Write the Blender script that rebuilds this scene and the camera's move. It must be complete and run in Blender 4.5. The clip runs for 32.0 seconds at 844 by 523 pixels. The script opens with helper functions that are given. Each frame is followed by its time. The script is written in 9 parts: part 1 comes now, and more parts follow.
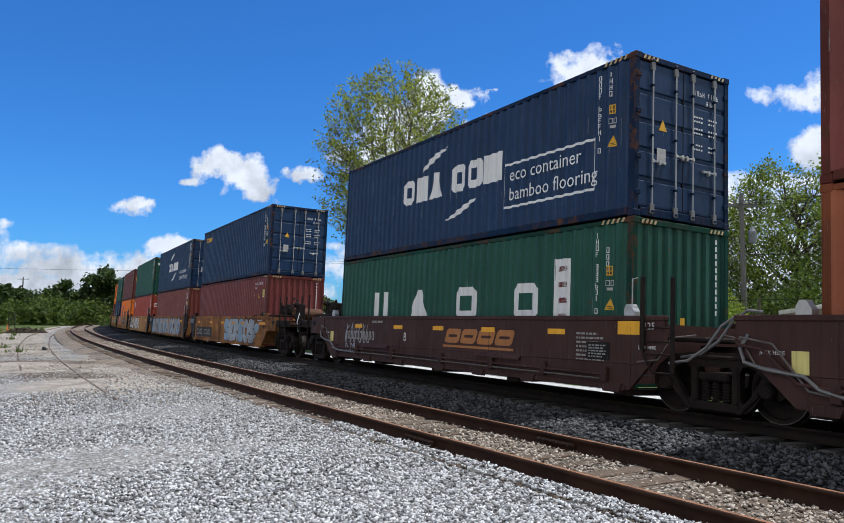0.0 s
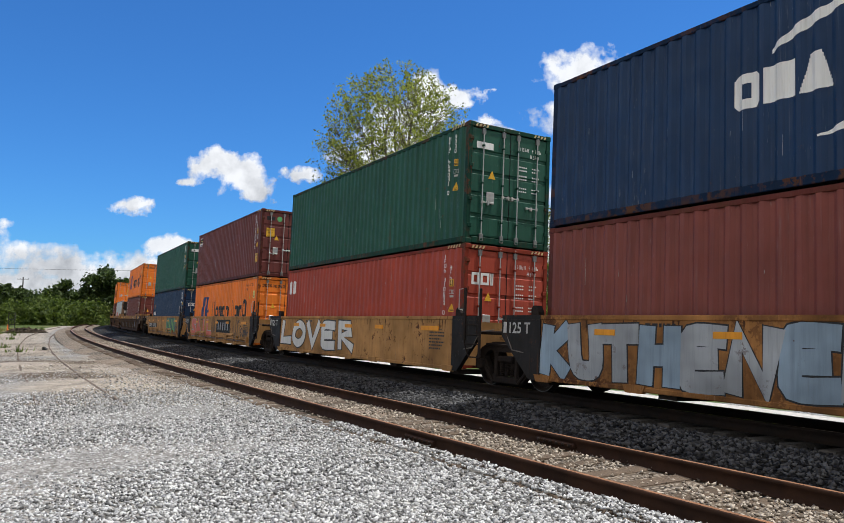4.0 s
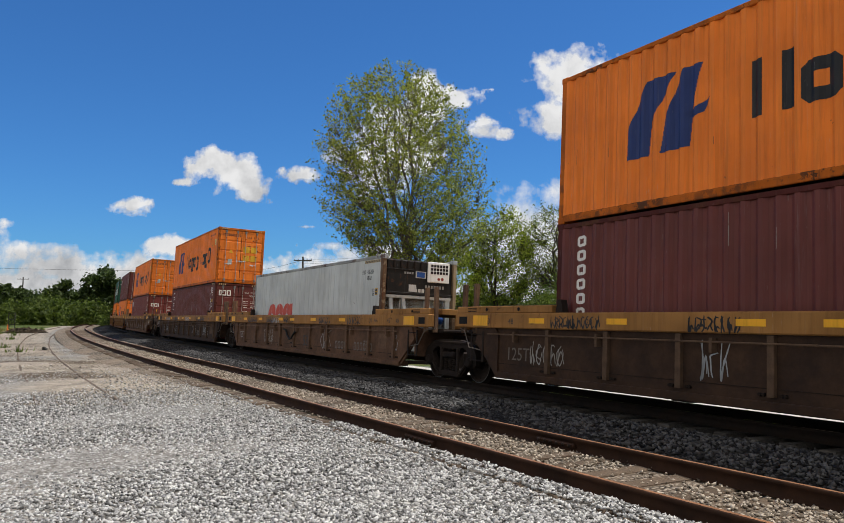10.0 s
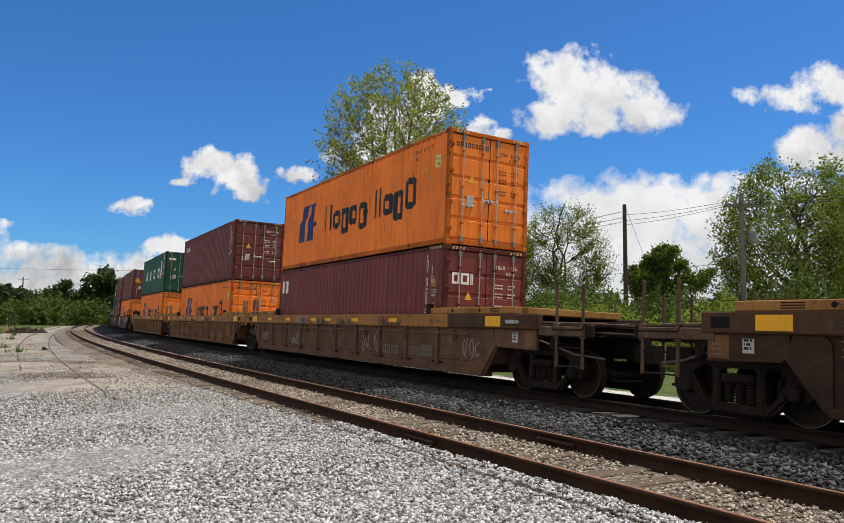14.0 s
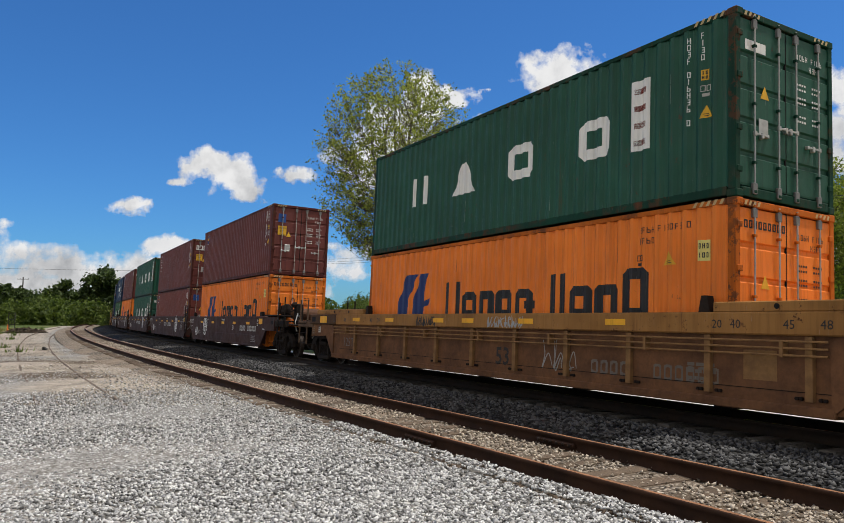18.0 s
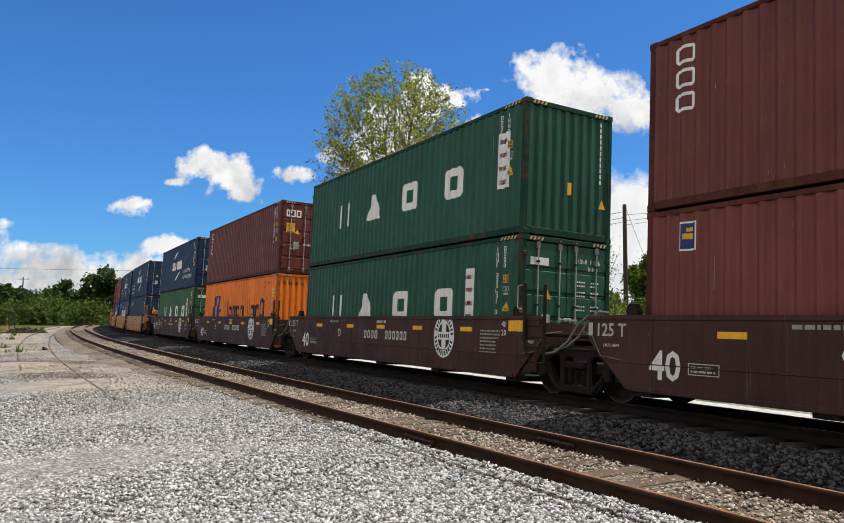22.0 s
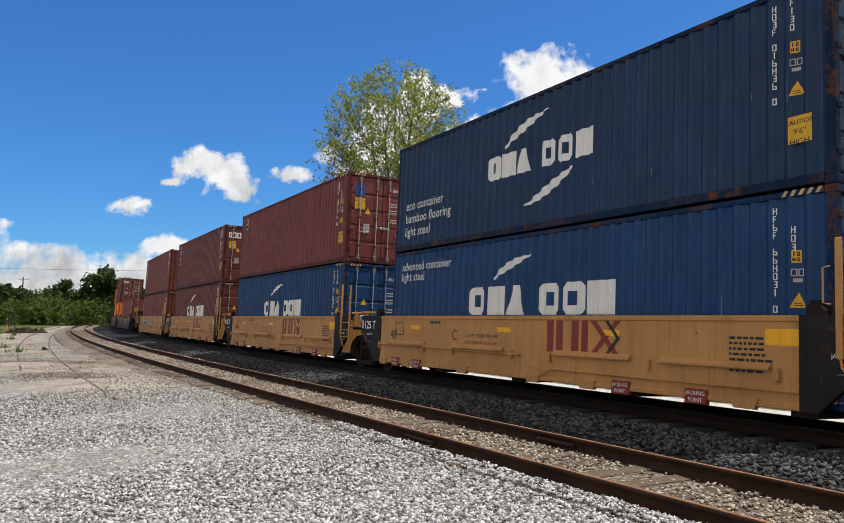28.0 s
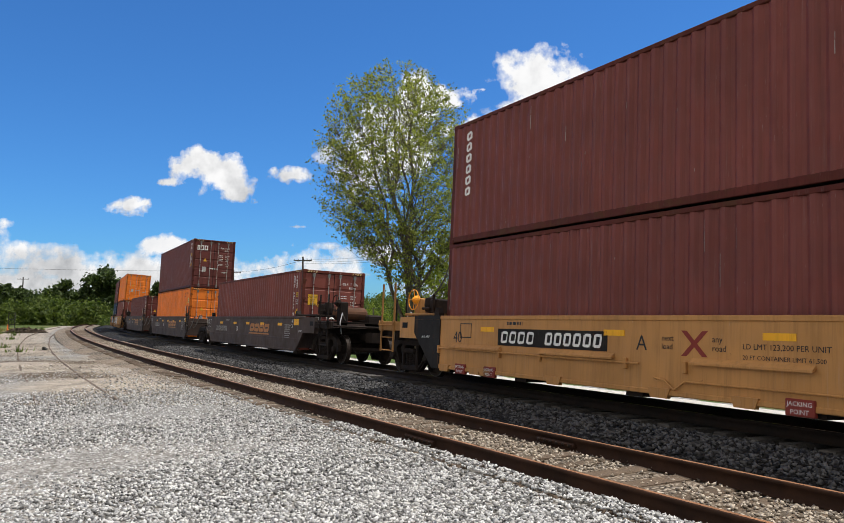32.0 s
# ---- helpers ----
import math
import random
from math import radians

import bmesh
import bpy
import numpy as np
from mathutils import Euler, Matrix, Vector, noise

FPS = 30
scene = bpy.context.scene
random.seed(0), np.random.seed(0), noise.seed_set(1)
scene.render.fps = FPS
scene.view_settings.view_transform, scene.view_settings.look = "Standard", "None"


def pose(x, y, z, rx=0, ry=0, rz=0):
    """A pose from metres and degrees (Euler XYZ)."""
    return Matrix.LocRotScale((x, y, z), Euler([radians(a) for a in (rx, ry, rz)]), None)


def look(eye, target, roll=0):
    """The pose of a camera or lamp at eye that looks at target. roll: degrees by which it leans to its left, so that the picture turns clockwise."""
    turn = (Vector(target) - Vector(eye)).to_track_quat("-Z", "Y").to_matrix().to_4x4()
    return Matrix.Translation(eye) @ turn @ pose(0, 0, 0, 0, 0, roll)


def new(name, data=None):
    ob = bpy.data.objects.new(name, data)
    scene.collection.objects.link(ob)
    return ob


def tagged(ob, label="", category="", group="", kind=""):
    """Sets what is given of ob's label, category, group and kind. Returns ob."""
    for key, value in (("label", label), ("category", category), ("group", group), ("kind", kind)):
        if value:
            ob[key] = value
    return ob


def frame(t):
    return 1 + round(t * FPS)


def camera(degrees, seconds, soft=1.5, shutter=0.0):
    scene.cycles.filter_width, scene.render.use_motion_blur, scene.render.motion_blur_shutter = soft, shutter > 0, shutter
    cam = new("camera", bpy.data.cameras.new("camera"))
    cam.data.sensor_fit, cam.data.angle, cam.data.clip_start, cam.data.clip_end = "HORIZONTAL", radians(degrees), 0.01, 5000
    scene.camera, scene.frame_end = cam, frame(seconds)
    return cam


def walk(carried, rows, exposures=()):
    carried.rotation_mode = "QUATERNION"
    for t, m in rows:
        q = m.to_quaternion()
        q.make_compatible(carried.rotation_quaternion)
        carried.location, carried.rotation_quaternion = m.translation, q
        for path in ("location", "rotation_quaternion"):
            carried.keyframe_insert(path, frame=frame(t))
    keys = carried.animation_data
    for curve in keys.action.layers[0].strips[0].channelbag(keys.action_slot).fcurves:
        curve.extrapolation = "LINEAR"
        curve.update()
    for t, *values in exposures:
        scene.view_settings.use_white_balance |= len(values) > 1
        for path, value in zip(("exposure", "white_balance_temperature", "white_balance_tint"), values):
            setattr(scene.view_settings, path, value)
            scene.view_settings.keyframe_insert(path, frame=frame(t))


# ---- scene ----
# ---------------------------------------------------------------- camera
cam = camera(60.36, 32.0, soft=0.65, shutter=0.0)
CAM_POSE = pose(0, 0, 1.576, 94.09, 0, 0) @ pose(0, 0, 0, 0, 0, 0.18)
walk(cam, [(0.0, CAM_POSE), (32.0, CAM_POSE)],
     exposures=[(0.0, -0.18, 5750, 10), (1.0, -0.14, 5750, 10), (2.0, -0.30, 5850, 10), (3.0, -0.17, 6050, 10), (6.0, -0.09, 6350, 10), (7.0, -0.13, 6400, 10), (9.0, -0.30, 6500, 10), (12.0, -0.42, 6500, 10), (14.0, -0.25, 6500, 10), (17.0, -0.22, 6500, 10), (18.0, -0.34, 6500, 10), (19.0, -0.24, 6500, 10), (20.0, -0.30, 6500, 10), (21.0, -0.16, 6500, 10), (22.0, -0.14, 6500, 10), (24.0, -0.16, 6500, 10), (25.0, -0.08, 6500, 10), (28.0, -0.17, 6500, 10), (29.0, -0.12, 6500, 10), (32.0, -0.12, 6500, 10)])

# ---------------------------------------------------------------- world and sun
SUN_DIR = Vector((0.371, 0.052, 0.927)).normalized()
world = bpy.data.worlds.new("sky")
scene.world = world
world.use_nodes = True
wn, wl = world.node_tree.nodes, world.node_tree.links
wn.clear()
sky = wn.new("ShaderNodeTexSky")
sky.sky_type = "NISHITA"
sky.sun_disc = False
sky.sun_elevation = math.asin(SUN_DIR.z)
sky.sun_rotation = math.atan2(SUN_DIR.x, SUN_DIR.y)
sky.air_density, sky.dust_density, sky.ozone_density = 1.0, 0.3, 4.0
wbg = wn.new("ShaderNodeBackground")
wbg.inputs["Strength"].default_value = 0.085
wout = wn.new("ShaderNodeOutputWorld")
wtint = wn.new("ShaderNodeMix")
wtint.data_type, wtint.blend_type = "RGBA", "MULTIPLY"
wtint.inputs["Factor"].default_value = 1.0
wtint.inputs[7].default_value = (0.50, 1.10, 1.74, 1)
wl.new(sky.outputs[0], wtint.inputs[6])
wl.new(wtint.outputs[2], wbg.inputs["Color"])
# broken cumulus added over the unseen rest of the sky, as warm fill light
wtc = wn.new("ShaderNodeTexCoord")
wdot = wn.new("ShaderNodeVectorMath")
wdot.operation = "DOT_PRODUCT"
wdot.inputs[1].default_value = (0.0, 0.98, 0.2)
wl.new(wtc.outputs["Generated"], wdot.inputs[0])
waway = wn.new("ShaderNodeMapRange")
waway.inputs["From Min"].default_value, waway.inputs["From Max"].default_value = 0.66, 0.45
wl.new(wdot.outputs["Value"], waway.inputs["Value"])
wno = wn.new("ShaderNodeTexNoise")
wno.inputs["Scale"].default_value, wno.inputs["Detail"].default_value = 2.6, 6.0
wl.new(wtc.outputs["Generated"], wno.inputs["Vector"])
wcov = wn.new("ShaderNodeMapRange")
wcov.inputs["From Min"].default_value, wcov.inputs["From Max"].default_value = 0.38, 0.52
wl.new(wno.outputs["Fac"], wcov.inputs["Value"])
wmul = wn.new("ShaderNodeMath")
wmul.operation = "MULTIPLY"
wl.new(wcov.outputs[0], wmul.inputs[0])
wl.new(waway.outputs[0], wmul.inputs[1])
wcl = wn.new("ShaderNodeBackground")
wcl.inputs["Color"].default_value, wcl.inputs["Strength"].default_value = (1.0, 0.91, 0.77, 1), 0.93
wmix = wn.new("ShaderNodeMixShader")
wl.new(wmul.outputs[0], wmix.inputs[0])
wl.new(wbg.outputs[0], wmix.inputs[1])
wl.new(wcl.outputs[0], wmix.inputs[2])
wl.new(wmix.outputs[0], wout.inputs["Surface"])
sun = new("sun", bpy.data.lights.new("sun", "SUN"))
sun.data.energy, sun.data.angle, sun.data.color = 5.0, radians(0.55), (1.0, 0.955, 0.88)
sun.matrix_world = look(SUN_DIR * 50, (0, 0, 0))

# ---------------------------------------------------------------- the line of the railway
GRADE = 0.00517
CURVE_S = np.arange(-520.0, 420.0, 1.0)


def bend(s):
    """Curvature of the main track at s metres along it."""
    near = 0.00338 * np.clip((-2.966 - s) / 108.5, 0, 1)
    far = np.clip((s + 240.0) / 60.0, 0, 1)
    return np.minimum(near, 0.00095 + 0.25 * np.maximum(near - 0.00095, 0)) * far


def lay_curve():
    k = bend(CURVE_S)
    h = np.concatenate([[0], np.cumsum((k[1:] + k[:-1]) / 2)])
    i0 = int(np.argmin(np.abs(CURVE_S)))
    h += -1.05164 - h[i0]
    cx, cy = np.cos(h), np.sin(h)
    x = np.concatenate([[0], np.cumsum((cx[1:] + cx[:-1]) / 2)])
    y = np.concatenate([[0], np.cumsum((cy[1:] + cy[:-1]) / 2)])
    return x + 5.39644 - x[i0], y + 11.11052 - y[i0], h


CURVE_X, CURVE_Y, CURVE_H = lay_curve()


def level(s):
    return GRADE * np.clip(s, -190.0, 25.0)


def lean(s):
    """Superelevation of the main track, in radians."""
    return np.interp(s, [-80.0, -48.0, -25.0, 0.0, 6.0], [0.072, 0.047, 0.0415, 0.0545, 0.0577])


def centre(s):
    return np.interp(s, CURVE_S, CURVE_X), np.interp(s, CURVE_S, CURVE_Y)


def swing(s):
    """How far the siding bears away from its usual distance to the main track."""
    s = np.clip(s, -62.0, 4.0)
    return 0.0795 + 0.0361 * s + 0.000298 * s * s


def on_track(s, l, z, banked=True):
    """World place of a point beside the main track: l metres to the left of travel, z above the rails.
    banked: True on the canted main track, "siding" on the siding, False on the level ground."""
    s, l, z = np.broadcast_arrays(np.asarray(s, float), np.asarray(l, float), np.asarray(z, float))
    x, y = centre(s)
    h = np.interp(s, CURVE_S, CURVE_H)
    b = lean(s) if banked is True else np.zeros_like(s)
    if banked == "siding":
        l, z = l + swing(s), z - 0.0494 - 0.00355 * np.clip(s, -62.0, 4.0)
    l2, z2 = l * np.cos(b) + z * np.sin(b), -l * np.sin(b) + z * np.cos(b)
    return np.stack([x - np.sin(h) * l2, y + np.cos(h) * l2, z2 + level(s)], -1)


def track_coords(x, y):
    """Nearest s along the main track and the signed offset to its left."""
    x, y = np.atleast_1d(x), np.atleast_1d(y)
    s_out, l_out = np.zeros(len(x)), np.zeros(len(x))
    for i in range(0, len(x), 4000):
        dx = x[i:i + 4000, None] - CURVE_X[None]
        dy = y[i:i + 4000, None] - CURVE_Y[None]
        j = np.argmin(dx * dx + dy * dy, 1)
        r = np.arange(len(j))
        s_out[i:i + 4000] = CURVE_S[j]
        l_out[i:i + 4000] = -dx[r, j] * np.sin(CURVE_H[j]) + dy[r, j] * np.cos(CURVE_H[j])
    return s_out, l_out


def ride_pose(s, half):
    """Pose of a car whose two pivots, half apart from its middle, run on the main track."""
    (ax, ay), (bx, by) = centre(s - half), centre(s + half)
    yaw = math.atan2(by - ay, bx - ax)
    m = Matrix.Translation(((ax + bx) / 2, (ay + by) / 2, float(level(s))))
    pitch = -math.atan2(float(level(s + half) - level(s - half)), 2 * half)
    return m @ Matrix.Rotation(yaw, 4, "Z") @ Matrix.Rotation(pitch, 4, "Y") @ Matrix.Rotation(-float(lean(s)), 4, "X")


def run(s16, t):
    """Where along the track a car is at t seconds, if it is at s16 at 16 s."""
    return s16 + 11.73657 * (t - 16) + 0.5 * 0.03507 * (t - 16) ** 2


# ---------------------------------------------------------------- mesh building
class Shape:
    """Gathers simple solids into one mesh."""

    def __init__(self):
        self.v, self.f = [], []

    def add(self, verts, faces):
        n = len(self.v)
        self.v += [tuple(p) for p in verts]
        self.f += [tuple(i + n for i in q) for q in faces]
        return self

    def box(self, x0, y0, z0, x1, y1, z1, bevel=0.0):
        if bevel <= 0:
            v = [(x, y, z) for z in (z0, z1) for y in (y0, y1) for x in (x0, x1)]
            return self.add(v, [(0, 2, 3, 1), (4, 5, 7, 6), (0, 1, 5, 4), (2, 6, 7, 3), (0, 4, 6, 2), (1, 3, 7, 5)])
        b = min(bevel, (x1 - x0) / 2.1, (y1 - y0) / 2.1, (z1 - z0) / 2.1)
        v, idx = [], {}
        for cx in (0, 1):
            for cy in (0, 1):
                for cz in (0, 1):
                    for a in range(3):
                        p = [x1 if cx else x0, y1 if cy else y0, z1 if cz else z0]
                        for k, (c, d) in enumerate(((cx, b), (cy, b), (cz, b))):
                            if k != a:
                                p[k] += -d if c else d
                        idx[cx, cy, cz, a] = len(v)
                        v.append(p)
        f = []
        for a in range(3):
            o1, o2 = (a + 1) % 3, (a + 2) % 3
            for c in (0, 1):
                ring = []
                for p, q in ((0, 0), (1, 0), (1, 1), (0, 1)):
                    k = [0, 0, 0]
                    k[a], k[o1], k[o2] = c, p, q
                    ring.append(idx[k[0], k[1], k[2], a])
                f.append(tuple(ring if c else ring[::-1]))
        for a in range(3):
            o1, o2 = (a + 1) % 3, (a + 2) % 3
            for p in (0, 1):
                for q in (0, 1):
                    e = []
                    for c in (0, 1):
                        k = [0, 0, 0]
                        k[a], k[o1], k[o2] = c, p, q
                        e.append((idx[k[0], k[1], k[2], o1], idx[k[0], k[1], k[2], o2]))
                    ring = [e[0][0], e[0][1], e[1][1], e[1][0]]
                    f.append(tuple(ring if p == q else ring[::-1]))
        for cx in (0, 1):
            for cy in (0, 1):
                for cz in (0, 1):
                    r = [idx[cx, cy, cz, a] for a in range(3)]
                    f.append(tuple(r if (cx + cy + cz) % 2 else r[::-1]))
        return self.add(v, f)

    def tube(self, p, q, r, n=8, r2=None, caps=True):
        p, q = Vector(p), Vector(q)
        r2 = r if r2 is None else r2
        d = (q - p).normalized()
        a = d.orthogonal().normalized()
        b = d.cross(a)
        v = []
        for c, rr in ((p, r), (q, r2)):
            v += [c + (a * math.cos(2 * math.pi * i / n) + b * math.sin(2 * math.pi * i / n)) * rr for i in range(n)]
        f = [(i, (i + 1) % n, n + (i + 1) % n, n + i) for i in range(n)]
        if caps:
            f += [tuple(range(n - 1, -1, -1)), tuple(range(n, 2 * n))]
        return self.add(v, f)

    def pipe(self, pts, r, n=6):
        """A bent round bar through the points, as one closed piece."""
        pts = [Vector(p) for p in pts]
        v, f = [], []
        up = None
        for i, p in enumerate(pts):
            d = (pts[min(i + 1, len(pts) - 1)] - pts[max(i - 1, 0)]).normalized()
            a = d.orthogonal().normalized() if up is None else (up - d * up.dot(d)).normalized()
            up = a
            b = d.cross(a)
            v += [p + (a * math.cos(2 * math.pi * k / n) + b * math.sin(2 * math.pi * k / n)) * r for k in range(n)]
        for i in range(len(pts) - 1):
            f += [(i * n + k, i * n + (k + 1) % n, (i + 1) * n + (k + 1) % n, (i + 1) * n + k) for k in range(n)]
        f += [tuple(range(n - 1, -1, -1)), tuple(range(len(v) - n, len(v)))]
        return self.add(v, f)

    def prism(self, outline, y0, y1, axis="y"):
        """Extrudes an outline of (x, z) from y0 to y1 (axis y), or of (y, z) along x (axis x), or of (x, y) along z."""
        n = len(outline)
        mk = {"y": lambda a, b, c: (a, c, b), "x": lambda a, b, c: (c, a, b), "z": lambda a, b, c: (a, b, c)}[axis]
        area = sum(outline[i][0] * outline[(i + 1) % n][1] - outline[(i + 1) % n][0] * outline[i][1] for i in range(n))
        o = outline if (area > 0) != (axis == "y") else outline[::-1]
        v = [mk(a, b, y0) for a, b in o] + [mk(a, b, y1) for a, b in o]
        f = [tuple(range(n))[::-1], tuple(range(n, 2 * n))] + [(i, (i + 1) % n, n + (i + 1) % n, n + i) for i in range(n)]
        return self.add(v, f)

    def lathe(self, profile, c, axis="y", n=20):
        """Turns a profile of (radius, along) round an axis through c."""
        c = Vector(c)
        v = []
        for r, t in profile:
            for i in range(n):
                a = 2 * math.pi * i / n
                u, w = r * math.cos(a), r * math.sin(a)
                v.append(c + Vector({"y": (u, t, w), "x": (t, u, w), "z": (u, w, t)}[axis]))
        f = []
        for k in range(len(profile) - 1):
            f += [(k * n + i, k * n + (i + 1) % n, (k + 1) * n + (i + 1) % n, (k + 1) * n + i) for i in range(n)]
        f += [tuple(range(n)), tuple(range((len(profile) - 1) * n, len(profile) * n))[::-1]]
        return self.add(v, f)

    def mesh(self, name, smooth=False):
        me = bpy.data.meshes.new(name)
        me.from_pydata(self.v, [], self.f)
        if smooth:
            me.shade_smooth()
        return me


MESHES = {}


def part(name, shape, material, parent, label="", key=None, at=None, smooth=False, kind=""):
    """Links a Shape, or the cached mesh of that key, as one mesh object under a thing or part."""
    full = (key, material.name) if key else None
    me = MESHES.get(full) if full else None
    if me is None:
        sh = shape() if callable(shape) else shape
        me = sh.mesh(name, smooth)
        me.materials.append(material)
        if full:
            MESHES[full] = me
    ob = new(name, me)
    ob.parent = parent
    if at is not None:
        ob.matrix_local = at
    if label:
        ob["label"] = label
    if kind:
        ob["kind"] = kind
    return ob


def thing(name, label, category, group="", kind="", shape=None, material=None, smooth=False):
    me = None
    if shape is not None:
        me = shape.mesh(name, smooth)
        me.materials.append(material)
    return tagged(new(name, me), label, category, group, kind)


def array_mesh(name, v, f, material, smooth=False):
    """A mesh out of numpy arrays of vertices and equal-sided faces."""
    v, f = np.asarray(v, np.float32), np.asarray(f, np.int32)
    me = bpy.data.meshes.new(name)
    k = f.shape[1]
    me.vertices.add(len(v))
    me.vertices.foreach_set("co", v.ravel())
    me.loops.add(f.size)
    me.loops.foreach_set("vertex_index", f.ravel())
    me.polygons.add(len(f))
    me.polygons.foreach_set("loop_start", np.arange(0, f.size, k, dtype=np.int32))
    me.update(calc_edges=True)
    if smooth:
        me.shade_smooth()
    me.materials.append(material)
    return me


# ---------------------------------------------------------------- materials
class Mat:
    """A node material with a few helpers."""

    def __init__(self, name, rough=0.6, metal=0.0):
        self.m = bpy.data.materials.new(name)
        self.m.use_nodes = True
        self.n, self.l = self.m.node_tree.nodes, self.m.node_tree.links
        self.b = self.n["Principled BSDF"]
        self.b.inputs["Roughness"].default_value = rough
        self.b.inputs["Metallic"].default_value = metal
        self.b.inputs["Specular IOR Level"].default_value = 0.30 if rough < 0.58 else 0.12
        self.c = self.n.new("ShaderNodeTexCoord").outputs["Object"]

    def link(self, a, b):
        self.l.new(a, b)

    def stretch(self, sx, sy, sz, src=None):
        k = self.n.new("ShaderNodeMapping")
        k.inputs["Scale"].default_value = (sx, sy, sz)
        self.link(src or self.c, k.inputs["Vector"])
        return k.outputs[0]

    def noise(self, scale, detail=4, rough=0.6, src=None, shift=0.0):
        k = self.n.new("ShaderNodeTexNoise")
        k.inputs["Scale"].default_value, k.inputs["Detail"].default_value = scale, detail
        k.inputs["Roughness"].default_value = rough
        v = src or self.c
        if shift:
            a = self.n.new("ShaderNodeVectorMath")
            a.inputs[1].default_value = (shift, shift * 1.7, shift * 0.3)
            self.link(v, a.inputs[0])
            v = a.outputs[0]
        self.link(v, k.inputs["Vector"])
        return k.outputs["Fac"]

    def cells(self, scale, src=None, out="Distance"):
        k = self.n.new("ShaderNodeTexVoronoi")
        k.inputs["Scale"].default_value = scale
        self.link(src or self.c, k.inputs["Vector"])
        return k.outputs[out]

    def ramp(self, src, a, b, lo=(0, 0, 0), hi=(1, 1, 1)):
        k = self.n.new("ShaderNodeValToRGB")
        e = k.color_ramp.elements
        e[0].position, e[1].position = a, b
        e[0].color, e[1].color = (*lo, 1), (*hi, 1)
        self.link(src, k.inputs["Fac"])
        return k.outputs["Color"]

    def math(self, op, a, b=0.0):
        k = self.n.new("ShaderNodeMath")
        k.operation = op
        k.use_clamp = op in ("ADD", "SUBTRACT")
        for i, x in ((0, a), (1, b)):
            if isinstance(x, (int, float)):
                k.inputs[i].default_value = x
            else:
                self.link(x, k.inputs[i])
        return k.outputs[0]

    def mix(self, fac, a, b, blend="MIX"):
        k = self.n.new("ShaderNodeMix")
        k.data_type, k.blend_type = "RGBA", blend
        if isinstance(fac, (int, float)):
            k.inputs["Factor"].default_value = fac
        else:
            self.link(fac, k.inputs["Factor"])
        for i, x in ((6, a), (7, b)):
            if isinstance(x, tuple):
                k.inputs[i].default_value = (*x, 1)
            else:
                self.link(x, k.inputs[i])
        return k.outputs[2]

    def vary(self, col, amount=0.15):
        """Shifts the colour a little from object to object."""
        o = self.n.new("ShaderNodeObjectInfo").outputs["Random"]
        h = self.n.new("ShaderNodeHueSaturation")
        self.link(self.math("ADD", self.math("MULTIPLY", o, amount), 1 - amount / 2), h.inputs["Value"])
        h.inputs["Saturation"].default_value = 1.0
        self.n[h.name].inputs["Value"].default_value = 1
        if isinstance(col, tuple):
            h.inputs["Color"].default_value = (*col, 1)
        else:
            self.link(col, h.inputs["Color"])
        return h.outputs[0]

    def isle(self):
        return self.n.new("ShaderNodeNewGeometry").outputs["Random Per Island"]

    def attr(self, name):
        k = self.n.new("ShaderNodeAttribute")
        k.attribute_name = name
        return k.outputs["Fac"]

    def color(self, x):
        if isinstance(x, tuple):
            self.b.inputs["Base Color"].default_value = (*x, 1)
        else:
            self.link(x, self.b.inputs["Base Color"])
        return self

    def rough(self, x):
        self.link(x, self.b.inputs["Roughness"])
        return self

    def bump(self, src, strength=0.3, dist=0.02):
        k = self.n.new("ShaderNodeBump")
        k.inputs["Strength"].default_value, k.inputs["Distance"].default_value = strength, dist
        self.link(src, k.inputs["Height"])
        self.link(k.outputs[0], self.b.inputs["Normal"])
        return self


def mul(c, k):
    return tuple(min(1, x * k) for x in c)


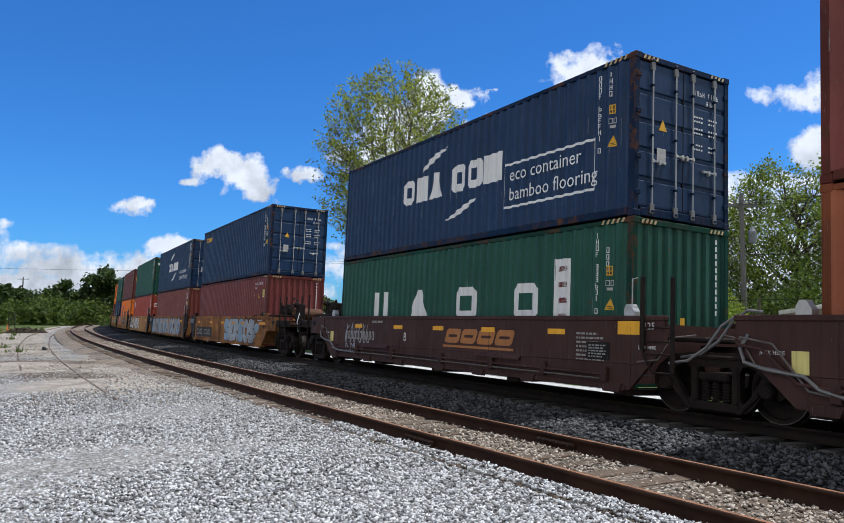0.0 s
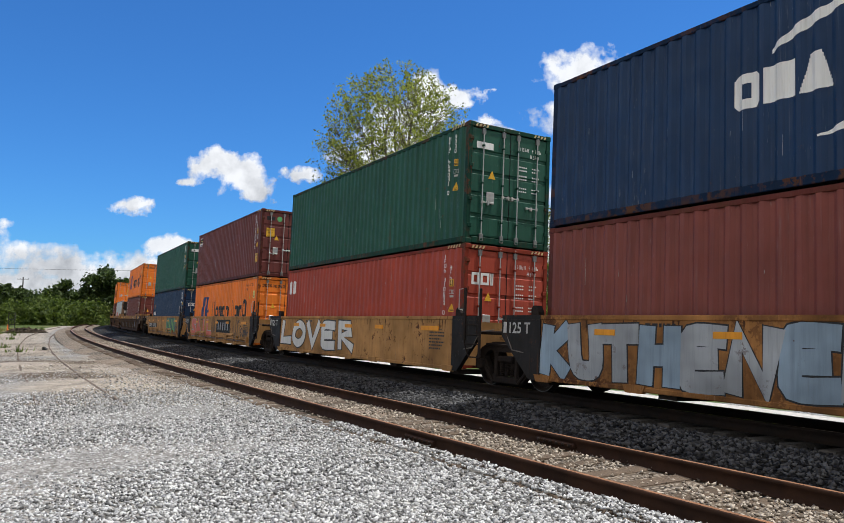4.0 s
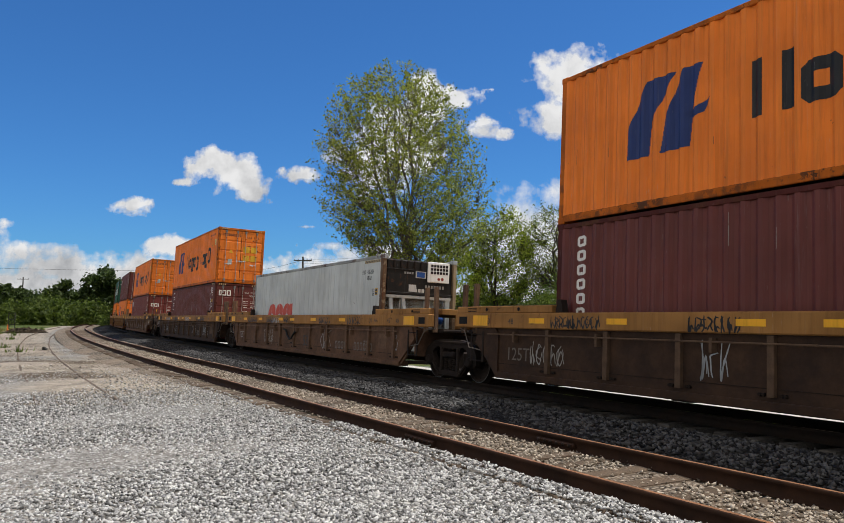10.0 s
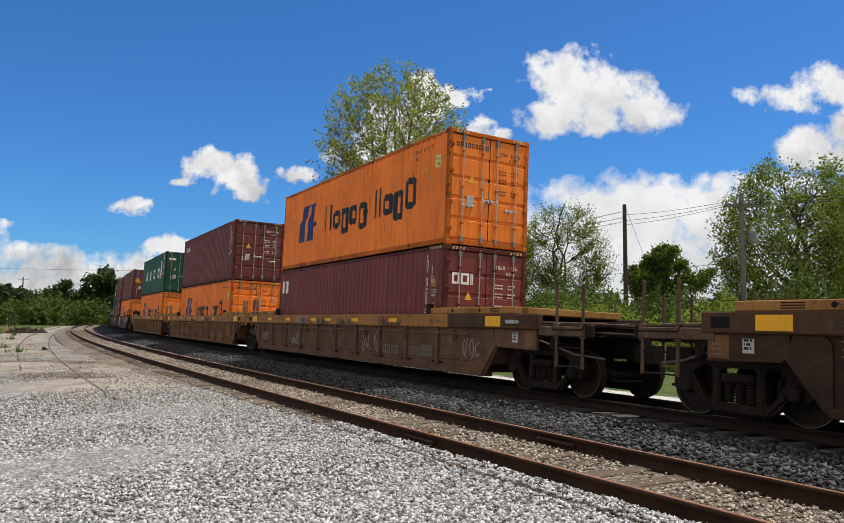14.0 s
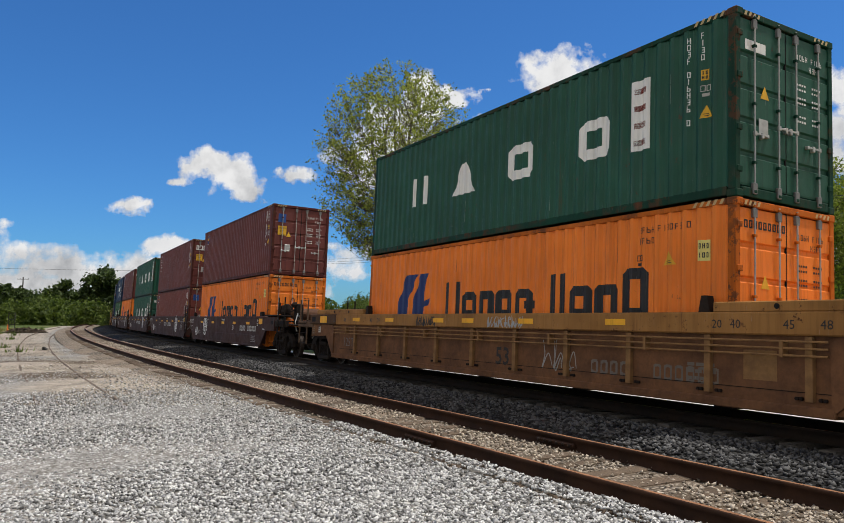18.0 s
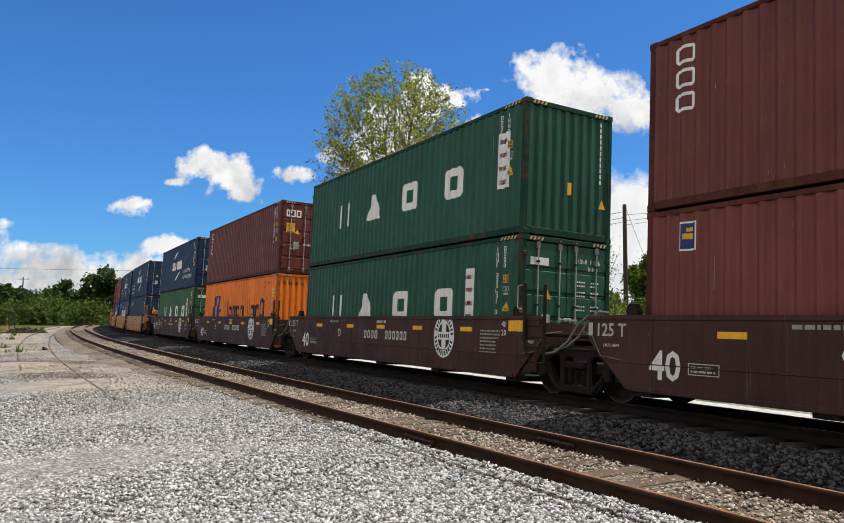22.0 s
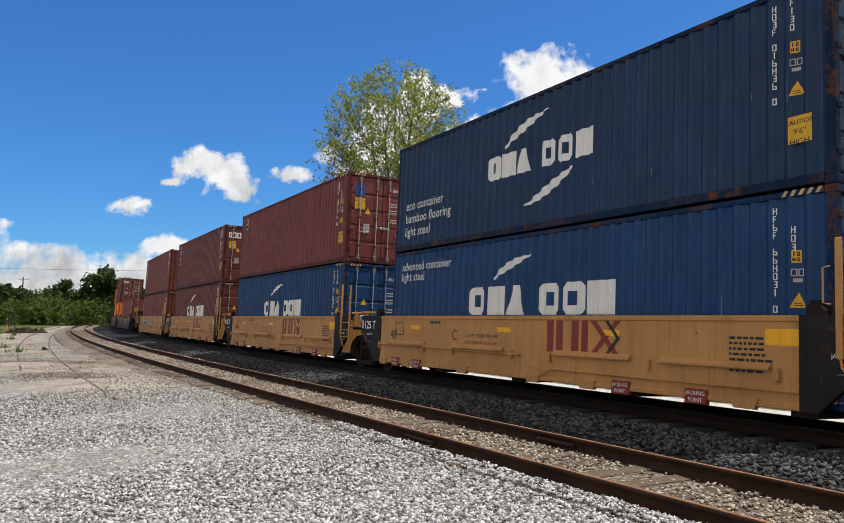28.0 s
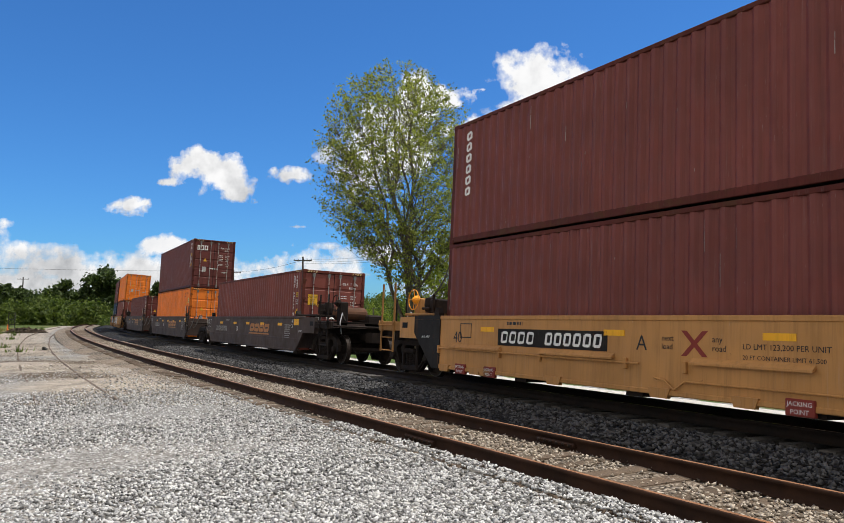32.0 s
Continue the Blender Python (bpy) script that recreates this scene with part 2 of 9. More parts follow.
def paint(name, base, fade=0.25, rust=0.35, rough=0.5):
    """Painted steel: chalking, streaks of dirt, scratches and chips of rust."""
    m = Mat(name, rough)
    col = m.mix(m.ramp(m.noise(0.7, 3), 0.35, 0.7), mul(base, 1 - fade * 0.6), mul(base, 1 + fade * 0.6))
    streak = m.ramp(m.noise(1.0, 6, 0.7, m.stretch(11, 11, 0.6)), 0.48, 0.72)
    col = m.mix(m.math("MULTIPLY", streak, 0.45), col, mul(base, 0.4))
    pale = m.ramp(m.noise(1.0, 6, 0.7, m.stretch(22, 22, 0.8), 3.1), 0.58, 0.72)
    patch = m.ramp(m.noise(0.9, 4, 0.6, None, 5.3), 0.42, 0.62)
    col = m.mix(m.math("MULTIPLY", m.math("MULTIPLY", pale, patch), 0.5), col, tuple(x * 0.7 + 0.14 for x in base))
    scratch = m.ramp(m.noise(1.0, 3, 0.5, m.stretch(60, 60, 5), 9.2), 0.70, 0.73)
    col = m.mix(m.math("MULTIPLY", scratch, m.math("MULTIPLY", patch, 0.6)), col, tuple(x * 0.5 + 0.25 for x in base))
    chips = m.ramp(m.noise(5.0, 9, 0.78, None, 7.7), 0.68 - 0.08 * rust, 0.70 - 0.08 * rust)
    big = m.ramp(m.noise(0.6, 4, 0.6, None, 1.3), 0.42, 0.62)
    col = m.mix(m.math("MULTIPLY", chips, big), col, (0.085, 0.036, 0.018))
    run = m.ramp(m.noise(1.0, 6, 0.7, m.stretch(7, 7, 0.35), 2.2), 0.66 - 0.05 * rust, 0.74 - 0.05 * rust)
    col = m.mix(m.math("MULTIPLY", m.math("MULTIPLY", run, big), min(0.75, 0.3 + 0.5 * rust)), col, (0.13, 0.055, 0.024))
    m.color(col).rough(m.ramp(m.noise(3, 4), 0.3, 0.8, (rough - 0.1,) * 3, (rough + 0.2,) * 3))
    m.bump(m.math("ADD", m.noise(2.2, 5, 0.6), m.math("MULTIPLY", m.noise(40, 4, 0.7), 0.15)), 0.2, 0.02)
    return m.m


def plain(name, base, rough=0.6, metal=0.0, amount=0.25, scale=6.0):
    m = Mat(name, rough, metal)
    m.color(m.mix(m.ramp(m.noise(scale, 6), 0.3, 0.75), mul(base, 1 - amount), mul(base, 1 + amount)))
    return m.m


def grimy(name, base, grime, rough=0.75, share=0.55):
    """Dusty, rusty running gear."""
    m = Mat(name, rough)
    col = m.mix(m.ramp(m.noise(2.5, 7, 0.7), 1 - share - 0.15, 1 - share + 0.2), base, grime)
    col = m.mix(m.math("MULTIPLY", m.ramp(m.noise(14, 5, 0.7), 0.5, 0.7), 0.5), col, mul(base, 0.5))
    m.color(col).bump(m.noise(25, 5, 0.7), 0.25, 0.01)
    return m.m


COL = dict(navy=(0.0065, 0.031, 0.088), blue=(0.005, 0.044, 0.145), green=(0.012, 0.078, 0.050), moss=(0.03, 0.11, 0.045),
           maroon=(0.130, 0.033, 0.028), brick=(0.19, 0.050, 0.038), oxide=(0.165, 0.042, 0.034), wine=(0.165, 0.038, 0.034), red=(0.36, 0.055, 0.03),
           orange=(0.84, 0.21, 0.022), rust=(0.33, 0.10, 0.04), white=(0.55, 0.58, 0.575))
PAINT = {k: paint(k + "_container_paint", mul(c, 1.08), 0.25, {"rust": 1.0, "green": 0.7, "orange": 0.3}.get(k, 0.4)) for k, c in COL.items()}
RAIL_COL = {k: paint(k + "_frame_paint", mul(c, 0.6), 0.4, 2.2, 0.6) for k, c in COL.items()}
M_GALV = plain("galvanised_steel", (0.42, 0.42, 0.41), 0.4, 0.6)
M_WHITE = paint("white_lettering", (0.82, 0.82, 0.80), 0.1, 0.25)
M_DARKBLUE = paint("dark_blue_lettering", (0.018, 0.040, 0.16), 0.1, 0.2)
M_BLACKTXT = paint("black_lettering", (0.018, 0.02, 0.024), 0.1, 0.2)
M_YELLOW = paint("yellow_label", (0.75, 0.42, 0.03), 0.1, 0.1)
M_PALEYEL = paint("pale_yellow_label", (0.75, 0.66, 0.22), 0.1, 0.1)
M_REFLECT = paint("yellow_reflector", (0.92, 0.46, 0.02), 0.15, 0.2)
M_BLACK = plain("black_rubber_hole_dark", (0.012, 0.012, 0.013), 0.7)
M_DULLZINC = plain("dull_zinc", (0.20, 0.20, 0.20), 0.5, 0.5)
M_SCUFF = dict(navy=paint("navy_scuff", (0.20, 0.24, 0.30), 0.2, 0.3), blue=paint("blue_scuff", (0.22, 0.28, 0.36), 0.2, 0.3), green=paint("green_scuff", (0.20, 0.28, 0.23), 0.2, 0.3), orange=paint("orange_scuff", (0.30, 0.10, 0.03), 0.2, 0.4))
M_GREYTXT = paint("faded_grey_lettering", (0.32, 0.31, 0.29), 0.1, 0.25)
M_REDLOGO = paint("red_brown_logo", (0.24, 0.035, 0.025), 0.1, 0.2)
M_ORLOGO = paint("orange_logo", (0.42, 0.17, 0.04), 0.2, 0.5)
M_GREENLBL = paint("green_label", (0.12, 0.42, 0.16), 0.1, 0.1)
M_BLUELBL = paint("blue_label", (0.02, 0.08, 0.3), 0.1, 0.1)
M_CAR = dict(brown=paint("brown_car_paint", (0.066, 0.033, 0.028), 0.35, 0.4, 0.6),
             grey=paint("grey_brown_car_paint", (0.085, 0.062, 0.055), 0.35, 0.4, 0.6),
             yellow=paint("yellow_car_paint", (0.50, 0.25, 0.082), 0.25, 0.3, 0.55),
             weathered=paint("weathered_orange_car_paint", (0.33, 0.155, 0.052), 0.9, 2.5, 0.75),
             worn=paint("worn_yellow_car_paint", (0.40, 0.215, 0.080), 0.7, 1.35, 0.7),
             dusty=paint("dusty_yellow_car_paint", (0.34, 0.17, 0.055), 0.5, 1.2, 0.65))
M_CHORDEND = grimy("grimy_brown_chord", (0.115, 0.062, 0.034), (0.055, 0.034, 0.024))
M_STENCILTAN = grimy("faded_tan_stencil", (0.22, 0.11, 0.045), (0.13, 0.07, 0.035))
M_RUSTPOST = paint("rust_streaked_post", (0.30, 0.23, 0.15), 0.6, 3.2, 0.7)
M_YGEAR = paint("dull_yellow_gear", (0.34, 0.175, 0.062), 0.4, 1.0, 0.65)
M_SIDE53 = dict(dusty=grimy("dirty_brown_side", (0.075, 0.042, 0.026), (0.032, 0.021, 0.017)),
                rusty=grimy("rusty_brown_side", (0.185, 0.102, 0.062), (0.085, 0.050, 0.034)),
                worn=grimy("dirty_tan_side", (0.225, 0.108, 0.052), (0.105, 0.052, 0.030)))
M_RIB = dict(dusty=grimy("pale_brown_rib", (0.17, 0.11, 0.07), (0.07, 0.045, 0.033)), rusty=grimy("rusty_rib", (0.22, 0.135, 0.085), (0.10, 0.06, 0.042)), worn=grimy("tan_rib", (0.36, 0.20, 0.08), (0.18, 0.10, 0.05)))
M_RUSTSTAIN = grimy("rust_stain", (0.055, 0.026, 0.015), (0.10, 0.045, 0.02))
M_SPRAYBLUE = paint("blue_grey_spray", (0.26, 0.35, 0.44), 0.5, 0.5)
M_RIM = plain("worn_rim", (0.10, 0.095, 0.09), 0.45, 0.6)
M_OLDREFLECT = paint("faded_reflector", (0.80, 0.33, 0.02), 0.3, 0.6)
M_DIMTXT = paint("dim_lettering", (0.15, 0.125, 0.105), 0.2, 0.3)
M_DARKSTEN = paint("dark_stencil", (0.030, 0.022, 0.018), 0.4, 0.6)
M_FADEYEL = paint("faded_yellow_marking", (0.52, 0.40, 0.20), 0.4, 0.9)
M_PIPE = plain("dull_pipe", (0.16, 0.14, 0.125), 0.6, 0.2)
M_NUMPANEL = paint("dark_number_panel", (0.045, 0.038, 0.032), 0.5, 1.2, 0.6)
M_BLACKPAINT = paint("black_car_paint", (0.021, 0.019, 0.018), 0.5, 1.0, 0.6)
M_TRUCK = grimy("truck_steel", (0.012, 0.010, 0.0095), (0.030, 0.021, 0.017))
M_WHEEL = grimy("wheel_steel", (0.015, 0.012, 0.011), (0.035, 0.024, 0.019), 0.6)
M_RUSTY = grimy("rusty_tank", (0.15, 0.07, 0.04), (0.07, 0.04, 0.028))
M_PALETXT = paint("pale_lettering", (0.50, 0.49, 0.47), 0.2, 0.3)
M_HOSEGREY = plain("grey_air_pipe", (0.20, 0.195, 0.19), 0.45, 0.3)
M_HOSE = plain("hose_rubber", (0.02, 0.02, 0.02), 0.6)

# ---------------------------------------------------------------- ground, ballast and rails
def gravel_mat():
    m = Mat("gravel_ground", 0.9)
    cell = m.cells(24.0, None, "Color")
    cr = m.n.new("ShaderNodeSeparateColor")
    m.link(cell, cr.inputs[0])
    stone = m.ramp(cr.outputs[0], 0.0, 1.0, (0.12, 0.117, 0.112), (0.48, 0.475, 0.46))
    # gaps between stones darkened: their small shadows are put into the colour
    gap = m.ramp(m.cells(24.0), 0.28, 0.62)
    stone = m.mix(m.math("MULTIPLY", gap, 0.6), stone, (0.07, 0.065, 0.06))
    stone = m.mix(m.math("MULTIPLY", m.ramp(m.noise(0.35, 4), 0.4, 0.7), 0.45), stone, (0.30, 0.26, 0.21))
    grit = m.noise(5.0, 7, 0.75)
    stone = m.mix(m.math("MULTIPLY", m.ramp(grit, 0.50, 0.62), 0.55), stone, (0.15, 0.145, 0.13))
    stone = m.mix(m.math("MULTIPLY", m.ramp(m.noise(7.0, 6, 0.75, None, 4.0), 0.55, 0.66), 0.6), stone, (0.62, 0.61, 0.59))
    stone = m.mix(m.math("MULTIPLY", m.attr("grey"), 0.55), stone, (0.17, 0.165, 0.145))
    dust = m.mix(m.ramp(m.noise(1.6, 6), 0.35, 0.7), (0.22, 0.185, 0.15), (0.41, 0.36, 0.30))
    dust = m.mix(m.ramp(m.noise(30, 3, 0.7), 0.52, 0.6), dust, (0.40, 0.36, 0.30))
    dust = m.mix(m.math("MULTIPLY", m.ramp(m.noise(4.0, 8, 0.78, None, 2.0), 0.52, 0.64), 0.6), dust, (0.17, 0.145, 0.115))
    dust = m.mix(m.math("MULTIPLY", m.ramp(m.noise(0.5, 6, 0.7, m.stretch(1.0, 0.35, 1), 6.0), 0.56, 0.66), 0.7), dust, (0.10, 0.085, 0.065))
    dust = m.mix(m.math("MULTIPLY", m.ramp(m.noise(1.1, 7, 0.75, None, 8.0), 0.60, 0.68), 0.5), dust, (0.20, 0.20, 0.07))
    edge = m.noise(0.7, 5, 0.65)
    wear = m.ramp(m.math("ADD", m.attr("dirt"), m.math("SUBTRACT", edge, 0.5)), 0.40, 0.62)
    col = m.mix(wear, stone, dust)
    soak = m.ramp(m.math("ADD", m.attr("stain"), m.math("MULTIPLY", m.math("SUBTRACT", m.noise(1.3, 6, 0.7, None, 12.0), 0.5), 1.3)), 0.26, 0.6)
    col = m.mix(m.math("MULTIPLY", soak, 0.85), col, (0.085, 0.06, 0.04))
    green = m.mix(m.ramp(m.noise(2.0, 6, 0.7), 0.35, 0.7), (0.035, 0.07, 0.016), (0.11, 0.145, 0.038))
    green = m.mix(m.ramp(m.noise(0.15, 4), 0.5, 0.7), green, (0.17, 0.15, 0.07))
    turf = m.ramp(m.math("ADD", m.attr("grass"), m.math("MULTIPLY", m.math("SUBTRACT", edge, 0.5), 0.9)), 0.42, 0.6)
    col = m.mix(turf, col, green)
    m.color(col)
    m.bump(m.math("ADD", m.math("MULTIPLY", m.cells(24.0), -1.0), m.math("MULTIPLY", m.noise(60, 4), 0.4)), 0.55, 0.035)
    return m.m


def ballast_mat(name, lo, hi, tint):
    m = Mat(name, 0.9)
    k = m.n.new("ShaderNodeSeparateColor")
    m.link(m.cells(20.0, None, "Color"), k.inputs[0])
    col = m.ramp(k.outputs[0], 0.0, 1.0, lo, hi)
    # dark rims of the cells paint the shade between the stones
    col = m.mix(m.ramp(m.cells(20.0), 0.25, 0.6), col, mul(lo, 0.35))
    col = m.mix(m.math("MULTIPLY", m.ramp(m.noise(0.5, 5), 0.4, 0.65), 0.7), col, tint)
    m.color(col).bump(m.math("MULTIPLY", m.cells(20.0), -1.0), 0.7, 0.05)
    return m.m


def stone_mat(name, lo, hi):
    m = Mat(name, 0.85)
    col = m.ramp(m.isle(), 0.0, 1.0, lo, hi)
    m.color(m.mix(m.math("MULTIPLY", m.noise(40, 4), 0.35), col, mul(lo, 0.8))).bump(m.noise(90, 3), 0.3, 0.004)
    return m.m


M_GROUND = gravel_mat()
# Main ballast darker than its own stone: the train's shade is in the base colour.
M_BALLAST = ballast_mat("grey_ballast", (0.015, 0.016, 0.016), (0.085, 0.085, 0.085), (0.04, 0.039, 0.038))
M_SIDING = ballast_mat("tan_ballast", (0.17, 0.14, 0.11), (0.48, 0.42, 0.35), (0.28, 0.22, 0.165))
# Rusty rail body darkened to hold its shadow side; the head stays paler.
M_RAILRUST = grimy("rusted_rail", (0.055, 0.027, 0.016), (0.025, 0.014, 0.010), 0.8)
M_RAILDARK = grimy("running_rail", (0.016, 0.013, 0.012), (0.03, 0.02, 0.015), 0.7)
M_RAILTOP = plain("worn_rail_head", (0.34, 0.17, 0.09), 0.5, 0.3)
M_SHINE = plain("polished_rail_head", (0.55, 0.54, 0.53), 0.22, 0.95)


def wood_mat(name, lo, hi):
    m = Mat(name, 0.85)
    g = m.noise(1.0, 6, 0.7, m.stretch(3, 40, 40))
    m.color(m.vary(m.mix(m.ramp(g, 0.3, 0.7), lo, hi), 0.5)).bump(g, 0.5, 0.01)
    return m.m


M_TIE = wood_mat("creosote_tie", (0.05, 0.046, 0.043), (0.14, 0.13, 0.12))
M_OLDTIE = wood_mat("weathered_tie", (0.05, 0.038, 0.028), (0.20, 0.15, 0.11))


def smooth01(x):
    x = np.clip(x, 0, 1)
    return x * x * (3 - 2 * x)


def ground_level(x, y):
    s, l = track_coords(x, y)
    z = level(s) - 0.27 - 0.22 * smooth01((l - 1.5) / 2.0) - 0.25 * smooth01((l - swing(s) + 5.3) / 0.8) * smooth01((1.5 - l) / 1.0)
    far = smooth01((np.hypot(x, y) - 150) / 300)
    return z * (1 - far) + far * -1.4, s, l


def build_ground():
    near = np.concatenate([np.arange(-70, -24, 0.8), np.arange(-24, 0, 0.4), np.arange(0, 40.1, 0.8)])
    xs = np.unique(np.concatenate([np.linspace(-2600, -260, 14), np.linspace(-260, -70, 40), near, np.linspace(40, 260, 40), np.linspace(260, 2600, 14)]))
    ys = np.unique(np.concatenate([np.linspace(-2000, -200, 10), np.linspace(-200, -20, 22), np.arange(-20, 12, 0.8), np.arange(12, 36, 0.4), np.arange(36, 110.1, 0.8), np.linspace(110, 330, 45), np.linspace(330, 3400, 18)]))
    gx, gy = np.meshgrid(xs, ys)
    x, y = gx.ravel(), gy.ravel()
    z, s, l = ground_level(x, y)
    d = np.hypot(x, y)
    bump = np.array([noise.noise((a * 0.35, b * 0.35, 0)) for a, b in zip(x, y)]) * 0.05 * (d < 120) * (np.abs(l) > 6.5)
    n = len(xs)
    i = (np.arange(len(ys) - 1)[:, None] * n + np.arange(n - 1)[None]).ravel()
    me = array_mesh("ground", np.stack([x, y, z + bump], -1), np.stack([i, i + 1, i + n + 1, i + n], -1), M_GROUND, True)
    l = np.where(l < -2.0, l - swing(s), l)
    # turf beyond the main track and along the far edge of the yard
    grass = smooth01((l - 4.4) / 0.5)
    left = smooth01((-l - 7.5) / 4.0) * smooth01((y - 92) / 18.0)
    far_left = 0.55 * smooth01((-x - 0.46 * y - 6.0) / 5.0) * smooth01((y - 40) / 20.0)
    grass = np.maximum.reduce([grass, left, far_left, smooth01((d - 140) / 40)])
    dirt = 0.75 * np.exp(-((x + 9.3 - (22 - y) * 0.33) / 3.2) ** 2) * smooth01((y - 14.0) / 5.0) * smooth01((70 - y) / 25.0)
    dirt = np.maximum(dirt, 0.8 * np.exp(-((y - 26) / 4.5) ** 2) * smooth01((-x - 6) / 4))
    dirt = np.maximum(dirt, 0.8 * smooth01((-l - 9) / 3) * smooth01((y - 30) / 12))
    dirt = np.maximum(dirt, 0.62 * smooth01((y - 27) / 9) * smooth01((-l - 6.2) / 1.2))
    grey = smooth01((-l - 5.2) / 0.6) * smooth01((9.6 + 0.03 * np.maximum(0, y - 14) - (-l)) / 1.5) * smooth01((36 - y) / 10) * smooth01((y - 11) / 6.0)
    stain = np.zeros(len(x))
    for a, b, ra, rb, w in ((-11.3, 22.6, 1.5, 1.1, 1.0), (-9.9, 22.2, 0.9, 0.7, 0.8), (-13.2, 29.0, 1.6, 1.0, 0.9), (-16.0, 29.4, 2.2, 0.8, 0.9), (-18.5, 33.5, 1.5, 1.2, 0.5), (-8.5, 18.3, 0.9, 0.5, 0.35)):
        stain = np.maximum(stain, w * np.exp(-((x - a) / ra) ** 2 - ((y - b) / rb) ** 2))
    for key, val in (("grass", grass), ("dirt", dirt), ("grey", grey), ("stain", stain)):
        me.attributes.new(key, "FLOAT", "POINT").data.foreach_set("value", val.astype(np.float32))
    return tagged(new("ground", me), "pale gravel yard with worn dirt tracks and grassy edges", "ground", kind="structure")


def strip(name, profile, s0, s1, step, material, banked, label, category, ripple=0.0):
    """A bed laid along the main track with a cross-section of (offset, height)."""
    ss = np.arange(s0, s1 + 0.01, step)
    rng = np.random.default_rng(5)
    rows = []
    for l, z in profile:
        zz = z + (rng.normal(0, ripple, len(ss)) if ripple else 0)
        rows.append(on_track(ss, l + (rng.normal(0, ripple, len(ss)) if ripple else 0), zz, banked))
    v = np.stack(rows, 1).reshape(-1, 3)
    k = len(profile)
    i = (np.arange(len(ss) - 1)[:, None] * k + np.arange(k - 1)[None]).ravel()
    me = array_mesh(name, v, np.stack([i, i + 1, i + k + 1, i + k], -1), material, True)
    return tagged(new(name, me), label, category, kind="structure")


RAIL_PROFILE = [(-0.07, -0.172), (-0.07, -0.160), (-0.012, -0.148), (-0.009, -0.05), (-0.041, -0.038), (-0.041, -0.006), (-0.028, 0.0),
                (0.028, 0.0), (0.041, -0.006), (0.041, -0.038), (0.009, -0.05), (0.012, -0.148), (0.07, -0.160), (0.07, -0.172)]


def rail(parent, offset, height, s0, s1, banked, body, head, name="rail"):
    ss = np.concatenate([np.arange(s0, min(s1, -120), 3.0), np.arange(max(s0, -120), s1 + 0.01, 1.0)])
    k = len(RAIL_PROFILE)
    v = np.stack([on_track(ss, offset + a, height + b, banked) for a, b in RAIL_PROFILE], 1).reshape(-1, 3)
    i = (np.arange(len(ss) - 1)[:, None] * k + np.arange(k - 1)[None]).ravel()
    me = array_mesh(name, v, np.stack([i, i + 1, i + k + 1, i + k], -1), body)
    ob = new(name, me)
    ob.parent = parent
    t = np.stack([on_track(ss, offset + a, height + 0.0025, banked) for a in (-0.024, 0.024)], 1).reshape(-1, 3)
    j = np.arange(len(ss) - 1) * 2
    hd = new("rail_head", array_mesh("rail_head", t, np.stack([j, j + 1, j + 3, j + 2], -1), head))
    hd.parent = ob
    return ob


def ties(parent, offset, height, s0, s1, gap, banked, material, seed, bury):
    rng = random.Random(seed)
    meshes = []
    for k in range(5):
        ln = 1.3 + rng.uniform(-0.06, 0.06)
        me = Shape().box(-0.115, -ln, -0.17, 0.115, ln, 0.0, 0.012).mesh("tie")
        for vv in me.vertices:
            vv.co += Vector((rng.uniform(-0.012, 0.012), rng.uniform(-0.02, 0.02), rng.uniform(-0.010, 0.006)))
        me.materials.append(material)
        meshes.append(me)
    s = s0
    while s < s1:
        ob = new("tie", rng.choice(meshes))
        p = on_track(s, offset, height + rng.uniform(-bury, 0.0), banked)
        h = float(np.interp(s, CURVE_S, CURVE_H))
        b = float(lean(s)) if banked is True else 0.0
        ob.parent = parent
        ob.matrix_local = Matrix.Translation(p.tolist()) @ Matrix.Rotation(h + rng.uniform(-0.03, 0.03), 4, "Z") @ Matrix.Rotation(-b, 4, "X")
        s += gap + rng.uniform(-0.04, 0.04)




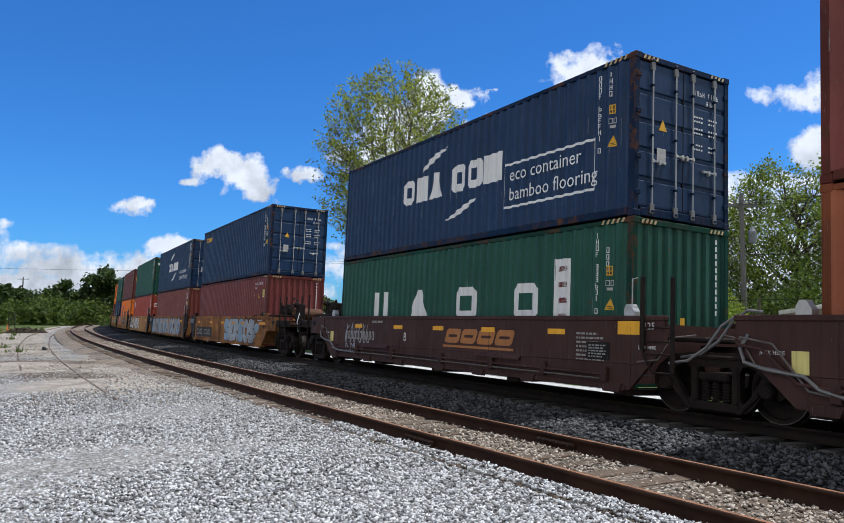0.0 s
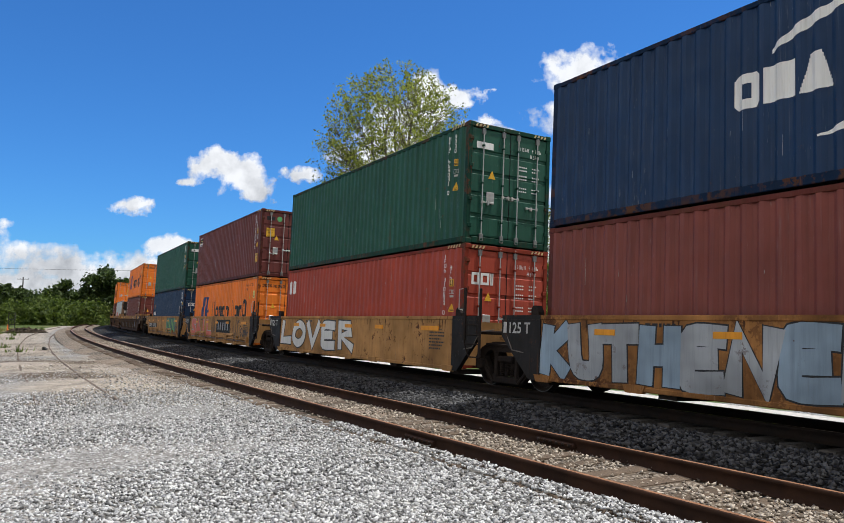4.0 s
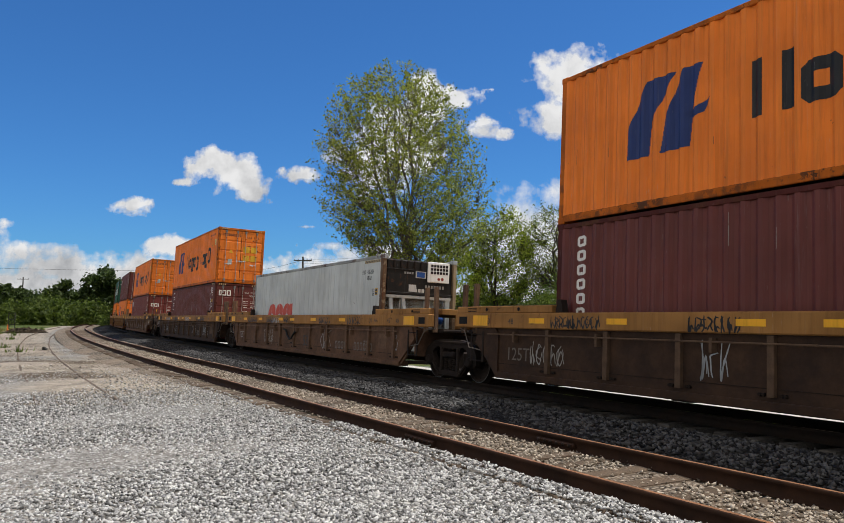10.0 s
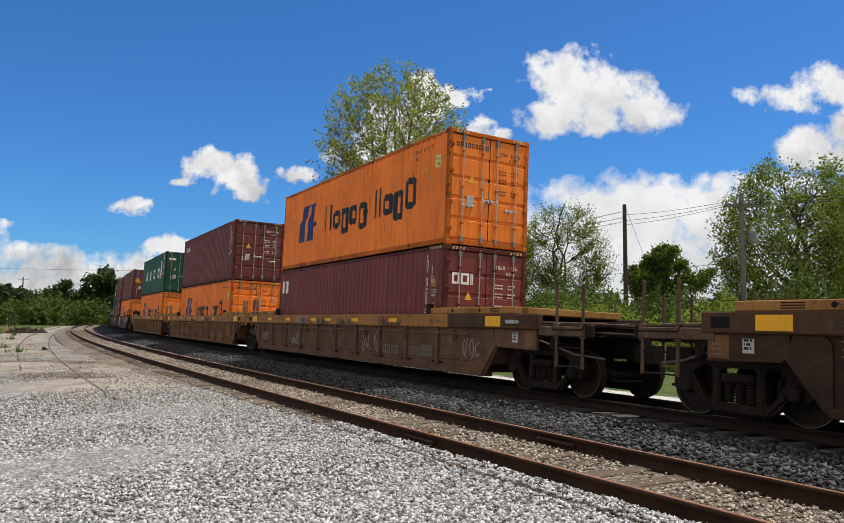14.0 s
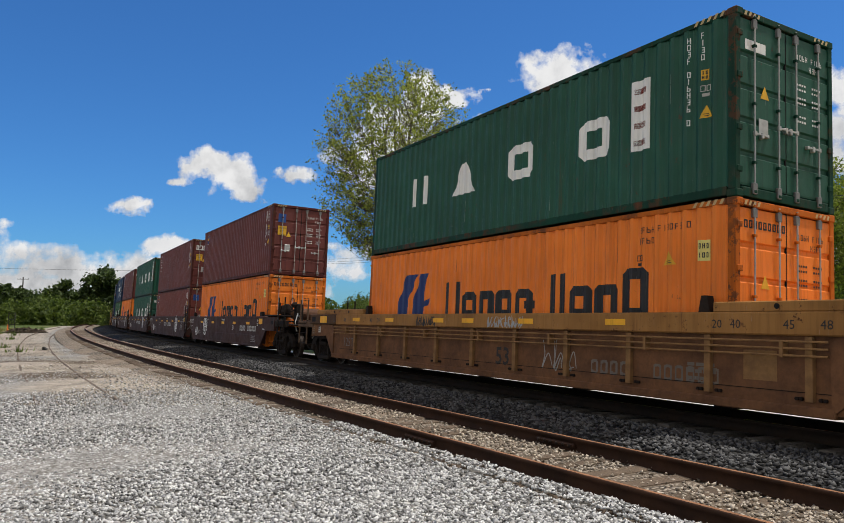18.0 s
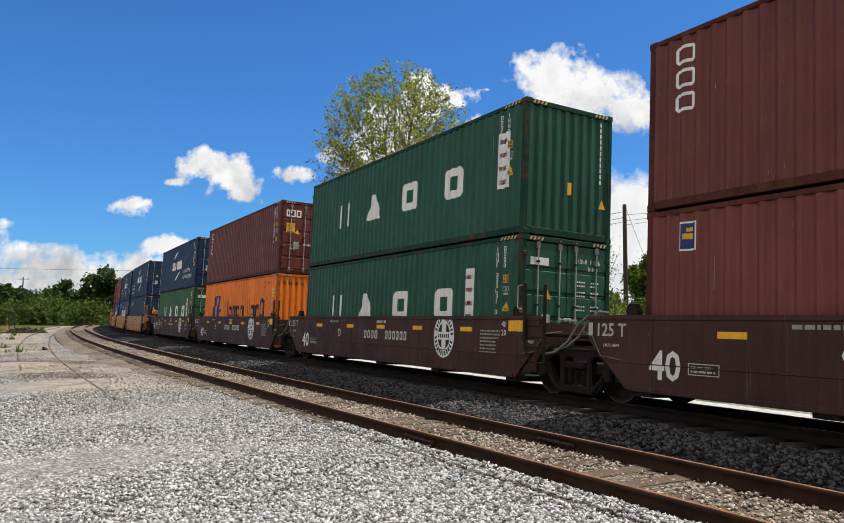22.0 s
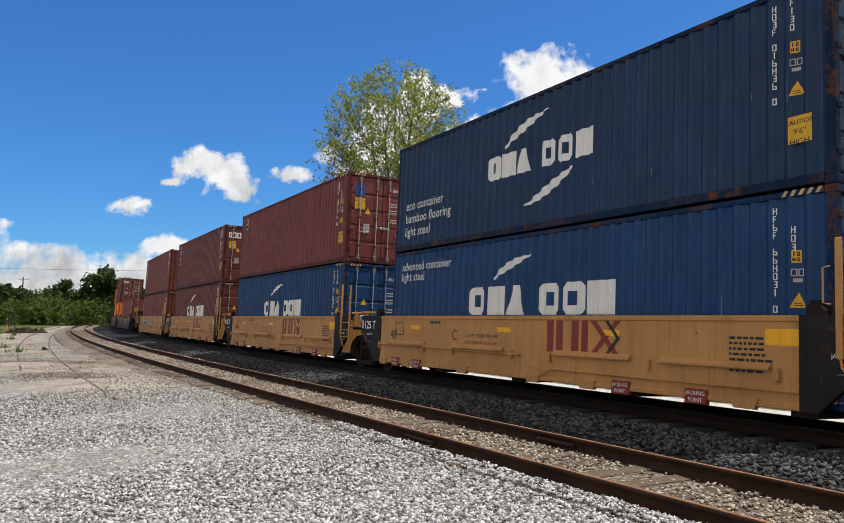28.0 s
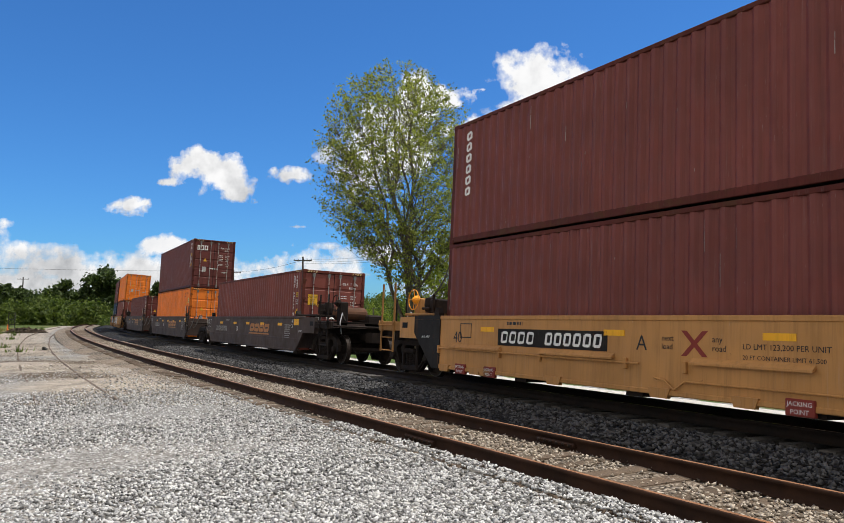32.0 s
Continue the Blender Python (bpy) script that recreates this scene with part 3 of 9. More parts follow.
def scatter(name, xyz, size, material, label, seed):
    """Loose angular stones, joined into one mesh."""
    rng = np.random.default_rng(seed)
    base = np.array([(1, 0, 0), (-1, 0, 0), (0, 1, 0), (0, -1, 0), (0, 0, 1), (0, 0, -1)], float)
    tri = np.array([(0, 2, 4), (2, 1, 4), (1, 3, 4), (3, 0, 4), (2, 0, 5), (1, 2, 5), (3, 1, 5), (0, 3, 5)])
    n = len(xyz)
    r = size * rng.uniform(0.55, 1.25, (n, 1, 1))
    v = base[None] * rng.uniform(0.6, 1.3, (n, 6, 3)) + rng.normal(0, 0.22, (n, 6, 3))
    q = rng.normal(0, 1, (n, 4))
    q /= np.linalg.norm(q, axis=1, keepdims=True)
    w, a, b, c = q.T
    rot = np.stack([np.stack([1 - 2 * (b * b + c * c), 2 * (a * b - c * w), 2 * (a * c + b * w)], -1),
                    np.stack([2 * (a * b + c * w), 1 - 2 * (a * a + c * c), 2 * (b * c - a * w)], -1),
                    np.stack([2 * (a * c - b * w), 2 * (b * c + a * w), 1 - 2 * (a * a + b * b)], -1)], 1)
    v = np.einsum("nij,nkj->nki", rot, v * r) * np.array([1, 1, 0.8]) + xyz[:, None]
    f = (tri[None] + 6 * np.arange(n)[:, None, None]).reshape(-1, 3)
    me = array_mesh(name, v.reshape(-1, 3), f, material)
    return tagged(new(name, me), label, "gravel", kind="stuff")


def build_tracks():
    build_ground()
    strip("ballast_bed", [(-3.75, -0.62), (-3.05, -0.43), (-2.75, -0.32), (-1.85, -0.235), (-1.3, -0.26), (-0.8, -0.26), (0.8, -0.26), (1.75, -0.215), (2.5, -0.36), (3.4, -0.60)],
          -420, 60, 1.0, M_BALLAST, True, "grey crushed-stone ballast under the main track", "ballast", 0.012)
    strip("siding_bed", [(-6.5, -0.33), (-5.7, -0.262), (-5.2, -0.245), (-4.25, -0.235), (-3.3, -0.245), (-2.95, -0.255), (-2.6, -0.36)],
          -330, 60, 1.0, M_SIDING, "siding", "tan stony bed of the unused siding", "ballast", 0.008)
    strip("access_lane", [(2.7, -0.52), (2.9, -0.47), (4.3, -0.47), (4.6, -0.53)], -300, 60, 2.0, plain("pale_lane", (0.52, 0.50, 0.46), 0.9),
          False, "narrow pale gravel lane behind the main track", "lane")
    main = thing("main_track", "main railway track with dark rails on grey ballast", "railway track", kind="structure")
    rail(main, -0.7535, 0.0, -420, 60, True, M_RAILDARK, M_SHINE)
    rail(main, 0.7535, 0.0, -420, 60, True, M_RAILDARK, M_SHINE)
    ties(main, 0.0, -0.172, -70, 12, 0.5, True, M_TIE, 3, 0.01)
    side = thing("siding_track", "rusty siding track with half-buried weathered ties", "railway track", kind="structure")
    rail(side, -4.25 - 0.7535, -0.05, -330, 60, "siding", M_RAILRUST, M_RAILTOP)
    rail(side, -4.25 + 0.7535, -0.05, -330, 60, "siding", M_RAILRUST, M_RAILTOP)
    ties(side, -4.25, -0.212, -85, 12, 0.56, "siding", M_OLDTIE, 4, 0.035)
    # a bonding cable and a joint bar on the siding rails
    bond = on_track(np.linspace(-2.45, -1.75, 9), -4.25 - 0.7535 - np.array([0.05, 0.06, 0.075, 0.08, 0.08, 0.08, 0.075, 0.06, 0.05]), -0.05 - np.array([0.10, 0.15, 0.165, 0.165, 0.16, 0.155, 0.155, 0.15, 0.11]), "siding")
    part("bond_wire", Shape().pipe([tuple(p) for p in bond], 0.007, 5), plain("bond_cable", (0.5, 0.49, 0.46), 0.5), side, "pale bonding cable at a rail joint")
    for s0, off in ((-1.0, 0.7535), (-2.1, -0.7535), (-20.3, -0.7535), (-20.3, 0.7535)):
        bar = on_track(np.array([s0 - 0.38, s0 + 0.38]), -4.25 + off - 0.045, -0.05 - 0.10, "siding")
        jb = part("joint_bar", Shape().tube(tuple(bar[0]), tuple(bar[1]), 0.034, 6), M_RAILRUST, side, "bolted joint bar")
        for k in range(6):
            q = on_track(s0 - 0.31 + k * 0.124, -4.25 + off - 0.082, -0.05 - 0.10, "siding")
            part("bolt", Shape().lathe([(0.006, -0.02), (0.022, -0.015), (0.022, 0.02)], tuple(q), "y", 6), M_RAILDARK, jb)
    rng = np.random.default_rng(11)

    def along(n, s0, s1, l0, l1, z, banked):
        u = rng.uniform(0, 1, n)
        s = s1 - (s1 - s0) * u ** 1.6
        l = rng.uniform(l0, l1, n)
        return on_track(s, l, z(l) if callable(z) else z, banked)

    def bare(p):
        """Leaves some ties uncovered."""
        s = track_coords(p[:, 0], p[:, 1])[0]
        q = np.array([noise.noise((float(a) * 0.45, 3.0, 0)) for a in s])
        return p[rng.uniform(0, 1, len(p)) > 0.75 * smooth01((q + 0.05) / 0.2)]

    shoulder = lambda l: np.interp(l, [-3.75, -3.05, -2.75, -1.9, -1.42, -1.34, -0.8], [-0.61, -0.42, -0.31, -0.225, -0.215, -0.25, -0.25])
    # stone tones kept low as well, to carry the shade beside the train
    scatter("ballast_stones", along(32000, -50, 8, -3.75, -0.85, shoulder, True), 0.037, stone_mat("grey_stone", (0.020, 0.020, 0.022), (0.17, 0.17, 0.172)),
            "loose grey ballast stones along the main track", 1)
    scatter("siding_stones", bare(along(30000, -45, 8, -5.15, -2.75, -0.222, "siding")), 0.028, stone_mat("tan_stone", (0.10, 0.08, 0.06), (0.66, 0.58, 0.48)),
            "tan and pale stones between the siding rails", 2)
    n = 115000
    dist = 5.4 + 22 * rng.uniform(0, 1, n) ** 1.35
    az = rng.uniform(-0.62, 0.40, n)
    x, y = dist * np.sin(az), dist * np.cos(az)
    z, s, l = ground_level(x, y)
    l = l - swing(s)
    keep = (l < -5.45 + 0.33 * smooth01((s + 5.2) / 1.2))
    z = np.where(l > -5.5, z * 0.4 + 0.6 * (level(s) - 0.215), z)
    keep &= rng.uniform(0, 1, n) > 0.85 * smooth01((y - 15.5) / 4.0) * np.exp(-((x + 9.3 - (22 - y) * 0.33) / 4.0) ** 2)
    xyz = np.stack([x, y, z + 0.01], -1)[keep]
    # coarser rubble further off, thinner on the worn tracks
    m = 34000
    fx, fy = -rng.uniform(0, 1, m) ** 0.8 * 46 + 4, 17 + 75 * rng.uniform(0, 1, m) ** 1.7
    fz, fs, fl = ground_level(fx, fy)
    worn = np.exp(-((fx + 9.3 - (22 - fy) * 0.33) / 3.0) ** 2)
    ok = (fl - swing(fs) < -5.4) & (fx > -0.66 * fy - 3) & (rng.uniform(0, 1, m) > 0.92 * worn)
    scatter("yard_rubble", np.stack([fx, fy, fz + 0.012], -1)[ok], 0.032, stone_mat("mixed_stone", (0.10, 0.092, 0.08), (0.62, 0.59, 0.53)), "scattered grey and tan rubble across the yard", 6)
    m = 36000
    gx, gy = -2 - 26 * rng.uniform(0, 1, m), 15 + 34 * rng.uniform(0, 1, m) ** 1.4
    gz, gs, gl = ground_level(gx, gy)
    ok = (gl - swing(gs) < -5.6) & (gx > -0.64 * gy - 2)
    scatter("yard_grit", np.stack([gx, gy, gz + 0.008], -1)[ok], 0.02, stone_mat("tan_grit", (0.13, 0.105, 0.08), (0.56, 0.50, 0.41)), "fine tan grit over the worn dirt", 8)
    scatter("yard_gravel", xyz, 0.024, stone_mat("pale_stone", (0.08, 0.08, 0.08), (0.80, 0.80, 0.79)), "loose pale grey gravel of the yard", 3)


build_tracks()


def spur_line(name, pts, z0, z1, label):
    """A rail of the disused spur: sunk in the dirt near by, standing free further off."""
    p = np.array(pts, float)
    t = np.linspace(0, len(p) - 1, 60)
    x, y = np.interp(t, range(len(p)), p[:, 0]), np.interp(t, range(len(p)), p[:, 1])
    k = np.ones(5) / 5
    x[2:-2], y[2:-2] = np.convolve(x, k, "valid"), np.convolve(y, k, "valid")
    z = ground_level(x, y)[0] + 0.05 + np.interp(np.linspace(0, 1, 60), [0, 0.5, 0.8, 1], [z0, z0 + 0.01, z1, z1])
    sh = Shape()
    pr = [(-0.03, -0.10), (-0.03, -0.004), (-0.024, 0), (0.024, 0), (0.03, -0.004), (0.03, -0.10)]
    v, f = [], []
    for i in range(60):
        a, b = max(i - 1, 0), min(i + 1, 59)
        d = math.atan2(y[b] - y[a], x[b] - x[a])
        v += [(x[i] - math.sin(d) * q, y[i] + math.cos(d) * q, z[i] + h) for q, h in pr]
    for i in range(59):
        f += [(i * 6 + j, i * 6 + j + 1, i * 6 + j + 7, i * 6 + j + 6) for j in range(5)]
    return sh.add(v, f)


def build_spur():
    m = plain("sunken_rust", (0.125, 0.095, 0.074), 0.85)
    t = thing("spur_track", "disused spur rails sunk in the dirt", "railway track", kind="structure")
    part("rail", spur_line("rail", SPUR_LEFT, -0.034, 0.04, ""), m, t)
    part("rail", spur_line("rail", SPUR_RIGHT, -0.034, 0.04, ""), m, t)


SPUR_LEFT = [(-7.8, 14.9), (-10.4, 19.4), (-13.2, 24.1), (-17.8, 32.2), (-23.8, 43.0), (-34.9, 64.5), (-47.5, 91.7), (-60.0, 121.0)]
SPUR_RIGHT = [(-5.95, 14.9), (-8.7, 19.4), (-11.45, 24.1), (-16.1, 32.2), (-22.1, 43.2), (-33.1, 65.0), (-45.6, 92.5), (-58.0, 122.0)]
build_spur()

# ---------------------------------------------------------------- containers
CL, CW, CH = 6.096, 1.219, 2.896
WAVE = 0.2786
WAVE_X = []
for _i in range(43):
    _x = -5.95 + _i * WAVE * 0.994
    WAVE_X += [(_x, 0.0), (_x + 0.072, 0.0), (_x + 0.14, 0.041), (_x + 0.21, 0.041)]
WAVE_X.append((5.95, 0.0))
WX = np.array([a for a, b in WAVE_X])
WD = np.array([b for a, b in WAVE_X])


def side_panel_shape():
    sh, v = Shape(), []
    for a, d in WAVE_X:
        v += [(a, -1.213 + d, 0.15), (a, -1.213 + d, 2.80)]
    return sh.add(v, [(2 * i, 2 * i + 2, 2 * i + 3, 2 * i + 1) for i in range(len(WAVE_X) - 1)])


def end_panel_shape():
    sh, v = Shape(), []
    ys = [-1.10]
    pts = []
    y = -1.10
    for i in range(9):
        pts += [(y, 0.0), (y + 0.09, 0.0), (y + 0.125, 0.045), (y + 0.21, 0.045)]
        y += 0.2444
    pts.append((1.10, 0.0))
    for a, d in pts:
        v += [(6.07 - d, a, 0.15), (6.07 - d, a, 2.80)]
    return sh.add(v, [(2 * i, 2 * i + 2, 2 * i + 3, 2 * i + 1) for i in range(len(pts) - 1)])


def roof_shape():
    sh, v = Shape(), []
    for a, d in WAVE_X[::2]:
        v += [(a, -1.16, 2.872 - d * 0.5), (a, 1.16, 2.872 - d * 0.5)]
    n = len(WAVE_X[::2])
    return sh.add(v, [(2 * i, 2 * i + 2, 2 * i + 3, 2 * i + 1) for i in range(n - 1)])


def door_shape():
    """One pressed leaf: flat pads and horizontal grooves in a single folded sheet."""
    prof = [(6.01, 0.17), (6.058, 0.19)]
    z = 0.22
    for i in range(5):
        prof += [(6.062, z), (6.062, z + 0.40), (6.034, z + 0.425), (6.034, z + 0.485)]
        z += 0.51
    prof[-2:] = [(6.058, 2.75)]
    prof += [(6.01, 2.77)]
    return Shape().add([(x, y, z) for x, z in prof for y in (0.012, 1.105)] , [(2 * i, 2 * i + 1, 2 * i + 3, 2 * i + 2) for i in range(len(prof) - 1)])


def bars_shape():
    return Shape().tube((6.098, 0, 0.07), (6.098, 0, 2.83), 0.0145, 6)


def bar_fittings():
    sh = Shape()
    for z in (0.11, 0.55, 1.45, 2.35, 2.79):
        sh.box(6.062, -0.034, z - 0.022, 6.118, 0.034, z + 0.022, 0.006)
    return sh


def bar_handle(k, low):
    """A flat handle on its rod, with its catch and keeper."""
    z = 0.98 if low else 1.16
    sh = Shape().box(6.112, -0.30, z, 6.122, 0.03, z + 0.028, 0.003).box(6.06, -0.19, z - 0.045, 6.128, -0.14, z + 0.05, 0.008).box(6.085, -0.03, z - 0.02, 6.124, 0.03, z + 0.048, 0.006).box(6.06, -0.32, z - 0.012, 6.118, -0.27, z + 0.04, 0.005)
    return flipped(sh) if k else sh


def hinges_shape():
    sh = Shape()
    for z in (0.42, 1.05, 1.85, 2.5):
        sh.box(6.03, 1.07, z - 0.045, 6.096, 1.185, z + 0.045, 0.008)
    return sh


def stripe_shape():
    """Slanting marks on the top rails beside the corners of a high container."""
    sh = Shape()
    for i in range(5):
        x = 5.32 + i * 0.12
        for y in (-1.2225,):
            sh.add([(x, y, 2.805), (x + 0.055, y, 2.805), (x + 0.105, y, 2.885), (x + 0.05, y, 2.885)], [(0, 1, 2, 3)])
    for k in (-1, 1):
        for i in range(4):
            y = (0.68 if k > 0 else -1.05) + i * 0.10
            sh.add([(6.1, y, 2.79), (6.1, y + 0.05, 2.79), (6.1, y + 0.085, 2.86), (6.1, y + 0.035, 2.86)], [(0, 1, 2, 3)])
    return sh


def decal(rects, lift=0.0):
    """Paint on the corrugated side: rectangles of (x0, z0, x1, z1), laid over the waves."""
    sh = Shape()
    for x0, z0, x1, z1 in rects:
        xs = np.concatenate([[x0], WX[(WX > x0 + 0.004) & (WX < x1 - 0.004)], [x1]])
        ys = -1.213 - 0.004 - lift + np.interp(xs, WX, WD)
        v = []
        for a, b in zip(xs, ys):
            v += [(a, b, z0), (a, b, z1)]
        sh.add(v, [(2 * i, 2 * i + 2, 2 * i + 3, 2 * i + 1) for i in range(len(xs) - 1)])
    return sh


def filled(polys, step=0.015):
    """Columns of paint that fill outlines of (x, z) by the even-odd rule."""
    lo = min(p[0] for q in polys for p in q)
    hi = max(p[0] for q in polys for p in q)
    out, x = [], lo
    while x < hi:
        c, cut = x + step / 2, []
        for q in polys:
            for (a, b), (d, e) in zip(q, q[1:] + q[:1]):
                if (a <= c) != (d <= c):
                    cut.append(b + (e - b) * (c - a) / (d - a))
        cut.sort()
        out += [(x, cut[i], min(x + step, hi), cut[i + 1]) for i in range(0, len(cut) - 1, 2) if cut[i + 1] - cut[i] > 0.004]
        x += step
    return out


def ring(x, z, w, h, t):
    """A rounded, hollow block."""
    def loop(a, b, c, d, r):
        pts = []
        for cx, cz, s in ((c - r, d - r, 0), (a + r, d - r, 1), (a + r, b + r, 2), (c - r, b + r, 3)):
            for k in range(4):
                q = math.pi / 2 * (s + k / 3)
                pts.append((cx + r * math.cos(q), cz + r * math.sin(q)))
        return pts
    r = min(w, h) * 0.28
    return [loop(x, z, x + w, z + h, r), loop(x + t, z + t, x + w - t, z + h - t, max(r - t, 0.02))]


def block_shape(x0, z0, w, h, t):
    """One plain hollow block of paint that follows the waves of the side."""
    c = min(w, h) * 0.16
    marks = [x0, x0 + c, x0 + t, x0 + w - t, x0 + w - c, x0 + w]
    xs = np.array(sorted(set([round(a, 4) for a in marks] + [round(float(a), 4) for a in WX if x0 + 0.004 < a < x0 + w - 0.004])))
    ys = -1.213 - 0.004 + np.interp(xs, WX, WD)
    v, f = [], []
    for a, b in zip(xs, ys):
        cut_ = max(0.0, c - (a - x0), c - (x0 + w - a))
        v += [(a, b, z0 + cut_), (a, b, z0 + max(t, cut_)), (a, b, z0 + h - max(t, cut_)), (a, b, z0 + h - cut_)]
    for i in range(len(xs) - 1):
        p, q = 4 * i, 4 * i + 4
        f += [(p, q, q + 1, p + 1), (p + 2, q + 2, q + 3, p + 3)]
        m = (xs[i] + xs[i + 1]) / 2
        if m < x0 + t or m > x0 + w - t or w < 2.3 * t:
            f.append((p + 1, q + 1, q + 2, p + 2))
    return Shape().add(v, f)


def block(c, x, z, w, h, t, material, name="emblem_block", form="hollow"):
    """One plain shape of a painted trade mark: a hollow block, a bar, a pair of bars or a wedge."""
    key = (form, round(x, 3), round(z, 3), round(w, 3), round(h, 3))
    if form == "bar":
        return part(name, lambda: decal([(x, z, x + w, z + h)]), material, c, key=key)
    if form == "pair":
        part(name, lambda: decal([(x, z, x + t, z + h)]), material, c, key=key + (0,))
        return part(name, lambda: decal([(x + w - t, z, x + w, z + h)]), material, c, key=key + (1,))
    if form == "wedge":
        return part(name, lambda: decal(filled([[(x, z), (x + w, z), (x + w / 2 + 0.55 * t, z + h), (x + w / 2 - 0.55 * t, z + h)]])), material, c, key=key, kind="stuff")
    return part(name, lambda: block_shape(x, z, w, h, t), material, c, key=("block", round(x, 3), round(z, 3), round(w, 3), round(h, 3)))


def block_row(c, x0, x1, z, h, widths, t, material, heights=None, drops=None, gap=0.16, forms=None):
    """A row of plain blocks between x0 and x1, in place of a painted trade mark; None in widths is a space."""
    total = sum((w or 0.5) for w in widths) + gap * (len(widths) - 1)
    k = (x1 - x0) / total
    x = x0
    for i, w in enumerate(widths):
        if w:
            hh = h * (heights[i] if heights else 1.0)
            lo = drops[i] if drops else 0.0
            block(c, x, z - lo, w * k, hh + lo, min(t, w * k * 0.46), material, form=forms[i] if forms else "hollow")
        x += ((w or 0.5) + gap) * k


TEXTS = {}


def text(parent, string, size, material, at, name="lettering", align="LEFT", bold=0.0):
    """Flat letters in the plane of at, reading along its x; large letters are parts of their own, fine print is one part."""
    key = (string, size, material.name, align, bold)
    if key not in TEXTS:
        cu = bpy.data.curves.new("lettering", "FONT")
        cu.body, cu.size, cu.align_x, cu.offset = string, size, align, bold * size
        cu.resolution_u = 2
        tmp = new("lettering_curve", cu)
        me = bpy.data.meshes.new_from_object(tmp.evaluated_get(bpy.context.evaluated_depsgraph_get()))
        bpy.data.objects.remove(tmp)
        bpy.data.curves.remove(cu)
        me.materials.clear()
        me.materials.append(material)
        TEXTS[key] = letters_of(me, material) if size >= 0.28 else [me]
    for me in TEXTS[key]:
        ob = new(name if size < 0.28 else "letter", me)
        ob.parent = parent
        ob.matrix_local = at
        if size < 0.28:
            ob["kind"] = "stuff"


def letters_of(me, material):
    """Cuts a line of lettering into one mesh a letter; pieces that stand over one another stay together."""
    co = [v.co.copy() for v in me.vertices]
    group = list(range(len(co)))

    def root(i):
        while group[i] != i:
            group[i] = group[group[i]]
            i = group[i]
        return i

    for p in me.polygons:
        for v in p.vertices[1:]:
            group[root(v)] = root(p.vertices[0])
    spans = {}
    for i, c in enumerate(co):
        r = root(i)
        a, b = spans.get(r, (c.x, c.x))
        spans[r] = (min(a, c.x), max(b, c.x))
    runs = []
    for r, (a, b) in sorted(spans.items(), key=lambda q: q[1]):
        if runs and a < runs[-1][1] - 0.3 * (b - a):
            runs[-1] = (runs[-1][0], max(b, runs[-1][1]), runs[-1][2] | {r})
        else:
            runs.append((a, b, {r}))
    out = []
    for a, b, roots in runs:
        sh, where = Shape(), {}
        for i, c in enumerate(co):
            if root(i) in roots:
                where[i] = len(where)
                sh.v.append(tuple(c))
        sh.f = [tuple(where[v] for v in p.vertices) for p in me.polygons if root(p.vertices[0]) in roots]
        one = sh.mesh("letter")
        one.materials.append(material)
        out.append(one)
    return out


def on_side(x, z, y=-1.2185):
    return Matrix.Translation((x, y, z)) @ Matrix.Rotation(math.pi / 2, 4, "X")


def on_end(y, z, x=6.069):
    return Matrix.Translation((x, y, z)) @ Matrix.Rotation(math.pi / 2, 4, "Z") @ Matrix.Rotation(math.pi / 2, 4, "X")


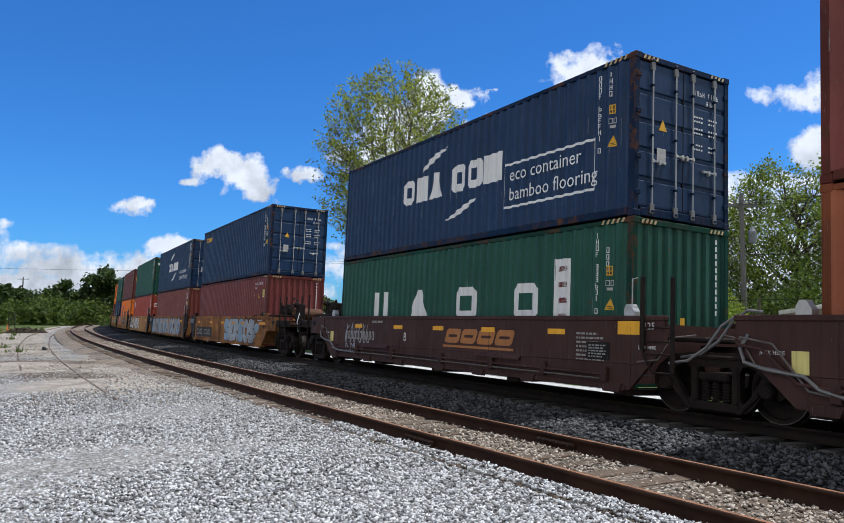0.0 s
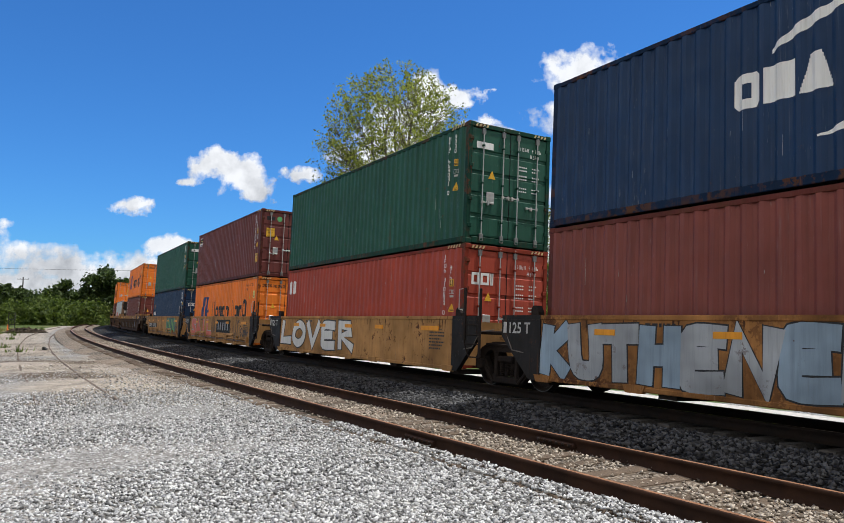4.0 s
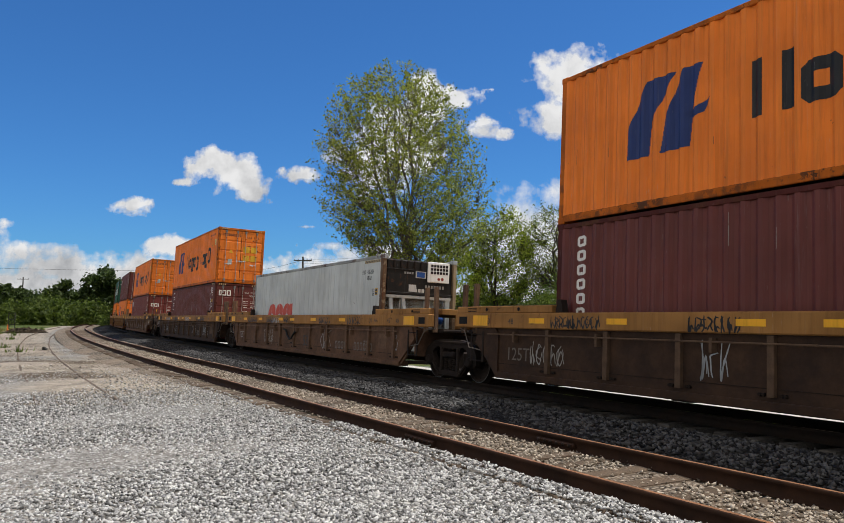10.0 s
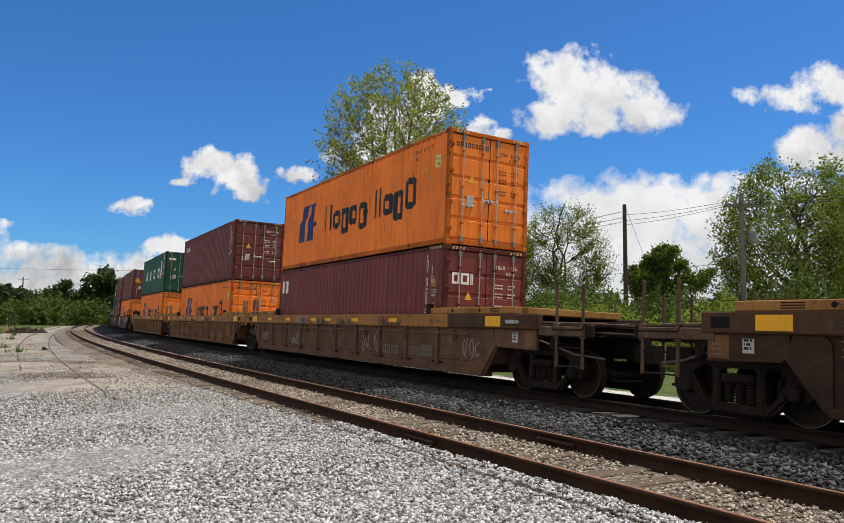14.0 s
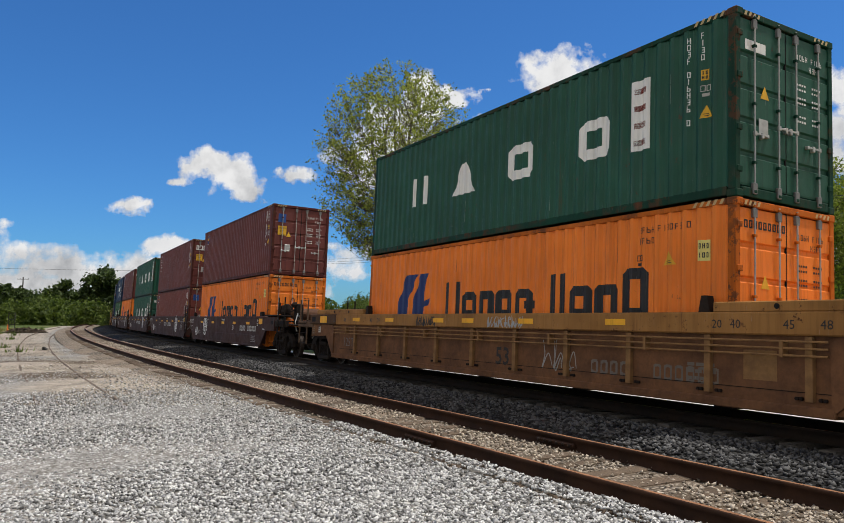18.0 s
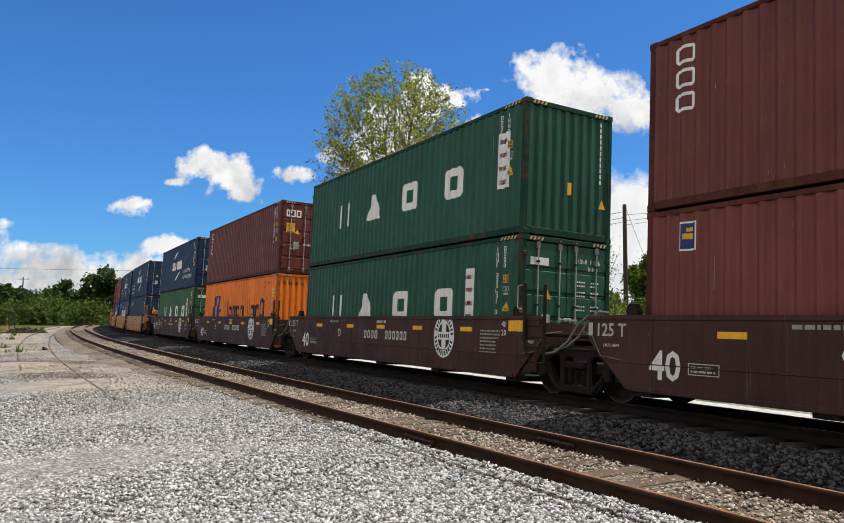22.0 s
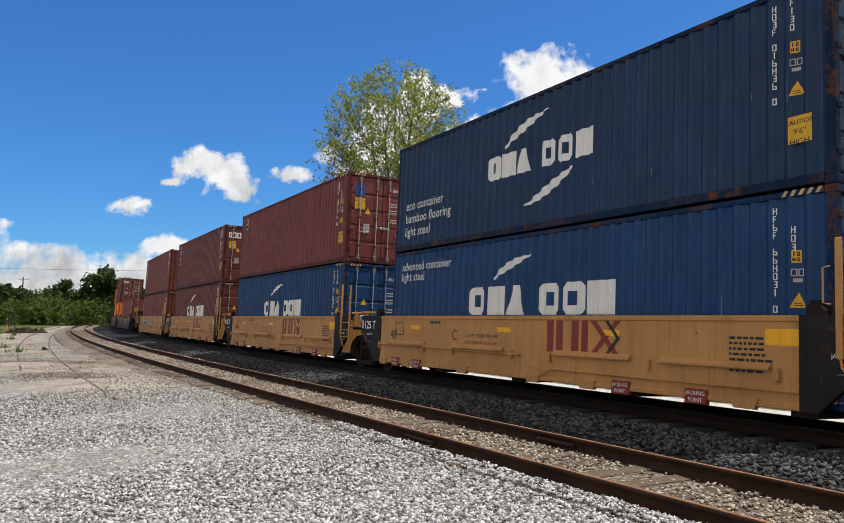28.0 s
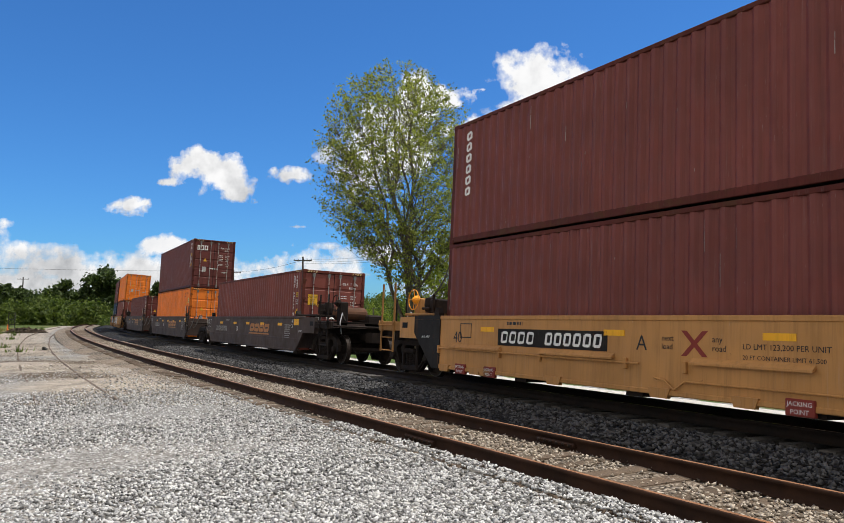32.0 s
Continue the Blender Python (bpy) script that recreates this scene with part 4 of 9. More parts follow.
def container(colour, doors, label):
    """A forty-foot high-cube container; its leading end has doors or a plain corrugated wall."""
    p, fr = PAINT[colour], RAIL_COL[colour]
    c = thing("shipping_container", label, "container", "containers on the train")
    turn = Matrix.Rotation(math.pi, 4, "Z")
    part("side_panel", side_panel_shape, p, c, key="side")
    part("side_panel", side_panel_shape, p, c, key="side", at=turn)
    part("roof_panel", roof_shape, p, c, key="roof")
    part("floor", lambda: Shape().box(-6.0, -1.16, 0.10, 6.0, 1.16, 0.16), M_TIE, c, key="floor")
    part("end_panel", end_panel_shape, p, c, key="end", at=turn)
    for sx in (-1, 1):
        for sy in (-1, 1):
            part("corner_post", lambda sx=sx, sy=sy: Shape().box(min(sx * 5.94, sx * 6.08), min(sy * 1.10, sy * 1.215), 0.11, max(sx * 5.94, sx * 6.08), max(sy * 1.10, sy * 1.215), 2.79, 0.012),
                 fr, c, key=("post", sx, sy))
            for z in (0.0, CH - 0.118):
                part("corner_casting", lambda sx=sx, sy=sy, z=z: Shape().box(min(sx * 5.918, sx * CL), min(sy * 1.057, sy * CW), z, max(sx * 5.918, sx * CL), max(sy * 1.057, sy * CW), z + 0.118, 0.014)
                     .box(min(sx * 5.96, sx * 6.04), min(sy * 1.15, sy * 1.2215), z + 0.03, max(sx * 5.96, sx * 6.04), max(sy * 1.15, sy * 1.2215), z + 0.085),
                     fr, c, key=("casting", sx, sy, z))
    for sy in (-1, 1):
        part("top_rail", lambda sy=sy: Shape().box(-5.92, min(sy * 1.16, sy * 1.219), 2.795, 5.92, max(sy * 1.16, sy * 1.219), 2.88, 0.01), fr, c, key=("top", sy))
        part("bottom_rail", lambda sy=sy: Shape().box(-5.92, min(sy * 1.17, sy * 1.216), 0.03, 5.92, max(sy * 1.17, sy * 1.216), 0.165, 0.01), fr, c, key=("bot", sy))
    for sx in (-1, 1):
        part("header", lambda sx=sx: Shape().box(min(sx * 6.0, sx * 6.09), -1.06, 2.775, max(sx * 6.0, sx * 6.09), 1.06, 2.88, 0.01), fr, c, key=("head", sx))
        part("sill", lambda sx=sx: Shape().box(min(sx * 6.0, sx * 6.085), -1.06, 0.02, max(sx * 6.0, sx * 6.085), 1.06, 0.165, 0.01), fr, c, key=("sill", sx))
    part("hazard_marking", stripe_shape, M_FADEYEL, c, "slanting yellow marks at the upper corners", key="stripes", kind="stuff")
    if doors:
        mirror = Matrix.Scale(-1, 4, (0, 1, 0))
        for k, m in ((0, Matrix()), (1, mirror)):
            d = part("door", door_shape if not k else (lambda: flipped(door_shape())), p, c, key=("door", k))
            part("hinge_set", hinges_shape if not k else (lambda: flipped(hinges_shape())), fr, d, key=("hinge", k), kind="stuff")
            for y in (0.22, 0.80):
                yy = -y if k else y
                b = part("locking_bar", bars_shape, M_GALV, d, "galvanised locking bar", key="bar", at=Matrix.Translation((0, yy, 0)))
                part("bar_hardware", bar_fittings if not k else (lambda: flipped(bar_fittings())), RAIL_COL[colour], d, key=("fit", k), at=Matrix.Translation((0, yy, 0)), kind="stuff")
                part("handle", lambda k=k, y=y: bar_handle(k, y > 0.5), M_GALV, b, "galvanised door handle", key=("handle", k, y > 0.5))
                part("cam_keeper", lambda: Shape().box(6.06, -0.05, 0.07, 6.112, 0.05, 0.24, 0.008).box(6.06, -0.05, 2.62, 6.112, 0.05, 2.76, 0.008), M_DULLZINC, b, "dull cam keepers", key="keeper", kind="stuff")
        part("door_gasket", lambda: Shape().box(6.02, -0.012, 0.17, 6.058, 0.012, 2.77), M_BLACK, c, key="gasket")
    else:
        part("end_panel", end_panel_shape, p, c, key="end")
    return c


def flipped(sh):
    sh.v = [(x, -y, z) for x, y, z in sh.v]
    sh.f = [tuple(reversed(q)) for q in sh.f]
    return sh


def glyph_bars(x, z, w, h, form, t=0.013):
    """The strokes of one code mark, as plain bars."""
    left, right = (x, z, x + t, z + h), (x + w - t, z, x + w, z + h)
    top, foot, mid = (x + t, z + h - t, x + w - t, z + h), (x + t, z, x + w - t, z + t), (x + t, z + h / 2 - t / 2, x + w - t, z + h / 2 + t / 2)
    return [[left, right, top, foot], [(x + w / 2 - t / 2, z, x + w / 2 + t / 2, z + h)], [left, top, mid], [right, top, mid, foot], [left, right, mid], [left, mid, foot, (x + w - t, z, x + w, z + h / 2)]][form % 6]


def glyph_row(x, z, n, skip, seed, w=0.055, h=0.10, dx=0.082, dz=0.0):
    rng = random.Random(seed)
    out = []
    for i in range(n):
        form = rng.choice((0, 1, 2, 3, 4, 5)) if i < n - 1 else 0
        if i not in skip:
            out += glyph_bars(x + i * dx, z - i * dz, w, h, form)
    return out


def code_marks(c, material, doors, colour, seed=0):
    """Small bars where the owner's codes stand, with warning labels."""
    if colour == "orange" or (colour == "wine" and not doors):
        part("owner_code", decal(glyph_row(4.22, 2.52, 13, (4, 11), seed) + glyph_row(4.22, 2.34, 4, (), seed + 1)), material, c, "rows of small code marks", kind="stuff")
        part("warning_label", decal([(5.42, 1.98, 5.62, 2.30)]), M_PALEYEL, c, "pale yellow height label")
        part("label_print", decal(glyph_row(5.44, 2.17, 3, (), seed + 2, 0.035, 0.08, 0.055) + glyph_row(5.44, 2.03, 3, (), seed + 3, 0.035, 0.08, 0.055), 0.003), M_BLACKTXT, c, kind="stuff")
        part("warning_triangle", decal(filled([[(4.72, 1.96), (4.98, 1.96), (4.85, 2.18)]], 0.006)), M_YELLOW, c, "yellow warning triangle", kind="stuff")
        part("label_print", decal([(4.80, 1.985, 4.92, 1.997), (4.79, 2.015, 4.90, 2.027)], 0.003), M_BLACKTXT, c, kind="stuff")
        part("small_label", decal(glyph_bars(4.16, 2.06, 0.07, 0.10, 0) + glyph_bars(4.24, 2.06, 0.07, 0.10, 0) + [(4.18, 1.98, 4.29, 2.03)]), material, c, "small framed plate", kind="stuff")
    else:
        x, old = 5.19, seed % 7
        rects = glyph_row(x, 2.58, 13, (4, 11), old, 0.05, 0.095, 0.0, 0.112) + glyph_row(x + 0.27, 2.30 if seed % 3 == 1 else 2.58, 4, (), old + 1, 0.05, 0.095, 0.0, 0.118)
        part("owner_code", decal(rects), material, c, "upright rows of small code marks", kind="stuff", key=("codes", material.name, old, seed % 3 == 1))
        part("small_label", lambda: decal(glyph_bars(x + 0.26, 1.72, 0.075, 0.10, 0) + glyph_bars(x + 0.345, 1.72, 0.075, 0.10, 0) + [(x + 0.29, 1.64, x + 0.40, 1.69)]), M_PALETXT, c, "small framed plate", key="slabel", kind="stuff")
        part("warning_label", lambda: decal([(x + 0.27, 1.90, x + 0.39, 2.07)]), M_YELLOW, c, "small yellow label", key="wlabel")
        part("label_print", lambda: decal(glyph_row(x + 0.285, 1.99, 2, (), 4, 0.035, 0.06, 0.05) + glyph_row(x + 0.285, 1.92, 2, (), 5, 0.035, 0.05, 0.05), 0.003), M_BLACKTXT, c, key="wprint", kind="stuff")
        part("warning_triangle", lambda: decal(filled([[(x + 0.24, 1.30), (x + 0.46, 1.30), (x + 0.35, 1.50)]], 0.006)), M_YELLOW, c, "yellow warning triangle", key="wtri", kind="stuff")
        part("label_print", lambda: decal([(x + 0.31, 1.325, x + 0.41, 1.336), (x + 0.30, 1.355, x + 0.39, 1.366)], 0.003), M_BLACKTXT, c, key="tprint", kind="stuff")
    # scuffs down the crests of the waves and chipped spots
    rng = random.Random(seed * 13 + 5)
    crest = WX[(WD <= WD.min() + 1e-4)]
    rects = []
    for i in range(rng.randint(9, 16)):
        x = float(rng.choice(crest)) + rng.uniform(-0.006, 0.006)
        z, h, w = rng.uniform(0.3, 2.2), rng.choice((0.05, 0.08, 0.12, 0.3, 0.5)), rng.uniform(0.005, 0.011)
        rects += [(x, z, x + w, z + h * 0.62), (x + 0.003, z + h * 0.66, x + 0.003 + w * 0.7, z + h)]
    part("scuff", decal(rects, 0.001), M_SCUFF.get(colour, M_GREYTXT), c, "thin pale scuffs", kind="stuff")
    if doors:
        def bars():
            sh = Shape()
            for row, z, n, h in ((0, 2.40, 9, 0.09), (1, 2.25, 4, 0.09), (2, 1.98, 8, 0.04), (3, 1.90, 7, 0.04), (4, 1.76, 8, 0.04), (5, 1.68, 7, 0.04), (6, 1.46, 8, 0.04), (7, 1.38, 7, 0.04)):
                y = 0.28 if row != 1 else 0.60
                for i in range(n):
                    w = 0.042 if h > 0.08 else 0.04
                    if not (row == 0 and i == 4):
                        for a, b, p, q in glyph_bars(y, z, w + 0.006, h, (i * 5 + row * 3 + 1) % 6, 0.011) if h > 0.08 else [(y, z, y + w, z + h * 0.8)]:
                            sh.add([(6.0665, a, b), (6.0665, p, b), (6.0665, p, q), (6.0665, a, q)], [(0, 1, 2, 3)])
                    y += 0.075 if h > 0.08 else 0.062
                    if h < 0.08 and i == 3:
                        y += 0.14
            return sh
        part("owner_code", bars, material, c, "rows of small code marks on the door", key=("endbars", material.name), kind="stuff")
        part("warning_triangle", lambda: Shape().prism([(-0.62, 1.58), (-0.42, 1.58), (-0.52, 1.78)], 6.058, 6.067, "x"), M_YELLOW, c, "yellow warning triangle", key="endtri")
        part("approval_plate", lambda: Shape().box(6.058, -0.66, 0.98, 6.068, -0.44, 1.26, 0.004), M_GALV, c, "riveted data plate", key="plate")
    else:
        part("owner_code", lambda: Shape().add(*(lambda n: ([q for i in range(n) for q in ((6.0735, 0.86, 2.6 - i * 0.13), (6.0735, 0.90, 2.6 - i * 0.13), (6.0735, 0.90, 2.69 - i * 0.13), (6.0735, 0.86, 2.69 - i * 0.13))],
             [(4 * i, 4 * i + 1, 4 * i + 2, 4 * i + 3) for i in range(n)]))(11)), material, c, "upright row of small code marks", key=("endcol", material.name), kind="stuff")
        part("warning_triangle", lambda: Shape().prism([(0.84, 0.75), (1.04, 0.75), (0.94, 0.95)], 6.07, 6.0755, "x"), M_YELLOW, c, "yellow warning triangle", key="endtri2")
        part("warning_label", lambda: Shape().box(6.07, -0.05, 0.95, 6.0755, 0.06, 1.22), M_YELLOW, c, "small yellow label", key="endlbl2")


def caution(c, x, z, w=0.42, h=0.46, end=False):
    """Yellow height warning with its words."""
    if end:
        part("caution_label", Shape().box(6.058, x, z, 6.0665, x + w, z + h), M_YELLOW, c, "yellow height warning label")
        at = lambda k: on_end(x + w / 2, z + h - k, 6.070)
    else:
        part("caution_label", Shape().box(x, -1.2185, z, x + w, -1.214, z + h), M_YELLOW, c, "yellow height warning label")
        at = lambda k: on_side(x + w / 2, z + h - k, -1.2215)
    for i, word in enumerate(("CAUTION", "9'6\"", "HIGH")):
        text(c, word, 0.12 if i != 0 else 0.095, M_BLACKTXT, at(0.12 + i * 0.14), align="CENTER")


def swoosh(x, z, w, h, up):
    """A tapering curved stroke."""
    a, b = [], []
    for i in range(13):
        t = i / 12
        px, pz = x + w * t, z + (h * t ** 0.75 if up else h * (1 - (1 - t) ** 0.75))
        th = h * 0.22 * (math.sin(math.pi * min(1, 0.08 + t)) if up else math.sin(math.pi * min(1, 1.05 - t) ** 1.0)) + 0.02
        if not up:
            px, pz = x + w * t, z + h * t ** 1.5
        a.append((px, pz + th))
        b.append((px, pz - th * 0.4))
    return a + b[::-1]


def stroke_part(c, x, z, w, h, up):
    part("curved_stroke", decal(filled([swoosh(x, z, w, h, up)])), M_WHITE, c, "white curved stroke", kind="stuff")


def mark_blue_line(c, x0, x1, z, h, upper=None, lower=None, words=(), wx=0.0, wz=0.0, size=0.36, step=0.38):
    """White blocks with curved strokes; beside them the readable words."""
    block_row(c, x0, x1, z, h, [0.95, 1.05, 1.0, None, 0.95, 1.0, 1.1], 0.17 * h / 0.6, M_WHITE, gap=0.14,
              forms=("hollow", "bar", "wedge", None, "hollow", "hollow", "bar"))
    if upper:
        stroke_part(c, upper[0], upper[1], upper[2] - upper[0], upper[3] - upper[1], True)
    if lower:
        stroke_part(c, lower[0], lower[1], lower[2] - lower[0], lower[3] - lower[1], False)
    for i, w in enumerate(words):
        text(c, w, size, M_WHITE, on_side(wx, wz - i * step))


def mark_orange_line(c):
    """Blue slanted emblem and a row of dark blocks."""
    for a, b, d, e, f in ((-4.36, -3.86, -3.30, -3.90, -4.32), (-3.62, -3.02, -2.78, -3.14, -3.52)):
        part("blue_emblem", decal(filled([[(a, 0.92), (b, 0.92), (b + 0.06, 1.5), (d, 2.22), (e, 2.22), (f, 1.45)]])), M_DARKBLUE, c, "dark blue slanted emblem", kind="stuff")
    part("blue_emblem", decal(filled([[(-3.1, 1.45), (-2.62, 1.62), (-2.75, 1.42), (-2.95, 1.36)]])), M_DARKBLUE, c, kind="stuff")
    ws = [0.95, 0.8, 0.8, 0.8, 0.8, 0.5, 0.26, 0.26, 0.85, 0.8, 0.8]
    hs = [1.42, 1.0, 1.0, 1.0, 1.0, 0.22, 1.42, 1.42, 1.0, 1.0, 1.42]
    dr = [0, 0, 0.22, 0, 0.22, -0.26, 0, 0, 0, 0.22, 0]
    ws[5] = None
    block_row(c, -1.92, 4.42, 1.10, 0.60, ws, 0.185, M_BLACKTXT, hs, dr, 0.13,
              ("pair", "hollow", "hollow", "hollow", "hollow", None, "bar", "bar", "hollow", "hollow", "hollow"))
    part("emblem_bar", decal([(1.12, 1.30, 1.46, 1.46)]), M_BLACKTXT, c)
    mark_row(c, -1.0, 2.46, [0.075] * 9, 0.12, M_BLACKTXT, True, 0.022)


def mark_green_line(c, shift=0.0):
    for x, w, form in ((-3.86, 0.78, "pair"), (-1.80, 0.92, "wedge"), (0.42, 0.84, "hollow"), (2.64, 0.80, "hollow")):
        block(c, x + shift, 1.12, w, 0.74, 0.20, M_WHITE, form=form)
    x = 3.94 + shift + (1.0 if shift > 0.15 else 0)
    x = min(x, 5.1)
    part("white_panel", decal([(x, 1.05, x + 0.42, 2.28)]), M_WHITE, c, "upright white panel")
    part("panel_script", decal([(x + 0.08, 1.14 + i * 0.30, x + 0.34, 1.24 + i * 0.30) for i in range(4)]), M_REDLOGO, c, "red script bars", kind="stuff")


def mark_column(c, x, z, n, material, s=0.2):
    """A short column of blocks beside the trailing corner."""
    for i in range(n):
        block(c, x, z - i * s * 1.32, s * 1.25, s, 0.055, material)


def mark_row(c, x, z, widths, h, material, end=False, t=0.06):
    if end:
        y = x
        for w in widths:
            part("emblem_block", Shape().box(6.060, y, z, 6.0675, y + t, z + h).box(6.060, y + w - t, z, 6.0675, y + w, z + h).box(6.060, y + t, z, 6.0675, y + w - t, z + t).box(6.060, y + t, z + h - t, 6.0675, y + w - t, z + h), material, c)
            y += w + 0.035
    else:
        for w in widths:
            block(c, x, z, w, h, t, material)
            x += w + 0.05


def refrigerated_container():
    c = thing("refrigerated_container", "dirty white refrigerated container with a black cooling unit", "container", "containers on the train")
    p = PAINT["white"]
    sh = Shape().box(-6.05, -1.205, 0.16, 5.80, 1.205, 2.80, 0.01)
    part("body", sh, p, c)
    for i in range(26):
        x = -5.9 + i * 0.445
        part("side_seam", lambda: Shape().box(-0.010, -1.2115, 0.18, 0.010, -1.205, 2.70), PAINT["white"], c, key="seam", at=Matrix.Translation((x, 0, 0)))
    fr = RAIL_COL["white"]
    for sx, x in ((-1, -6.0), (1, 5.985)):
        for sy in (-1, 1):
            part("corner_post", Shape().box(x - 0.09, sy * 1.16 - 0.055, 0.1, x + 0.09, sy * 1.16 + 0.055, 2.8, 0.01), fr if sx < 0 else M_RUSTPOST, c, "rust-streaked corner post" if sx > 0 else "")
    for sx in (-1, 1):
        for sy in (-1, 1):
            for z in (0.0, CH - 0.118):
                part("corner_casting", Shape().box(min(sx * 5.918, sx * CL), min(sy * 1.057, sy * CW), z, max(sx * 5.918, sx * CL), max(sy * 1.057, sy * CW), z + 0.118, 0.014), fr, c)
    for sy in (-1, 1):
        part("top_rail", Shape().box(-5.92, sy * 1.19 - 0.03, 2.79, 5.92, sy * 1.19 + 0.03, 2.885, 0.01), fr, c)
        part("bottom_rail", Shape().box(-5.92, sy * 1.19 - 0.03, 0.02, 5.92, sy * 1.19 + 0.03, 0.16, 0.01), fr, c)
    part("side_panel", Shape().box(5.80, -1.205, 0.16, 5.893, -1.10, 2.80, 0.008), p, c)
    unit = part("cooling_unit", Shape().box(5.80, -1.09, 1.80, 6.03, 1.09, 2.80, 0.04), M_BLACKPAINT, c, "black cooling unit")
    part("unit_lip", Shape().box(6.03, -1.09, 1.80, 6.05, 1.09, 1.87, 0.008).box(6.03, -1.09, 2.50, 6.045, 0.18, 2.53, 0.006), M_BLACKPAINT, unit)
    for i in range(5):
        part("unit_fin", lambda: Shape().box(6.03, -0.03, 2.56, 6.06, 0.03, 2.78, 0.008), M_TRUCK, unit, key="fin", at=Matrix.Translation((0, -0.85 + i * 0.22, 0)))
    g = part("unit_grille", Shape().box(6.03, 0.23, 2.20, 6.075, 0.97, 2.80, 0.02), M_WHITE, unit, "white louvred panel")
    for i in range(6):
        for z in (2.45, 2.55, 2.65):
            # flat black plates paint the shade inside the slots
            part("vent_slot", lambda: Shape().box(6.073, 0, 0, 6.08, 0.075, 0.075), M_BLACK, g, key="slot", at=Matrix.Translation((0, 0.33 + i * 0.10, z)))
    for y in (0.60, 0.72):
        part("trade_mark", Shape().lathe([(0.045, -0.002), (0.045, 0.002)], (6.078, y, 2.31), "x", 12), M_REDLOGO, g, "small red disc")
    part("maker_plate", Shape().box(6.03, -0.15, 2.30, 6.036, 0.19, 2.50), M_PALETXT, unit, "pale frame of a small plate")
    part("maker_plate", Shape().box(6.036, -0.11, 2.325, 6.04, 0.15, 2.475), M_BLUELBL, unit, "small blue plate")
    for i in range(4):
        part("unit_label", lambda: Shape().box(6.03, 0, 2.40, 6.036, 0.055, 2.46), M_GREYTXT, unit, key="unitlbl", at=Matrix.Translation((0, -0.52 + i * 0.08, 0)))
    for i in range(7):
        part("unit_label", lambda: Shape().box(6.03, 0, 2.02, 6.036, 0.06, 2.11), M_GREYTXT, unit, key="unitlbl2", at=Matrix.Translation((0, 0.18 + i * 0.095, 0)))
    part("service_label", Shape().box(6.03, -0.36, 1.90, 6.036, -0.12, 2.10), M_PALETXT, unit, "worn white service label")
    for i in range(3):
        part("unit_label", lambda: Shape().box(6.034, 0, 1.89, 6.04, 0.09, 1.99), M_PALETXT, unit, "pale number plate", key="unitlbl3", at=Matrix.Translation((0, -0.18 + i * 0.12, 0)))
    part("compressor_bay", Shape().box(5.72, -1.1, 0.2, 5.80, 1.1, 1.80), M_RUSTPOST, unit, "stained compressor bay")
    part("bay_frame", Shape().box(5.80, -1.07, 1.70, 6.02, 1.07, 1.79, 0.01).box(5.80, -1.07, 0.2, 6.02, 1.07, 0.34, 0.01), p, unit, "pale frame of the compressor bay")
    for y0, y1 in ((-0.95, -0.85), (-0.55, -0.36), (0.25, 0.48), (0.9, 0.92)):
        part("bay_strut", Shape().prism([(y0, 1.70), (y0 + 0.10, 1.70), (y1 + 0.10, 0.34), (y1, 0.34)], 5.94, 6.0, "x"), p, unit, "slanting pale strut")
    for y, m in ((-0.2, M_BLACK), (0.62, M_BLUELBL)):
        part("bay_motor", Shape().lathe([(0.05, -0.22), (0.15, -0.2), (0.15, 0.2), (0.05, 0.22)], (5.90, y, 1.15), "y", 14), m, unit, "round motor in the bay")
    for y in (-0.7, 0.1, 0.75):
        part("bay_pipe", Shape().tube((5.93, y, 0.4), (5.90, y + 0.15, 1.65), 0.03), M_GALV, unit)
    stripes = Shape()
    for i in range(9):
        x = 4.85 + i * 0.112
        stripes.add([(x, -1.2095, 2.70), (x + 0.055, -1.2095, 2.70), (x + 0.105, -1.2095, 2.765), (x + 0.05, -1.2095, 2.765)], [(0, 1, 2, 3)])
    part("stripe_row", stripes, M_BLACKTXT, c, "slanting black hazard marks", kind="stuff")
    part("stripe_ground", Shape().box(4.82, -1.2085, 2.69, 5.88, -1.2048, 2.775), M_FADEYEL, c, "faded pale band under the marks")
    code = Shape()
    for a, b, d, e in glyph_row(4.68, 2.38, 12, (4, 11), 3, 0.055, 0.12, 0.072, 0.0) + glyph_row(5.04, 2.20, 4, (), 5, 0.055, 0.12, 0.072, 0.0):
        code.box(a, -1.2085, b, d, -1.204, e)
    part("owner_code", code, M_BLACKTXT, c, "rows of small black code marks", kind="stuff")
    red = paint("red_side_mark", (0.60, 0.075, 0.035), 0.2, 0.2)
    for cx in (-3.62, -2.74, -1.90):
        arch = [(cx + 0.53 * math.cos(a * math.pi / 12), 1.06 + 0.58 * math.sin(a * math.pi / 12)) for a in range(13)]
        inner = [(cx + 0.22 * math.cos(a * math.pi / 12), 1.06 + 0.20 * math.sin(a * math.pi / 12)) for a in range(13)]
        part("trade_mark", plate(Shape(), arch + inner[::-1], [], -1.2095 - 0.0015 * (cx == -2.74), -1.204), red, c, "red arched shape")
    part("trade_mark", Shape().box(-1.62, -1.2125, 0.95, -1.31, -1.204, 1.62), red, c, "red upright block")
